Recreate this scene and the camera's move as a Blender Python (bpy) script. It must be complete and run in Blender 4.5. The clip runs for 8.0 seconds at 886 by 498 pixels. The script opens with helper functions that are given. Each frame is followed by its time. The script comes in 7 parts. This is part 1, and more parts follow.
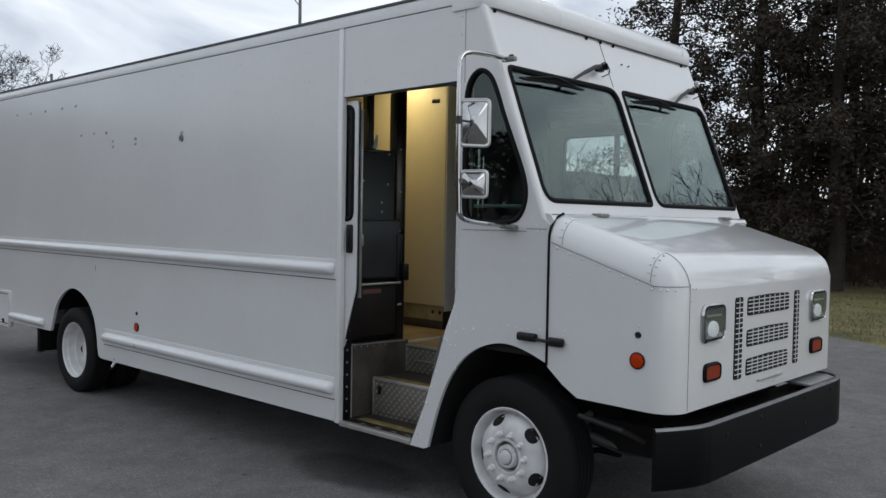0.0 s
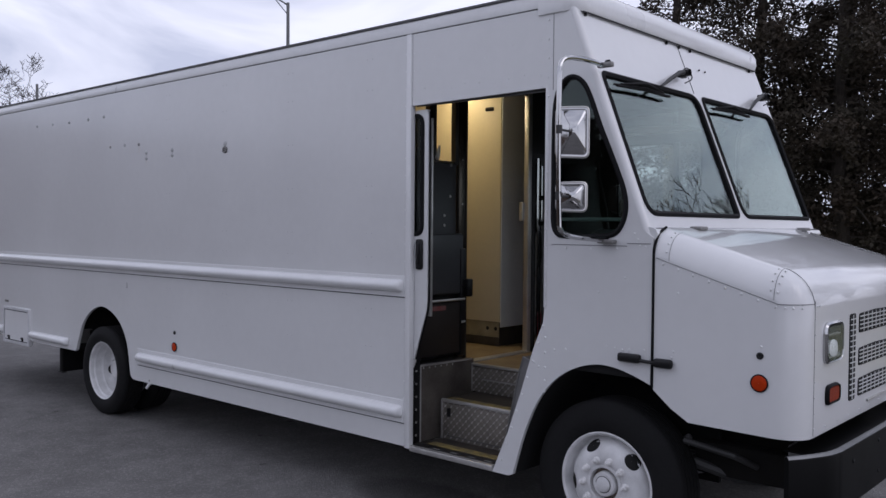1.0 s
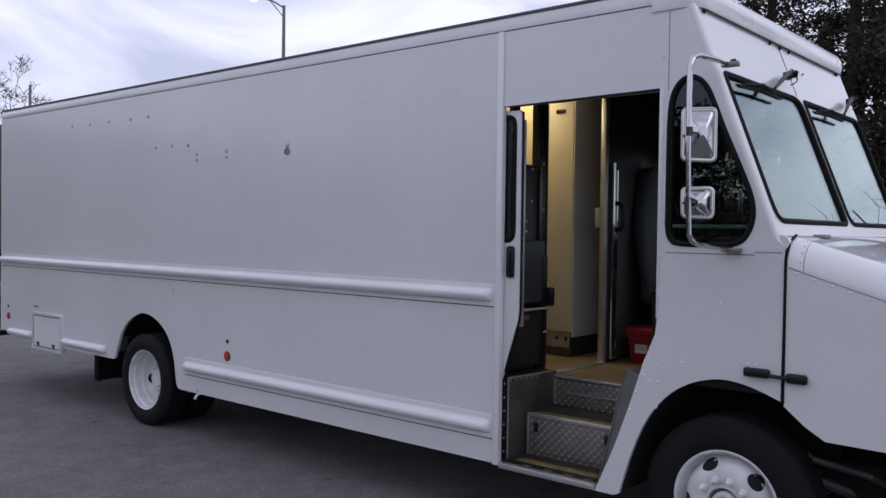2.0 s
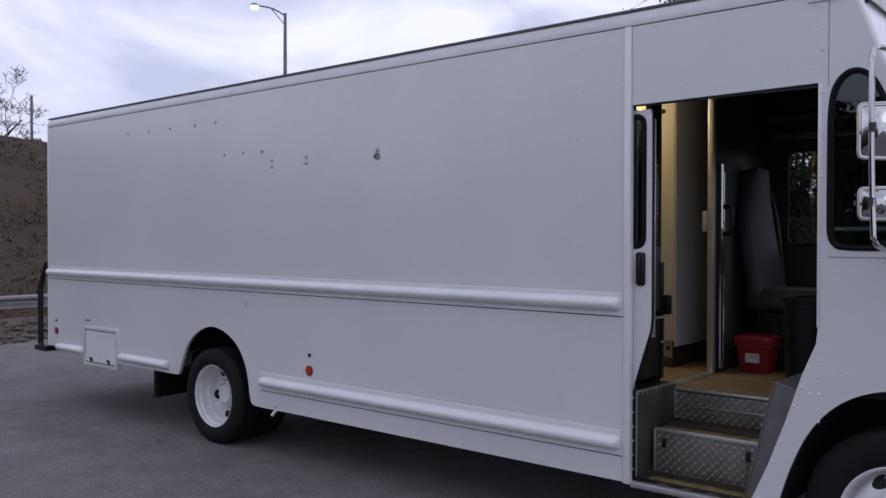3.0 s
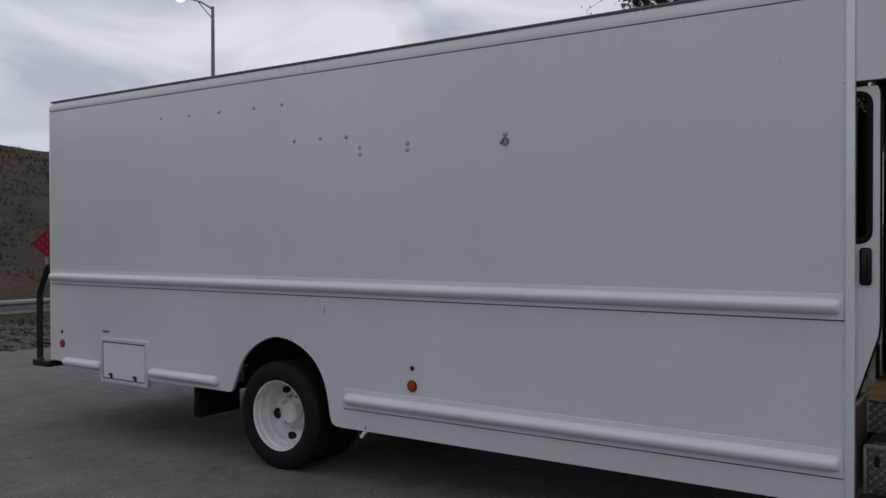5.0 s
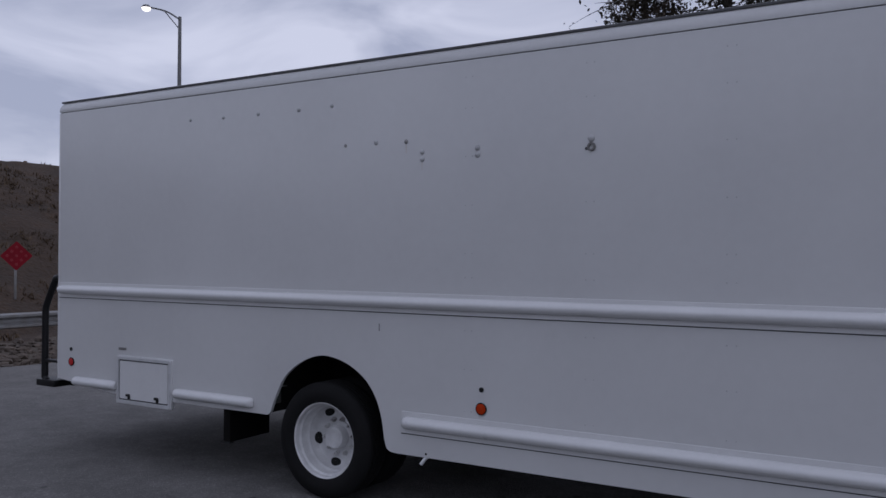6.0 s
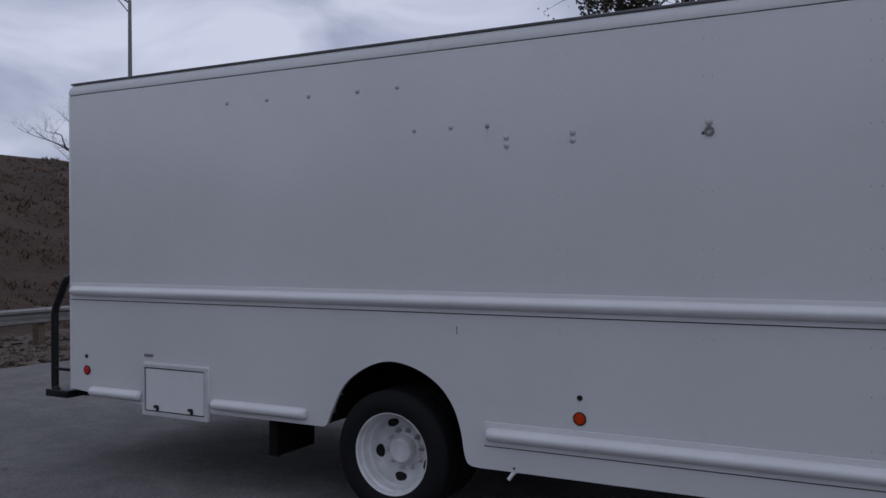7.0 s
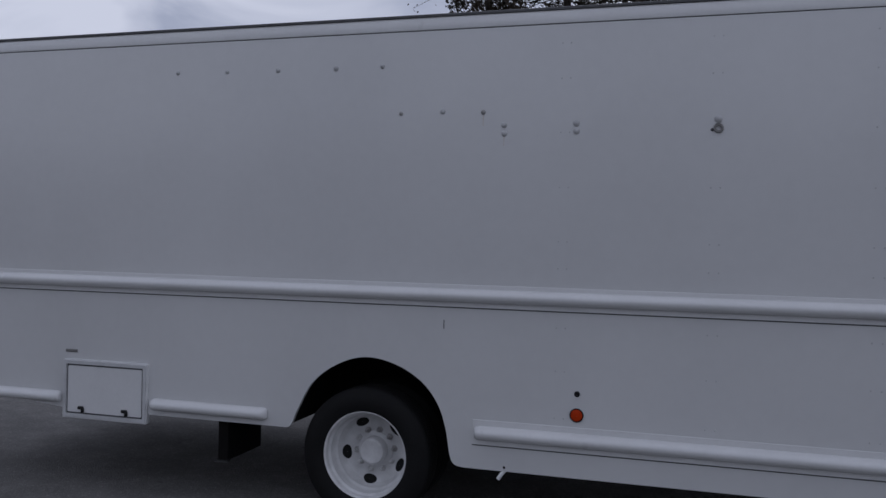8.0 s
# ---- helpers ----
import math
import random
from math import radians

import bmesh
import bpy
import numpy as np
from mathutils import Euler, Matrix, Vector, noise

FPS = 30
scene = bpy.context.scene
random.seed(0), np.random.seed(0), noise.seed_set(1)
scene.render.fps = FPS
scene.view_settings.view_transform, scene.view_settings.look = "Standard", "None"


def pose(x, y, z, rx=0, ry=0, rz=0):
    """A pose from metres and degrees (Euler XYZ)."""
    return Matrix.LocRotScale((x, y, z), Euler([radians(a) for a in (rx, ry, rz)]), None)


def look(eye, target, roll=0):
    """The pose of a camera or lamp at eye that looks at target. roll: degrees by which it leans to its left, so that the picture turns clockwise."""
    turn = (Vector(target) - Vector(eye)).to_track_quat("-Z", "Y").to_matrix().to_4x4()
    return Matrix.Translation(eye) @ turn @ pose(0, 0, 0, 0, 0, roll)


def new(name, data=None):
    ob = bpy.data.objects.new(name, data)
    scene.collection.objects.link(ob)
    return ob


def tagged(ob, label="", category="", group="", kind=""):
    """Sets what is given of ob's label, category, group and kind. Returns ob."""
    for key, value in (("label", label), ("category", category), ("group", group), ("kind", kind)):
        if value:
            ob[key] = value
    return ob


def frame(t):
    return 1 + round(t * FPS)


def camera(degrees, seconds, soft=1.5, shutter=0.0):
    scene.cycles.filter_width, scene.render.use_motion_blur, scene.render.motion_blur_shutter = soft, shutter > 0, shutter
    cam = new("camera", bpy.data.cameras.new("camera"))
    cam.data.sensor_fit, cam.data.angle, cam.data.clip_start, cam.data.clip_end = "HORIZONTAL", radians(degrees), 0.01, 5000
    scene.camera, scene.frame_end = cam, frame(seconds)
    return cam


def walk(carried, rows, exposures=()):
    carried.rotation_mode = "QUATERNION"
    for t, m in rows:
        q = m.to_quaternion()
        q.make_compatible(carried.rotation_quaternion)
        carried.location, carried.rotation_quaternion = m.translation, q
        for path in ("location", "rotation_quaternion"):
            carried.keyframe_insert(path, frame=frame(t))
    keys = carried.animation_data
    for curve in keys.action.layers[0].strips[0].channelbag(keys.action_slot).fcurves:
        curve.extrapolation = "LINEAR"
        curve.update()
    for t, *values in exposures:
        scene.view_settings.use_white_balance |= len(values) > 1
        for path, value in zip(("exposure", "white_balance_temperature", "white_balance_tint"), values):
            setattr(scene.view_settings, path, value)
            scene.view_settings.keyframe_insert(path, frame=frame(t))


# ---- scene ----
from mathutils.geometry import tessellate_polygon

EXPOSURES = [(0.0, -0.31, 6360, 8), (0.5, -0.38, 6250, 12), (1.0, -0.41, 6060, 20), (2.5, -0.32, 5950, 22), (3.0, -0.39, 5930, 23), (3.3, -0.30, 5950, 23), (3.5, -0.70, 6000, 22), (4.0, -0.82, 5920, 21),
             (4.5, -0.71, 6430, 10), (4.7, -0.74, 6440, 9), (5.8, -0.94, 5870, 20), (6.0, -1.00, 5830, 20), (6.5, -1.05, 5810, 20), (7.0, -1.03, 5830, 18), (7.2, -0.92, 6340, 10), (7.5, -0.88, 6450, 9), (8.0, -1.06, 5900, 17)]
cam = camera(54.45, 8.0)
PATH = [
    (0, (4.236, -3.590, 1.714), (2.876, -2.126, 1.644), 1.01),
    (0.5, (3.940, -3.588, 1.739), (2.593, -2.110, 1.672), 1.46),
    (1, (3.644, -3.783, 1.746), (2.315, -2.290, 1.694), 0.47),
    (1.2, (3.541, -3.841, 1.750), (2.215, -2.344, 1.700), 0.17),
    (2.3, (2.790, -4.097, 1.741), (1.494, -2.574, 1.704), 0.87),
    (2.5, (2.635, -4.158, 1.738), (1.343, -2.632, 1.708), -0.02),
    (3, (2.283, -4.292, 1.740), (0.993, -2.763, 1.716), 0.13),
    (3.5, (1.875, -4.333, 1.736), (0.600, -2.793, 1.713), 0.56),
    (4, (1.428, -4.413, 1.747), (0.215, -2.824, 1.712), -0.12),
    (4.5, (1.076, -4.552, 1.724), (-0.054, -2.903, 1.695), 0.04),
    (4.7, (0.929, -4.560, 1.715), (-0.202, -2.911, 1.689), 0.02),
    (5.8, (0.091, -4.659, 1.684), (-0.968, -2.963, 1.696), -0.00),
    (6, (-0.098, -4.650, 1.676), (-1.138, -2.943, 1.695), 0.33),
    (6.5, (-0.481, -4.555, 1.703), (-1.542, -2.859, 1.711), 1.00),
    (7, (-1.071, -4.631, 1.721), (-2.004, -2.862, 1.713), -0.22),
    (7.5, (-1.526, -4.748, 1.662), (-2.264, -2.889, 1.659), 0.59),
    (8, (-2.012, -4.757, 1.671), (-2.586, -2.841, 1.660), 1.25),
]
walk(cam, [(t, look(eye, target, roll)) for t, eye, target, roll in PATH], EXPOSURES)

# ---------------------------------------------------------------- world and light
SUN_ELEVATION, SUN_AZIMUTH = 38.0, 78.0     # degrees; azimuth from +y towards +x


def make_world():
    w = bpy.data.worlds.new("overcast_sky")
    scene.world = w
    w.use_nodes = True
    nt = w.node_tree
    bg = nt.nodes["Background"]
    sky = nt.nodes.new("ShaderNodeTexSky")
    sky.sky_type, sky.sun_disc = "NISHITA", False
    sky.sun_elevation, sky.sun_rotation = radians(SUN_ELEVATION), radians(SUN_AZIMUTH)
    dim = nt.nodes.new("ShaderNodeVectorMath")
    dim.operation = "SCALE"
    dim.inputs["Scale"].default_value = 0.1
    nt.links.new(sky.outputs["Color"], dim.inputs[0])
    co = nt.nodes.new("ShaderNodeTexCoord")
    mp = nt.nodes.new("ShaderNodeMapping")
    mp.inputs["Scale"].default_value = (1.0, 1.0, 2.3)
    nt.links.new(co.outputs["Generated"], mp.inputs["Vector"])
    big = nt.nodes.new("ShaderNodeTexNoise")
    big.inputs["Scale"].default_value, big.inputs["Detail"].default_value = 4.3, 7
    big.inputs["Roughness"].default_value, big.inputs["Distortion"].default_value = 0.50, 0.6
    nt.links.new(mp.outputs["Vector"], big.inputs["Vector"])
    ramp = nt.nodes.new("ShaderNodeValToRGB")
    el = ramp.color_ramp.elements
    el[0].position, el[0].color = 0.36, (0.58, 0.62, 0.71, 1)
    el[1].position, el[1].color = 0.62, (0.99, 1.015, 1.06, 1)
    nt.links.new(big.outputs["Fac"], ramp.inputs["Fac"])
    mix = nt.nodes.new("ShaderNodeMix")
    mix.data_type = "RGBA"
    mix.inputs["Factor"].default_value = 0.9
    nt.links.new(dim.outputs["Vector"], mix.inputs["A"])
    nt.links.new(ramp.outputs["Color"], mix.inputs["B"])
    nt.links.new(mix.outputs["Result"], bg.inputs["Color"])
    bg.inputs["Strength"].default_value = SKY
    lamp = bpy.data.lights.new("sun", "SUN")
    lamp.energy, lamp.angle, lamp.color = SUN, radians(40), (1.0, 0.97, 0.93)
    a, e = radians(SUN_AZIMUTH), radians(SUN_ELEVATION)
    way = Vector((math.sin(a) * math.cos(e), math.cos(a) * math.cos(e), math.sin(e)))
    new("sun", lamp).matrix_world = look(way * 50, (0, 0, 0))


SKY, SUN = 1.35, 0.45
make_world()


# ---------------------------------------------------------------- materials
def shader(name, base, rough=0.5, metal=0.0, coat=0.0, vary=0.0, scale=4.0, fine=0.0, bump=0.0, bump_scale=60.0, tint=None, **more):
    """A surface with variation at a coarse and a fine scale and a little relief."""
    m = bpy.data.materials.new(name)
    m.use_nodes = True
    nt = m.node_tree
    b = nt.nodes["Principled BSDF"]
    b.inputs["Base Color"].default_value = (*base, 1)
    b.inputs["Roughness"].default_value, b.inputs["Metallic"].default_value = rough, metal
    b.inputs["Coat Weight"].default_value = coat
    b.inputs["Coat Roughness"].default_value = more.get("coat_rough", 0.08)
    co = nt.nodes.new("ShaderNodeTexCoord")
    if vary or fine:
        n1 = nt.nodes.new("ShaderNodeTexNoise")
        n1.inputs["Scale"].default_value, n1.inputs["Detail"].default_value = scale, 6
        nt.links.new(co.outputs["Object"], n1.inputs["Vector"])
        n2 = nt.nodes.new("ShaderNodeTexNoise")
        n2.inputs["Scale"].default_value, n2.inputs["Detail"].default_value = scale * 14, 3
        nt.links.new(co.outputs["Object"], n2.inputs["Vector"])
        ra = nt.nodes.new("ShaderNodeMapRange")
        ra.inputs["From Min"].default_value, ra.inputs["From Max"].default_value = 0.3, 0.7
        nt.links.new(n1.outputs["Fac"], ra.inputs["Value"])
        mx = nt.nodes.new("ShaderNodeMix")
        mx.data_type = "RGBA"
        low = tint or tuple(c * (1 - vary) for c in base)
        mx.inputs["A"].default_value, mx.inputs["B"].default_value = (*low, 1), (*base, 1)
        nt.links.new(ra.outputs["Result"], mx.inputs["Factor"])
        fr = nt.nodes.new("ShaderNodeMapRange")
        fr.inputs["From Min"].default_value, fr.inputs["From Max"].default_value = 0.25, 0.75
        fr.inputs["To Min"].default_value, fr.inputs["To Max"].default_value = 1 - fine, 1 + fine
        nt.links.new(n2.outputs["Fac"], fr.inputs["Value"])
        sc = nt.nodes.new("ShaderNodeVectorMath")
        sc.operation = "SCALE"
        nt.links.new(mx.outputs["Result"], sc.inputs[0])
        nt.links.new(fr.outputs["Result"], sc.inputs["Scale"])
        nt.links.new(sc.outputs["Vector"], b.inputs["Base Color"])
        rr = nt.nodes.new("ShaderNodeMapRange")
        rr.inputs["To Min"].default_value, rr.inputs["To Max"].default_value = max(0.02, rough - 0.07), min(1, rough + 0.07)
        nt.links.new(n1.outputs["Fac"], rr.inputs["Value"])
        nt.links.new(rr.outputs["Result"], b.inputs["Roughness"])
    if bump:
        n3 = nt.nodes.new("ShaderNodeTexNoise")
        n3.inputs["Scale"].default_value, n3.inputs["Detail"].default_value = bump_scale, 5
        nt.links.new(co.outputs["Object"], n3.inputs["Vector"])
        bp = nt.nodes.new("ShaderNodeBump")
        bp.inputs["Strength"].default_value, bp.inputs["Distance"].default_value = bump, more.get("depth", 0.01)
        nt.links.new(n3.outputs["Fac"], bp.inputs["Height"])
        nt.links.new(bp.outputs["Normal"], b.inputs["Normal"])
    b.inputs["Specular IOR Level"].default_value = more.get("spec", 0.5)
    if "transmission" in more:
        b.inputs["Transmission Weight"].default_value = more["transmission"]
    if "glow" in more:
        b.inputs["Emission Color"].default_value = (*more.get("glow_color", base), 1)
        b.inputs["Emission Strength"].default_value = more["glow"]
    return m


def glass(name, tint, rough=0.0, r0=0.06, power=4.0):
    """A thin pane: clear along its normal, glossy towards grazing angles, alike from both sides."""
    m = bpy.data.materials.new(name)
    m.use_nodes = True
    nt = m.node_tree
    nt.nodes.clear()
    out = nt.nodes.new("ShaderNodeOutputMaterial")
    clear = nt.nodes.new("ShaderNodeBsdfTransparent")
    clear.inputs["Color"].default_value = (*tint, 1)
    shine = nt.nodes.new("ShaderNodeBsdfGlossy")
    shine.inputs["Roughness"].default_value = rough
    shine.inputs["Color"].default_value = (0.86, 0.97, 0.94, 1)
    lw = nt.nodes.new("ShaderNodeLayerWeight")
    lw.inputs["Blend"].default_value = 0.5
    pw = nt.nodes.new("ShaderNodeMath")
    pw.operation = "POWER"
    pw.inputs[1].default_value = power
    nt.links.new(lw.outputs["Facing"], pw.inputs[0])
    mr = nt.nodes.new("ShaderNodeMapRange")
    mr.inputs["To Min"].default_value, mr.inputs["To Max"].default_value = r0, 1.0
    nt.links.new(pw.outputs["Value"], mr.inputs["Value"])
    mix = nt.nodes.new("ShaderNodeMixShader")
    nt.links.new(mr.outputs["Result"], mix.inputs["Fac"])
    nt.links.new(clear.outputs["BSDF"], mix.inputs[1])
    nt.links.new(shine.outputs["BSDF"], mix.inputs[2])
    nt.links.new(mix.outputs["Shader"], out.inputs["Surface"])
    return m


def tread_plate(name):
    """Aluminium with raised crossed lozenges."""
    m = shader(name, (0.20, 0.18, 0.155), rough=0.42, metal=0.35, vary=0.35, scale=7, fine=0.15)
    nt = m.node_tree
    b = nt.nodes["Principled BSDF"]
    co = nt.nodes.new("ShaderNodeTexCoord")
    hs = []
    for turn, shift in ((45, 0.0), (-45, 0.018)):
        mp = nt.nodes.new("ShaderNodeMapping")
        mp.inputs["Location"].default_value = (shift, 0, shift)
        mp.inputs["Rotation"].default_value = (0, radians(turn), 0)
        mp.inputs["Scale"].default_value = (29, 0.0, 29)
        nt.links.new(co.outputs["Object"], mp.inputs["Vector"])
        fr = nt.nodes.new("ShaderNodeVectorMath")
        fr.operation = "FRACTION"
        nt.links.new(mp.outputs["Vector"], fr.inputs[0])
        su = nt.nodes.new("ShaderNodeVectorMath")
        su.operation = "SUBTRACT"
        su.inputs[1].default_value = (0.5, 0, 0.5)
        nt.links.new(fr.outputs["Vector"], su.inputs[0])
        mu = nt.nodes.new("ShaderNodeVectorMath")
        mu.operation = "MULTIPLY"
        mu.inputs[1].default_value = (1.1, 0, 5.2)
        nt.links.new(su.outputs["Vector"], mu.inputs[0])
        le = nt.nodes.new("ShaderNodeVectorMath")
        le.operation = "LENGTH"
        nt.links.new(mu.outputs["Vector"], le.inputs[0])
        mr = nt.nodes.new("ShaderNodeMapRange")
        mr.inputs["From Min"].default_value, mr.inputs["From Max"].default_value = 0.3, 0.55
        mr.inputs["To Min"].default_value, mr.inputs["To Max"].default_value = 1.0, 0.0
        nt.links.new(le.outputs["Value"], mr.inputs["Value"])
        hs.append(mr)
    ad = nt.nodes.new("ShaderNodeMath")
    ad.operation = "MAXIMUM"
    # second set painted fainter, because only one direction catches the light
    low = nt.nodes.new("ShaderNodeMath")
    low.operation = "MULTIPLY"
    low.inputs[1].default_value = 0.3
    nt.links.new(hs[1].outputs["Result"], low.inputs[0])
    nt.links.new(hs[0].outputs["Result"], ad.inputs[0])
    nt.links.new(low.outputs["Value"], ad.inputs[1])
    # paler lozenge colour: wear together with their painted-in glint
    worn = nt.nodes.new("ShaderNodeMix")
    worn.data_type = "RGBA"
    worn.inputs["B"].default_value = (0.66, 0.64, 0.60, 1)
    nt.links.new(b.inputs["Base Color"].links[0].from_socket, worn.inputs["A"])
    nt.links.new(ad.outputs["Value"], worn.inputs["Factor"])
    nt.links.new(worn.outputs["Result"], b.inputs["Base Color"])
    bp = nt.nodes.new("ShaderNodeBump")
    bp.inputs["Strength"].default_value, bp.inputs["Distance"].default_value = 1.0, 0.006
    nt.links.new(ad.outputs["Value"], bp.inputs["Height"])
    nt.links.new(bp.outputs["Normal"], b.inputs["Normal"])
    return m


WHITE = shader("white_vehicle_paint", (0.675, 0.68, 0.68), rough=0.36, coat=1.0, vary=0.07, scale=1.1, fine=0.015, bump=0.03, bump_scale=1.3, depth=0.02, coat_rough=0.16)
WHITE_HOOD = shader("polished_white_paint", (0.675, 0.68, 0.68), rough=0.36, coat=1.0, vary=0.05, scale=1.1, fine=0.012, bump=0.045, bump_scale=1.9, depth=0.02, coat_rough=0.04)
WHITE_TRIM = shader("white_trim_paint", (0.745, 0.75, 0.75), rough=0.3, coat=0.8, vary=0.06, scale=3, fine=0.02)
STEEL_DIRTY = shader("dirty_steel", (0.05, 0.05, 0.05), rough=0.6, metal=0.3, vary=0.4, scale=8)
NUT_DULL = shader("dull_nut_paint", (0.67, 0.67, 0.66), rough=0.5, vary=0.35, scale=30)
NUT_WHITE = shader("white_nut_paint", (0.79, 0.78, 0.77), rough=0.3, vary=0.2, scale=30)
NUT_GRIMY = shader("grimy_nut_paint", (0.52, 0.505, 0.495), rough=0.7, vary=0.5, scale=30)
SPRING_STEEL = shader("grey_spring_steel", (0.24, 0.24, 0.245), rough=0.6, metal=0.2, vary=0.4, scale=10, fine=0.15)
HUB_RUST = shader("rusty_hub_groove", (0.20, 0.15, 0.12), rough=0.8, vary=0.5, scale=25, fine=0.2, tint=(0.09, 0.075, 0.07))
WHEEL_PAINT = shader("white_wheel_enamel", (0.74, 0.74, 0.74), rough=0.45, vary=0.3, scale=9, fine=0.04, bump=0.05, bump_scale=80, depth=0.002)
SEALANT = shader("dark_seam_sealant", (0.09, 0.09, 0.095), rough=0.8, vary=0.3, scale=20)
SEAM_GREY = shader("grey_panel_seam", (0.20, 0.20, 0.205), rough=0.7, vary=0.2, scale=20)
DRIP = shader("grey_drip_moulding", (0.13, 0.133, 0.138), rough=0.5, vary=0.2, scale=5)
RIVET_GREY = shader("dull_rivet_paint", (0.54, 0.545, 0.55), rough=0.5, vary=0.2, scale=30)
STUD_GREY = shader("grey_plug_stud", (0.40, 0.39, 0.38), rough=0.5, vary=0.3, scale=30)
RUST = shader("faint_rust_stain", (0.56, 0.51, 0.45), rough=0.5, vary=0.2, scale=60, tint=(0.63, 0.62, 0.60))
RUBBER = shader("black_rubber", (0.006, 0.006, 0.007), rough=0.65, spec=0.16, vary=0.3, scale=12, bump=0.1, bump_scale=150, depth=0.001)
TYRE = shader("tyre_rubber", (0.0105, 0.0105, 0.011), rough=0.8, spec=0.22, vary=0.3, scale=6, fine=0.2, bump=0.25, bump_scale=120, depth=0.002)
BLACK = shader("black_plastic", (0.008, 0.008, 0.009), rough=0.42, spec=0.35, vary=0.3, scale=12, bump=0.1, bump_scale=200, depth=0.001)
EDGE_WORN = shader("worn_bumper_edge", (0.20, 0.205, 0.21), rough=0.42, metal=0.4, vary=0.3, scale=12, fine=0.1)
STEP_WALL = shader("scuffed_step_wall", (0.20, 0.178, 0.155), rough=0.42, metal=0.55, vary=0.5, scale=5, fine=0.12)
POST_DARK = shader("dark_scuffed_metal", (0.035, 0.033, 0.032), rough=0.3, metal=0.3, vary=0.5, scale=8, fine=0.15)
STEP_GREY = shader("dull_step_metal", (0.19, 0.188, 0.186), rough=0.5, metal=0.3, vary=0.25, scale=8, fine=0.1)
STEP_PALE = shader("pale_step_metal", (0.32, 0.325, 0.33), rough=0.5, metal=0.3, vary=0.25, scale=8, fine=0.1)
BUMPER_BLACK = shader("black_bumper_paint", (0.0045, 0.0046, 0.0048), rough=0.45, spec=0.09, vary=0.3, scale=5, fine=0.1, bump=0.1, bump_scale=90, depth=0.001)
CHASSIS = shader("black_chassis_paint", (0.006, 0.006, 0.006), rough=0.8, spec=0.15, vary=0.4, scale=6, tint=(0.010, 0.009, 0.008))
# near-black for bolts, and for the shade inside arches, grilles and holes
DARK = shader("shaded_void_black", (0.004, 0.004, 0.004), rough=0.9)
CHROME = shader("chrome", (0.50, 0.50, 0.50), rough=0.09, metal=1.0, vary=0.05, scale=20)
ALU = shader("brushed_aluminium", (0.6, 0.59, 0.57), rough=0.38, metal=0.75, vary=0.25, scale=9, fine=0.08, bump=0.08, bump_scale=120, depth=0.002)
ALU_DARK = shader("dull_aluminium_sheet", (0.28, 0.275, 0.265), rough=0.5, metal=0.5, vary=0.35, scale=6, fine=0.1)
PLATE = tread_plate("aluminium_tread_plate")
TREAD_YELLOW = shader("worn_yellow_tread_strip", (0.30, 0.225, 0.060), rough=0.75, vary=0.6, scale=18, fine=0.25, tint=(0.085, 0.068, 0.040), bump=0.3, bump_scale=300, depth=0.001)
TREAD_DARK = shader("gritty_dark_tread", (0.045, 0.035, 0.025), rough=0.85, vary=0.5, scale=14, fine=0.3, bump=0.3, bump_scale=300, depth=0.002)
PLYWOOD = shader("worn_plywood_floor", (0.27, 0.205, 0.11), rough=0.65, vary=0.35, scale=5, fine=0.15, tint=(0.17, 0.11, 0.05), bump=0.1, bump_scale=60, depth=0.002)
CREAM = shader("cream_enamel", (0.62, 0.55, 0.38), rough=0.42, vary=0.08, scale=3, fine=0.02)
GREY_PANEL = shader("grey_bulkhead_panel", (0.045, 0.047, 0.05), rough=0.42, vary=0.25, scale=4, fine=0.08)
BLACK_PANEL = shader("black_bulkhead_panel", (0.032, 0.031, 0.031), rough=0.38, vary=0.3, scale=4, fine=0.08)
SEAT_CLOTH = shader("grey_seat_vinyl", (0.034, 0.036, 0.039), rough=0.6, vary=0.25, scale=8, bump=0.2, bump_scale=120, depth=0.002)
LINING = shader("cab_lining_grey", (0.075, 0.075, 0.077), rough=0.6, vary=0.25, scale=4)
RED_PLASTIC = shader("red_plastic", (0.27, 0.008, 0.018), rough=0.4, vary=0.15, scale=7, bump=0.05, bump_scale=90, depth=0.001)
PAPER = shader("white_paper_label", (0.66, 0.66, 0.62), rough=0.7, vary=0.1, scale=30)
INK = shader("grey_ink", (0.12, 0.12, 0.12), rough=0.8)
HATCH_FRAME = shader("grey_hatch_frame", (0.70, 0.71, 0.72), rough=0.35, metal=0.2, vary=0.2, scale=9)
REFLECTOR = shader("silvered_reflector", (0.26, 0.27, 0.275), rough=0.22, metal=0.8, vary=0.2, scale=30)
AMBER = shader("amber_lens", (0.52, 0.042, 0.004), rough=0.45, spec=0.12, vary=0.25, scale=40, bump=0.25, bump_scale=140, depth=0.002)
AMBER_DULL = shader("dull_amber_lens", (0.27, 0.030, 0.006), rough=0.4, spec=0.25, vary=0.3, scale=40, bump=0.4, bump_scale=160, depth=0.003)
RED_LENS = shader("red_lens", (0.60, 0.018, 0.018), rough=0.35, coat=0.1, vary=0.25, scale=40, bump=0.25, bump_scale=140, depth=0.002)
LAMP_GLASS = glass("headlamp_glass", (0.95, 0.96, 0.96), 0.03, 0.02, 6.0)
BULB = shader("frosted_bulb", (0.92, 0.93, 0.93), rough=0.3, coat=0.3, bump=0.3, bump_scale=90, depth=0.003)
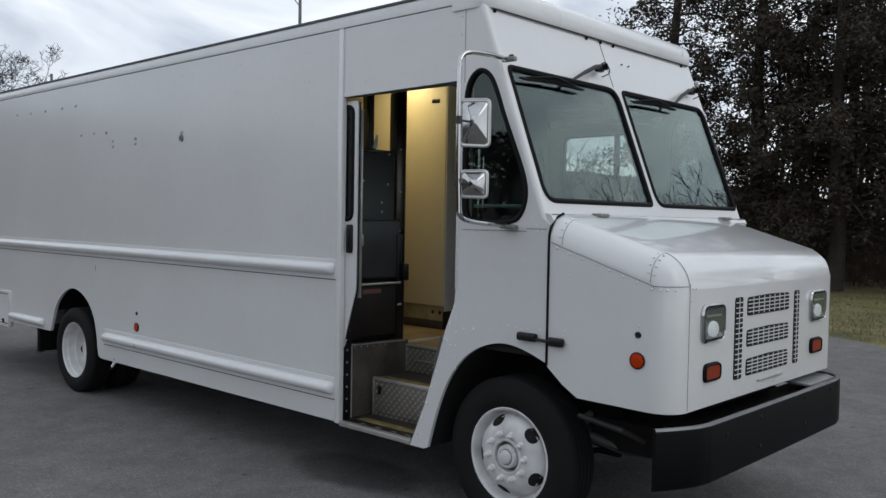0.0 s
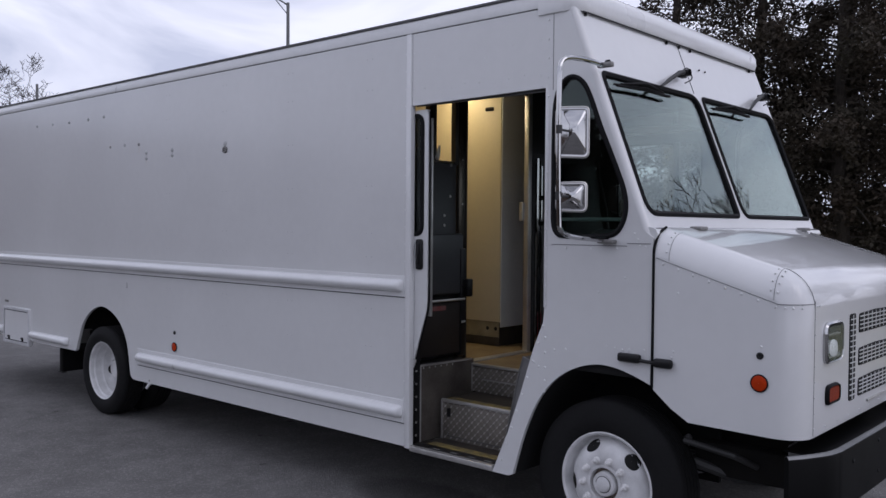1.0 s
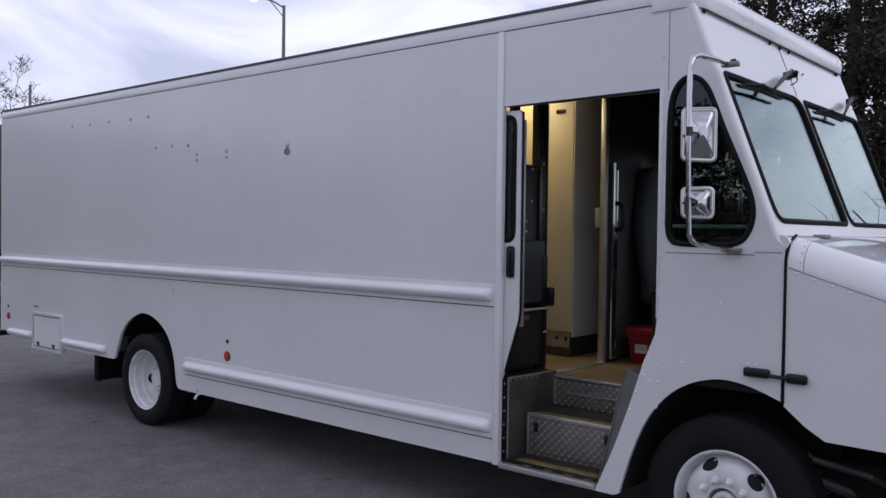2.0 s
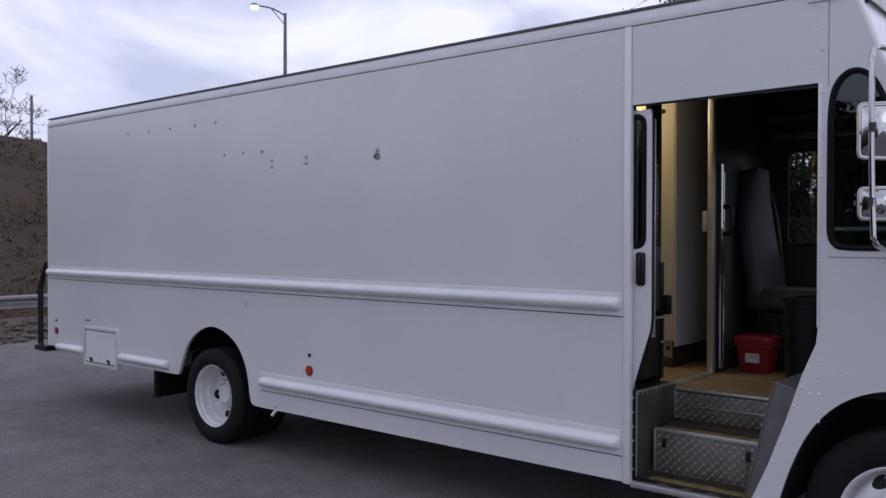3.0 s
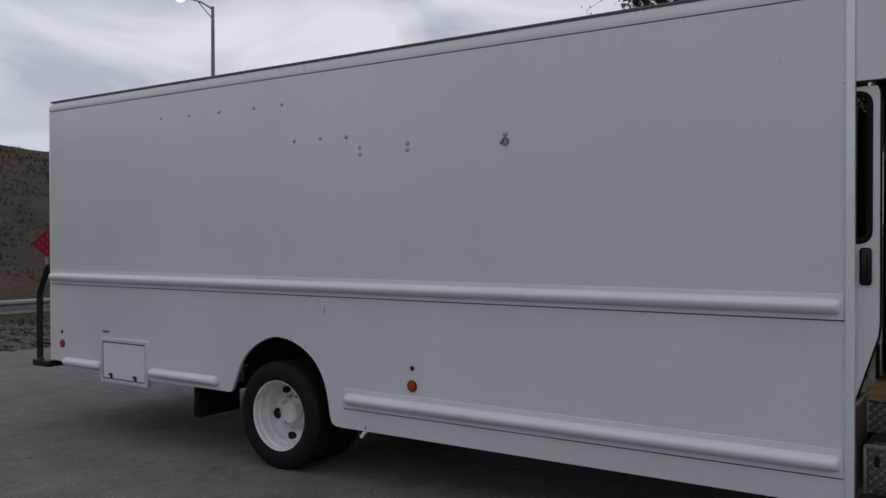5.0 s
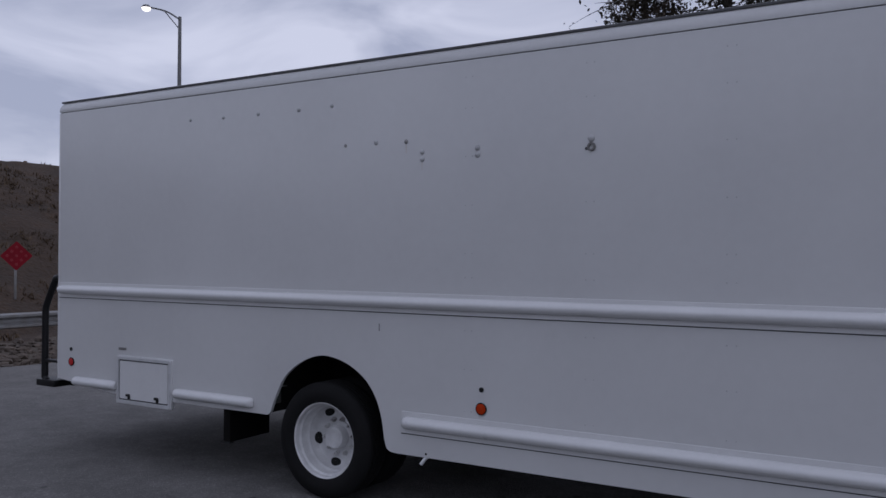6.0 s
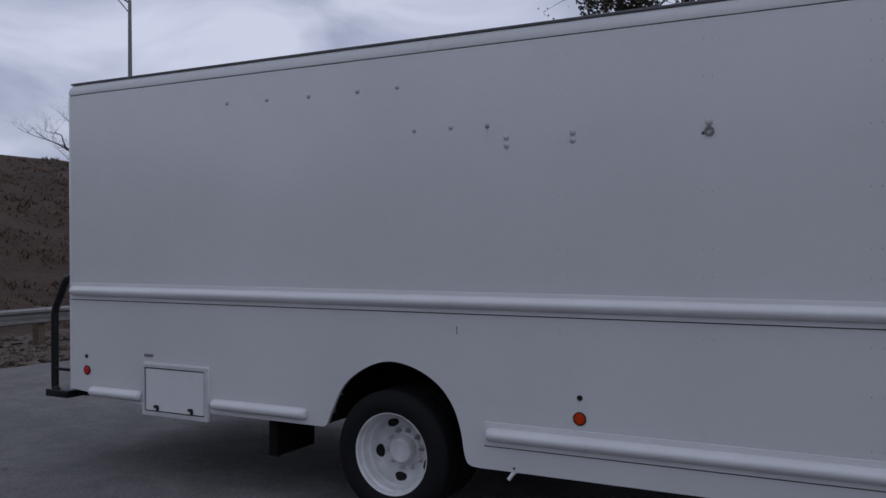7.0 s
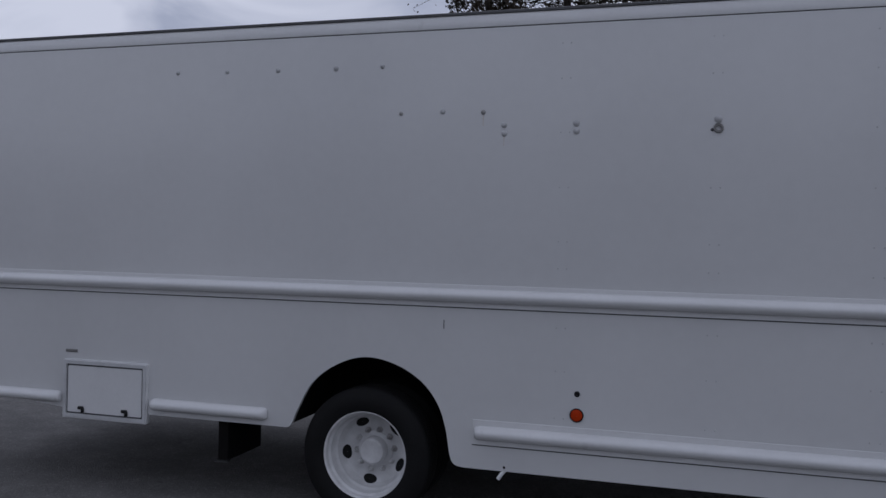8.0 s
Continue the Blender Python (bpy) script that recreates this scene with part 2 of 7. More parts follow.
SHADE_BAND = glass("tinted_shade_band", (0.38, 0.36, 0.44), r0=0.0, power=30.0)
PANE = glass("clear_pane", (0.90, 0.945, 0.925), r0=0.042, power=4.2)
DRIVER_PANE = glass("driver_window_pane", (0.72, 0.76, 0.745), r0=0.05)
SIDE_PANE = glass("tinted_pane", (0.55, 0.61, 0.59), r0=0.04)
DOOR_PANE = glass("dark_tinted_pane", (0.12, 0.13, 0.13), r0=0.05)
GREEN_STRIP = shader("grey_green_trim", (0.40, 0.48, 0.45), rough=0.4)
TUBE_LIGHT = shader("cargo_light_diffuser", (1.0, 0.9, 0.6), rough=0.5, glow=4.0, glow_color=(1.0, 0.82, 0.48))
STREET_GLOW = shader("street_lamp_lens", (1.0, 0.92, 0.75), rough=0.4, glow=3.0, glow_color=(1.0, 0.93, 0.8))
GALV = shader("galvanised_steel", (0.28, 0.285, 0.29), rough=0.5, metal=0.6, vary=0.3, scale=5, fine=0.1, tint=(0.22, 0.21, 0.2))
POLE_STEEL = shader("grey_pole_steel", (0.2, 0.205, 0.21), rough=0.6, metal=0.3, vary=0.3, scale=3)
WOOD_POST = shader("weathered_wood_post", (0.16, 0.12, 0.085), rough=0.85, vary=0.4, scale=8, fine=0.2, bump=0.4, bump_scale=40, depth=0.005)
SIGN_RED = shader("faded_red_sign_sheeting", (0.22, 0.006, 0.016), rough=0.7, spec=0.2, vary=0.15, scale=6, fine=0.05)
SIGN_DOT = shader("red_reflector", (0.24, 0.010, 0.020), rough=0.5)
BARK = shader("dark_bark", (0.045, 0.036, 0.028), rough=0.9, vary=0.5, scale=6, fine=0.3, bump=0.6, bump_scale=30, depth=0.02)
BARE_BARK = shader("grey_twig_bark", (0.034, 0.028, 0.025), rough=0.9, vary=0.4, scale=4, fine=0.2)
NEEDLES = shader("dark_evergreen_leaves", (0.038, 0.034, 0.023), rough=0.75, spec=0.3, vary=0.6, scale=0.7, fine=0.35, tint=(0.040, 0.028, 0.019))
BRUSH = shader("brown_undergrowth", (0.085, 0.056, 0.040), rough=0.9, vary=0.5, scale=0.8, fine=0.3, tint=(0.046, 0.034, 0.024))
DRY_GRASS = shader("dry_hillside_grass", (0.054, 0.031, 0.017), rough=0.95, vary=0.5, scale=0.8, fine=0.35, tint=(0.030, 0.018, 0.010), bump=0.8, bump_scale=7, depth=0.12)
DRY_TUFT = shader("dry_grass_tufts", (0.105, 0.070, 0.040), rough=0.95, vary=0.5, scale=0.5, fine=0.3, tint=(0.075, 0.050, 0.029))
LAWN = shader("winter_lawn", (0.20, 0.175, 0.072), rough=0.95, vary=0.5, scale=0.8, fine=0.35, tint=(0.085, 0.088, 0.034), bump=0.6, bump_scale=40, depth=0.03)
BLADES = shader("lawn_blades", (0.21, 0.185, 0.075), rough=0.9, vary=0.5, scale=0.9, fine=0.3, tint=(0.055, 0.065, 0.022))
LITTER = shader("dead_leaves", (0.26, 0.17, 0.085), rough=0.85, vary=0.5, scale=3, fine=0.3)
STONE = shader("broken_stone", (0.125, 0.098, 0.078), rough=0.9, vary=0.5, scale=2.5, fine=0.25, tint=(0.050, 0.039, 0.031), bump=0.5, bump_scale=50, depth=0.01)
EARTH = shader("bare_earth_verge", (0.09, 0.068, 0.050), rough=0.95, vary=0.5, scale=1.0, fine=0.3, tint=(0.07, 0.055, 0.04), bump=0.6, bump_scale=18, depth=0.04)


def asphalt():
    m = shader("worn_asphalt", (0.172, 0.168, 0.163), rough=0.88, spec=0.3, vary=0.28, scale=0.5, fine=0.09, tint=(0.146, 0.141, 0.136))
    nt = m.node_tree
    b = nt.nodes["Principled BSDF"]
    co = nt.nodes.new("ShaderNodeTexCoord")
    vo = nt.nodes.new("ShaderNodeTexVoronoi")
    vo.inputs["Scale"].default_value = 95
    nt.links.new(co.outputs["Object"], vo.inputs["Vector"])
    no = nt.nodes.new("ShaderNodeTexNoise")
    no.inputs["Scale"].default_value, no.inputs["Detail"].default_value = 28, 8
    nt.links.new(co.outputs["Object"], no.inputs["Vector"])
    ad = nt.nodes.new("ShaderNodeMath")
    ad.operation = "ADD"
    nt.links.new(vo.outputs["Distance"], ad.inputs[0])
    nt.links.new(no.outputs["Fac"], ad.inputs[1])
    bp = nt.nodes.new("ShaderNodeBump")
    bp.inputs["Strength"].default_value, bp.inputs["Distance"].default_value = 0.55, 0.008
    nt.links.new(ad.outputs["Value"], bp.inputs["Height"])
    nt.links.new(bp.outputs["Normal"], b.inputs["Normal"])
    # scattered pale grit and dark oil stains on top of the wear
    old = b.inputs["Base Color"].links[0].from_socket
    st = nt.nodes.new("ShaderNodeTexNoise")
    st.inputs["Scale"].default_value, st.inputs["Detail"].default_value = 2.3, 9
    st.inputs["Roughness"].default_value = 0.7
    nt.links.new(co.outputs["Object"], st.inputs["Vector"])
    mr = nt.nodes.new("ShaderNodeMapRange")
    mr.inputs["From Min"].default_value, mr.inputs["From Max"].default_value = 0.42, 0.66
    mr.inputs["To Min"].default_value, mr.inputs["To Max"].default_value = 0.86, 1.14
    nt.links.new(st.outputs["Fac"], mr.inputs["Value"])
    sc = nt.nodes.new("ShaderNodeVectorMath")
    sc.operation = "SCALE"
    nt.links.new(old, sc.inputs[0])
    nt.links.new(mr.outputs["Result"], sc.inputs["Scale"])
    # single stones of the aggregate: each cell its own shade
    cell = nt.nodes.new("ShaderNodeTexVoronoi")
    cell.inputs["Scale"].default_value = 75
    nt.links.new(co.outputs["Object"], cell.inputs["Vector"])
    sep = nt.nodes.new("ShaderNodeSeparateColor")
    nt.links.new(cell.outputs["Color"], sep.inputs["Color"])
    cm = nt.nodes.new("ShaderNodeFloatCurve")
    pts = cm.mapping.curves[0].points
    pts[0].location, pts[1].location = (0.0, 0.455), (1.0, 0.66)
    pts.new(0.75, 0.5)
    cm.mapping.update()
    nt.links.new(sep.outputs["Red"], cm.inputs["Value"])
    s2 = nt.nodes.new("ShaderNodeVectorMath")
    s2.operation = "SCALE"
    nt.links.new(sc.outputs["Vector"], s2.inputs[0])
    dbl = nt.nodes.new("ShaderNodeMath")
    dbl.operation = "MULTIPLY"
    dbl.inputs[1].default_value = 2.05
    nt.links.new(cm.outputs["Value"], dbl.inputs[0])
    nt.links.new(dbl.outputs["Value"], s2.inputs["Scale"])

    def node(kind, **links):
        n = nt.nodes.new(kind)
        for k, v in links.items():
            n.inputs[k.replace("_", " ")].default_value = v
        return n

    # small dark pits and scuffs where single stones have come out
    warp = node("ShaderNodeTexNoise", Scale=14.0, Detail=3.0)
    nt.links.new(co.outputs["Object"], warp.inputs["Vector"])
    off = nt.nodes.new("ShaderNodeVectorMath")
    off.operation = "MULTIPLY_ADD"
    off.inputs[1].default_value = (0.09, 0.09, 0.0)
    nt.links.new(warp.outputs["Color"], off.inputs[0])
    nt.links.new(co.outputs["Object"], off.inputs[2])
    pit = node("ShaderNodeTexVoronoi", Scale=4.2)
    nt.links.new(off.outputs["Vector"], pit.inputs["Vector"])
    psep = nt.nodes.new("ShaderNodeSeparateColor")
    nt.links.new(pit.outputs["Color"], psep.inputs["Color"])
    size = node("ShaderNodeMapRange", From_Min=0.45, From_Max=1.0, To_Min=0.0, To_Max=0.10)
    nt.links.new(psep.outputs["Red"], size.inputs["Value"])
    gap = nt.nodes.new("ShaderNodeMath")
    gap.operation = "SUBTRACT"
    nt.links.new(pit.outputs["Distance"], gap.inputs[0])
    nt.links.new(size.outputs["Result"], gap.inputs[1])
    dark = node("ShaderNodeMapRange", From_Min=-0.02, From_Max=0.05, To_Min=0.55, To_Max=1.0)
    nt.links.new(gap.outputs["Value"], dark.inputs["Value"])
    # an oil patch below the entry door, with a ragged outline
    oil = nt.nodes.new("ShaderNodeMapping")
    oil.vector_type = "TEXTURE"
    oil.inputs["Location"].default_value, oil.inputs["Scale"].default_value = (-0.10, 0.26, 0), (0.62, 0.34, 1)
    off2 = nt.nodes.new("ShaderNodeVectorMath")
    off2.operation = "MULTIPLY_ADD"
    off2.inputs[1].default_value = (0.35, 0.35, 0.0)
    nt.links.new(st.outputs["Color"], off2.inputs[0])
    nt.links.new(co.outputs["Object"], off2.inputs[2])
    nt.links.new(off2.outputs["Vector"], oil.inputs["Vector"])
    dist = nt.nodes.new("ShaderNodeVectorMath")
    dist.operation = "DISTANCE"
    dist.inputs[1].default_value = (0.28, 0.5, 0)
    nt.links.new(oil.outputs["Vector"], dist.inputs[0])
    wet = node("ShaderNodeMapRange", From_Min=0.7, From_Max=1.05, To_Min=0.5, To_Max=1.0)
    nt.links.new(dist.outputs["Value"], wet.inputs["Value"])
    both = nt.nodes.new("ShaderNodeMath")
    both.operation = "MULTIPLY"
    nt.links.new(dark.outputs["Result"], both.inputs[0])
    nt.links.new(wet.outputs["Result"], both.inputs[1])
    s3 = nt.nodes.new("ShaderNodeVectorMath")
    s3.operation = "SCALE"
    nt.links.new(s2.outputs["Vector"], s3.inputs[0])
    nt.links.new(both.outputs["Value"], s3.inputs["Scale"])
    nt.links.new(s3.outputs["Vector"], b.inputs["Base Color"])
    return m


ASPHALT = asphalt()


# ---------------------------------------------------------------- mesh tools
def obj(name, bm, material, smooth=0.0):
    """Link a bmesh as one mesh object. smooth: degrees up to which edges are shaded round."""
    me = bpy.data.meshes.new(name)
    bmesh.ops.recalc_face_normals(bm, faces=bm.faces)
    if smooth:
        lim = radians(smooth)
        for f in bm.faces:
            f.smooth = True
        for e in bm.edges:
            if len(e.link_faces) != 2 or e.calc_face_angle(0) > lim:
                e.smooth = False
    bm.to_mesh(me)
    bm.free()
    me.materials.append(material)
    return new(name, me)


def part(name, bm, material, parent, label="", smooth=35.0):
    """One mesh object under a thing or under a part, built at its place in the world."""
    ob = obj(name, bm, material, smooth)
    ob.parent = parent
    root = parent
    while root.parent:
        root = root.parent
    ob.matrix_parent_inverse = Matrix.Translation(-root.location) if parent is root else Matrix()
    if parent is not root:
        ob.matrix_parent_inverse = Matrix()
    return tagged(ob, label)


def thing(name, place, label, category, group=""):
    e = new(name)
    e.empty_display_size = 0.1
    e.location = place
    return tagged(e, label, category, group)


def box(bm, a, b, bevel=0.0, seg=2):
    r = bmesh.ops.create_cube(bm, size=1)
    for v in r["verts"]:
        v.co = [(a[i] + b[i]) / 2 + v.co[i] * (b[i] - a[i]) for i in range(3)]
    if bevel:
        es = list({e for v in r["verts"] for e in v.link_edges})
        bmesh.ops.bevel(bm, geom=es, offset=bevel, segments=seg, profile=0.5, affect="EDGES")
    return bm


def boxed(a, b, bevel=0.0, seg=2):
    return box(bmesh.new(), a, b, bevel, seg)


def tube(bm, pts, r, sides=8, caps=True):
    """A round bar along points; r is one radius, or one for each point."""
    pts = [Vector(p) for p in pts]
    rs = r if isinstance(r, (list, tuple)) else [r] * len(pts)
    ring, up = [], None
    for i, p in enumerate(pts):
        d = (pts[min(i + 1, len(pts) - 1)] - pts[max(i - 1, 0)]).normalized()
        if up is None or abs(d.dot(up)) > 0.98:
            up = Vector((0, 0, 1)) if abs(d.z) < 0.9 else Vector((1, 0, 0))
        s = d.cross(up).normalized()
        up = s.cross(d).normalized()
        ring.append([bm.verts.new(p + rs[i] * (math.cos(2 * math.pi * k / sides) * s + math.sin(2 * math.pi * k / sides) * up)) for k in range(sides)])
    for a, b in zip(ring, ring[1:]):
        for k in range(sides):
            bm.faces.new((a[k], a[(k + 1) % sides], b[(k + 1) % sides], b[k]))
    if caps:
        bm.faces.new(ring[0])
        bm.faces.new(ring[-1])
    return bm


def spline(pts, n=6, closed=False):
    """A smooth line through points (Catmull-Rom)."""
    pts = [Vector(p) for p in pts]
    out, m = [], len(pts)
    for i in range(m if closed else m - 1):
        g = (lambda k: pts[k % m]) if closed else (lambda k: pts[max(0, min(m - 1, k))])
        p0, p1, p2, p3 = g(i - 1), g(i), g(i + 1), g(i + 2)
        for k in range(n):
            t = k / n
            out.append(0.5 * (2 * p1 + (p2 - p0) * t + (2 * p0 - 5 * p1 + 4 * p2 - p3) * t * t + (3 * p1 - p0 - 3 * p2 + p3) * t ** 3))
    if not closed:
        out.append(pts[-1])
    return out


def rounded(pts, r, n=5):
    """A polygon's corners rounded: r is one radius, or one for each corner."""
    rs = r if isinstance(r, (list, tuple)) else [r] * len(pts)
    out, m = [], len(pts)
    for i in range(m):
        p, a, b = Vector(pts[i]), Vector(pts[i - 1]), Vector(pts[(i + 1) % m])
        if rs[i] <= 0:
            out.append(p)
            continue
        ua, ub = (a - p).normalized(), (b - p).normalized()
        ang = ua.angle(ub)
        d = min(rs[i] / math.tan(ang / 2), (a - p).length * 0.49, (b - p).length * 0.49)
        s, e = p + ua * d, p + ub * d
        for k in range(n + 1):
            t = k / n
            out.append((1 - t) ** 2 * s + 2 * t * (1 - t) * p + t * t * e)
    return out


def sheet(bm, outline, holes, place, thick):
    """A flat sheet with holes. place(u, v, d) gives the point at depth d behind the face."""
    loops = [[Vector((p[0], p[1], 0)) for p in lp] for lp in [outline] + list(holes)]
    flat = [p for lp in loops for p in lp]
    front = [bm.verts.new(place(p.x, p.y, 0.0)) for p in flat]
    back = [bm.verts.new(place(p.x, p.y, thick)) for p in flat]
    for a, b, c in tessellate_polygon(loops):
        if len({a, b, c}) == 3:
            bm.faces.new((front[a], front[b], front[c]))
            bm.faces.new((back[c], back[b], back[a]))
    k = 0
    for lp in loops:
        m = len(lp)
        for i in range(m):
            a, b = k + i, k + (i + 1) % m
            bm.faces.new((front[a], front[b], back[b], back[a]))
        k += m
    return bm


def band(bm, loop, place, width, d0, d1):
    """A closed strip of a width inside a loop of (u, v), between the depths d0 and d1: a gasket or a frame."""
    pts = [Vector((p[0], p[1])) for p in loop]
    m = len(pts)
    area = sum(pts[i].x * pts[(i + 1) % m].y - pts[(i + 1) % m].x * pts[i].y for i in range(m))
    rows = []
    for i in range(m):
        d = (pts[(i + 1) % m] - pts[i - 1]).normalized()
        nrm = Vector((-d.y, d.x)) * (1 if area > 0 else -1)
        o, q = pts[i], pts[i] + nrm * width
        mid = (o + q) / 2
        rows.append([bm.verts.new(place(*w)) for w in ((o.x, o.y, d1), (o.x, o.y, d0 * 0.4), (mid.x, mid.y, d0), (q.x, q.y, d0 * 0.4), (q.x, q.y, d1))])
    for i in range(m):
        a, b = rows[i], rows[(i + 1) % m]
        for k in range(4):
            bm.faces.new((a[k], a[k + 1], b[k + 1], b[k]))
        bm.faces.new((a[4], a[0], b[0], b[4]))
    return bm


def inset(loop, w):
    pts = [Vector((p[0], p[1])) for p in loop]
    m = len(pts)
    area = sum(pts[i].x * pts[(i + 1) % m].y - pts[(i + 1) % m].x * pts[i].y for i in range(m))
    out = []
    for i in range(m):
        d = (pts[(i + 1) % m] - pts[i - 1]).normalized()
        out.append(pts[i] + Vector((-d.y, d.x)) * (w if area > 0 else -w))
    return out


def loft(bm, rows, close_u=False, caps=False):
    vs = [[bm.verts.new(p) for p in row] for row in rows]
    for a, b in zip(vs, vs[1:]):
        n = len(a)
        for k in range(n if close_u else n - 1):
            bm.faces.new((a[k], a[(k + 1) % n], b[(k + 1) % n], b[k]))
    if caps:
        bm.faces.new(vs[0])
        bm.faces.new(vs[-1])
    return bm


def arc(a, p, b, w, n=9):
    """A round bend from a to b that is tangent to the lines to the corner p."""
    a, p, b = Vector(a), Vector(p), Vector(b)
    out = []
    for k in range(n + 1):
        t = k / n
        f = (1 - t) ** 2, 2 * w * t * (1 - t), t * t
        out.append((a * f[0] + p * f[1] + b * f[2]) / sum(f))
    return out


def lathe(bm, profile, centre, seg=48, axis="y"):
    """Turn (radius, offset) pairs round an axis through centre."""
    c = Vector(centre)
    rows = []
    for r, o in profile:
        row = []
        for k in range(seg):
            a = 2 * math.pi * k / seg
            p, q = r * math.cos(a), r * math.sin(a)
            row.append(c + Vector({"y": (p, o, q), "x": (o, p, q), "z": (p, q, o)}[axis]))
        rows.append(row)
    return loft(bm, rows, close_u=True)


def disc(bm, centre, r, depth, axis="y", seg=16, dome=0.0):
    prof = [(r, depth), (r, depth * 0.15), (r * 0.85, 0.0 - dome * 0.4), (r * 0.45, -dome * 0.85), (0.0005, -dome)]
    return lathe(bm, prof, centre, seg, axis)


def rivet(bm, p, r=0.005, h=0.0025, axis="y"):
    r, h = r * 1.25, h * 1.6
    return lathe(bm, [(r, 0.0), (r * 0.7, -h * 0.8), (0.0004, -h)], p, 6, axis)


# ---------------------------------------------------------------- the van: outer body
W, WH, PILLAR = 2.36, 2.12, 0.030            # widths of body and bonnet, radius of the front pillars
REAR, RAIL, SEAM = -6.834, 2.907, 1.31
FLOOR_Z, BULK_X, NEAR_X = 0.83, -0.08, -0.19
van = thing("step_van", (-2.2, 1.15, 0.0), "long white walk-in step van with riveted aluminium body, parked on asphalt", "step van")


def near_side(u, v, d):
    return Vector((u, d, v))


def far_side(u, v, d):
    return Vector((u, W - d, v))


def front_x(z):
    return 1.59 - 0.384 * (z - 1.80)


def front_face(u, v, d):
    return Vector((front_x(v) - d, u, v - 0.38 * d))


REAR_ARCH = spline([(-4.44, 0.535), (-4.385, 0.546), (-4.335, 0.655), (-4.242, 0.820), (-4.085, 0.938), (-3.905, 0.993), (-3.715, 0.962), (-3.552, 0.872), (-3.45, 0.748), (-3.398, 0.606), (-3.372, 0.463), (-3.342, 0.408), (-3.28, 0.396)], 4)
FRONT_ARCH = spline([(0.811, 0.409), (0.873, 0.61), (0.955, 0.794), (1.056, 0.924), (1.176, 1.007), (1.31, 1.049), (1.423, 1.048), (1.532, 1.021), (1.63, 0.984)], 4)
DOOR_EDGE = [(1.004, 2.486), (1.006, 1.34), (0.996, 1.24), (0.932, 1.087), (0.858, 0.86), (0.770, 0.62), (0.668, 0.388)]
SIDE_WIN = spline([(1.044, 2.36), (1.067, 2.47), (1.122, 2.53), (1.187, 2.535), (1.247, 2.49), (1.294, 2.40), (1.347, 2.265), (1.44, 2.055), (1.488, 1.93), (1.498, 1.835), (1.472, 1.75), (1.417, 1.70), (1.302, 1.688), (1.122, 1.69), (1.067, 1.71), (1.042, 1.77), (1.04, 1.9), (1.04, 2.15)], 4, closed=True)


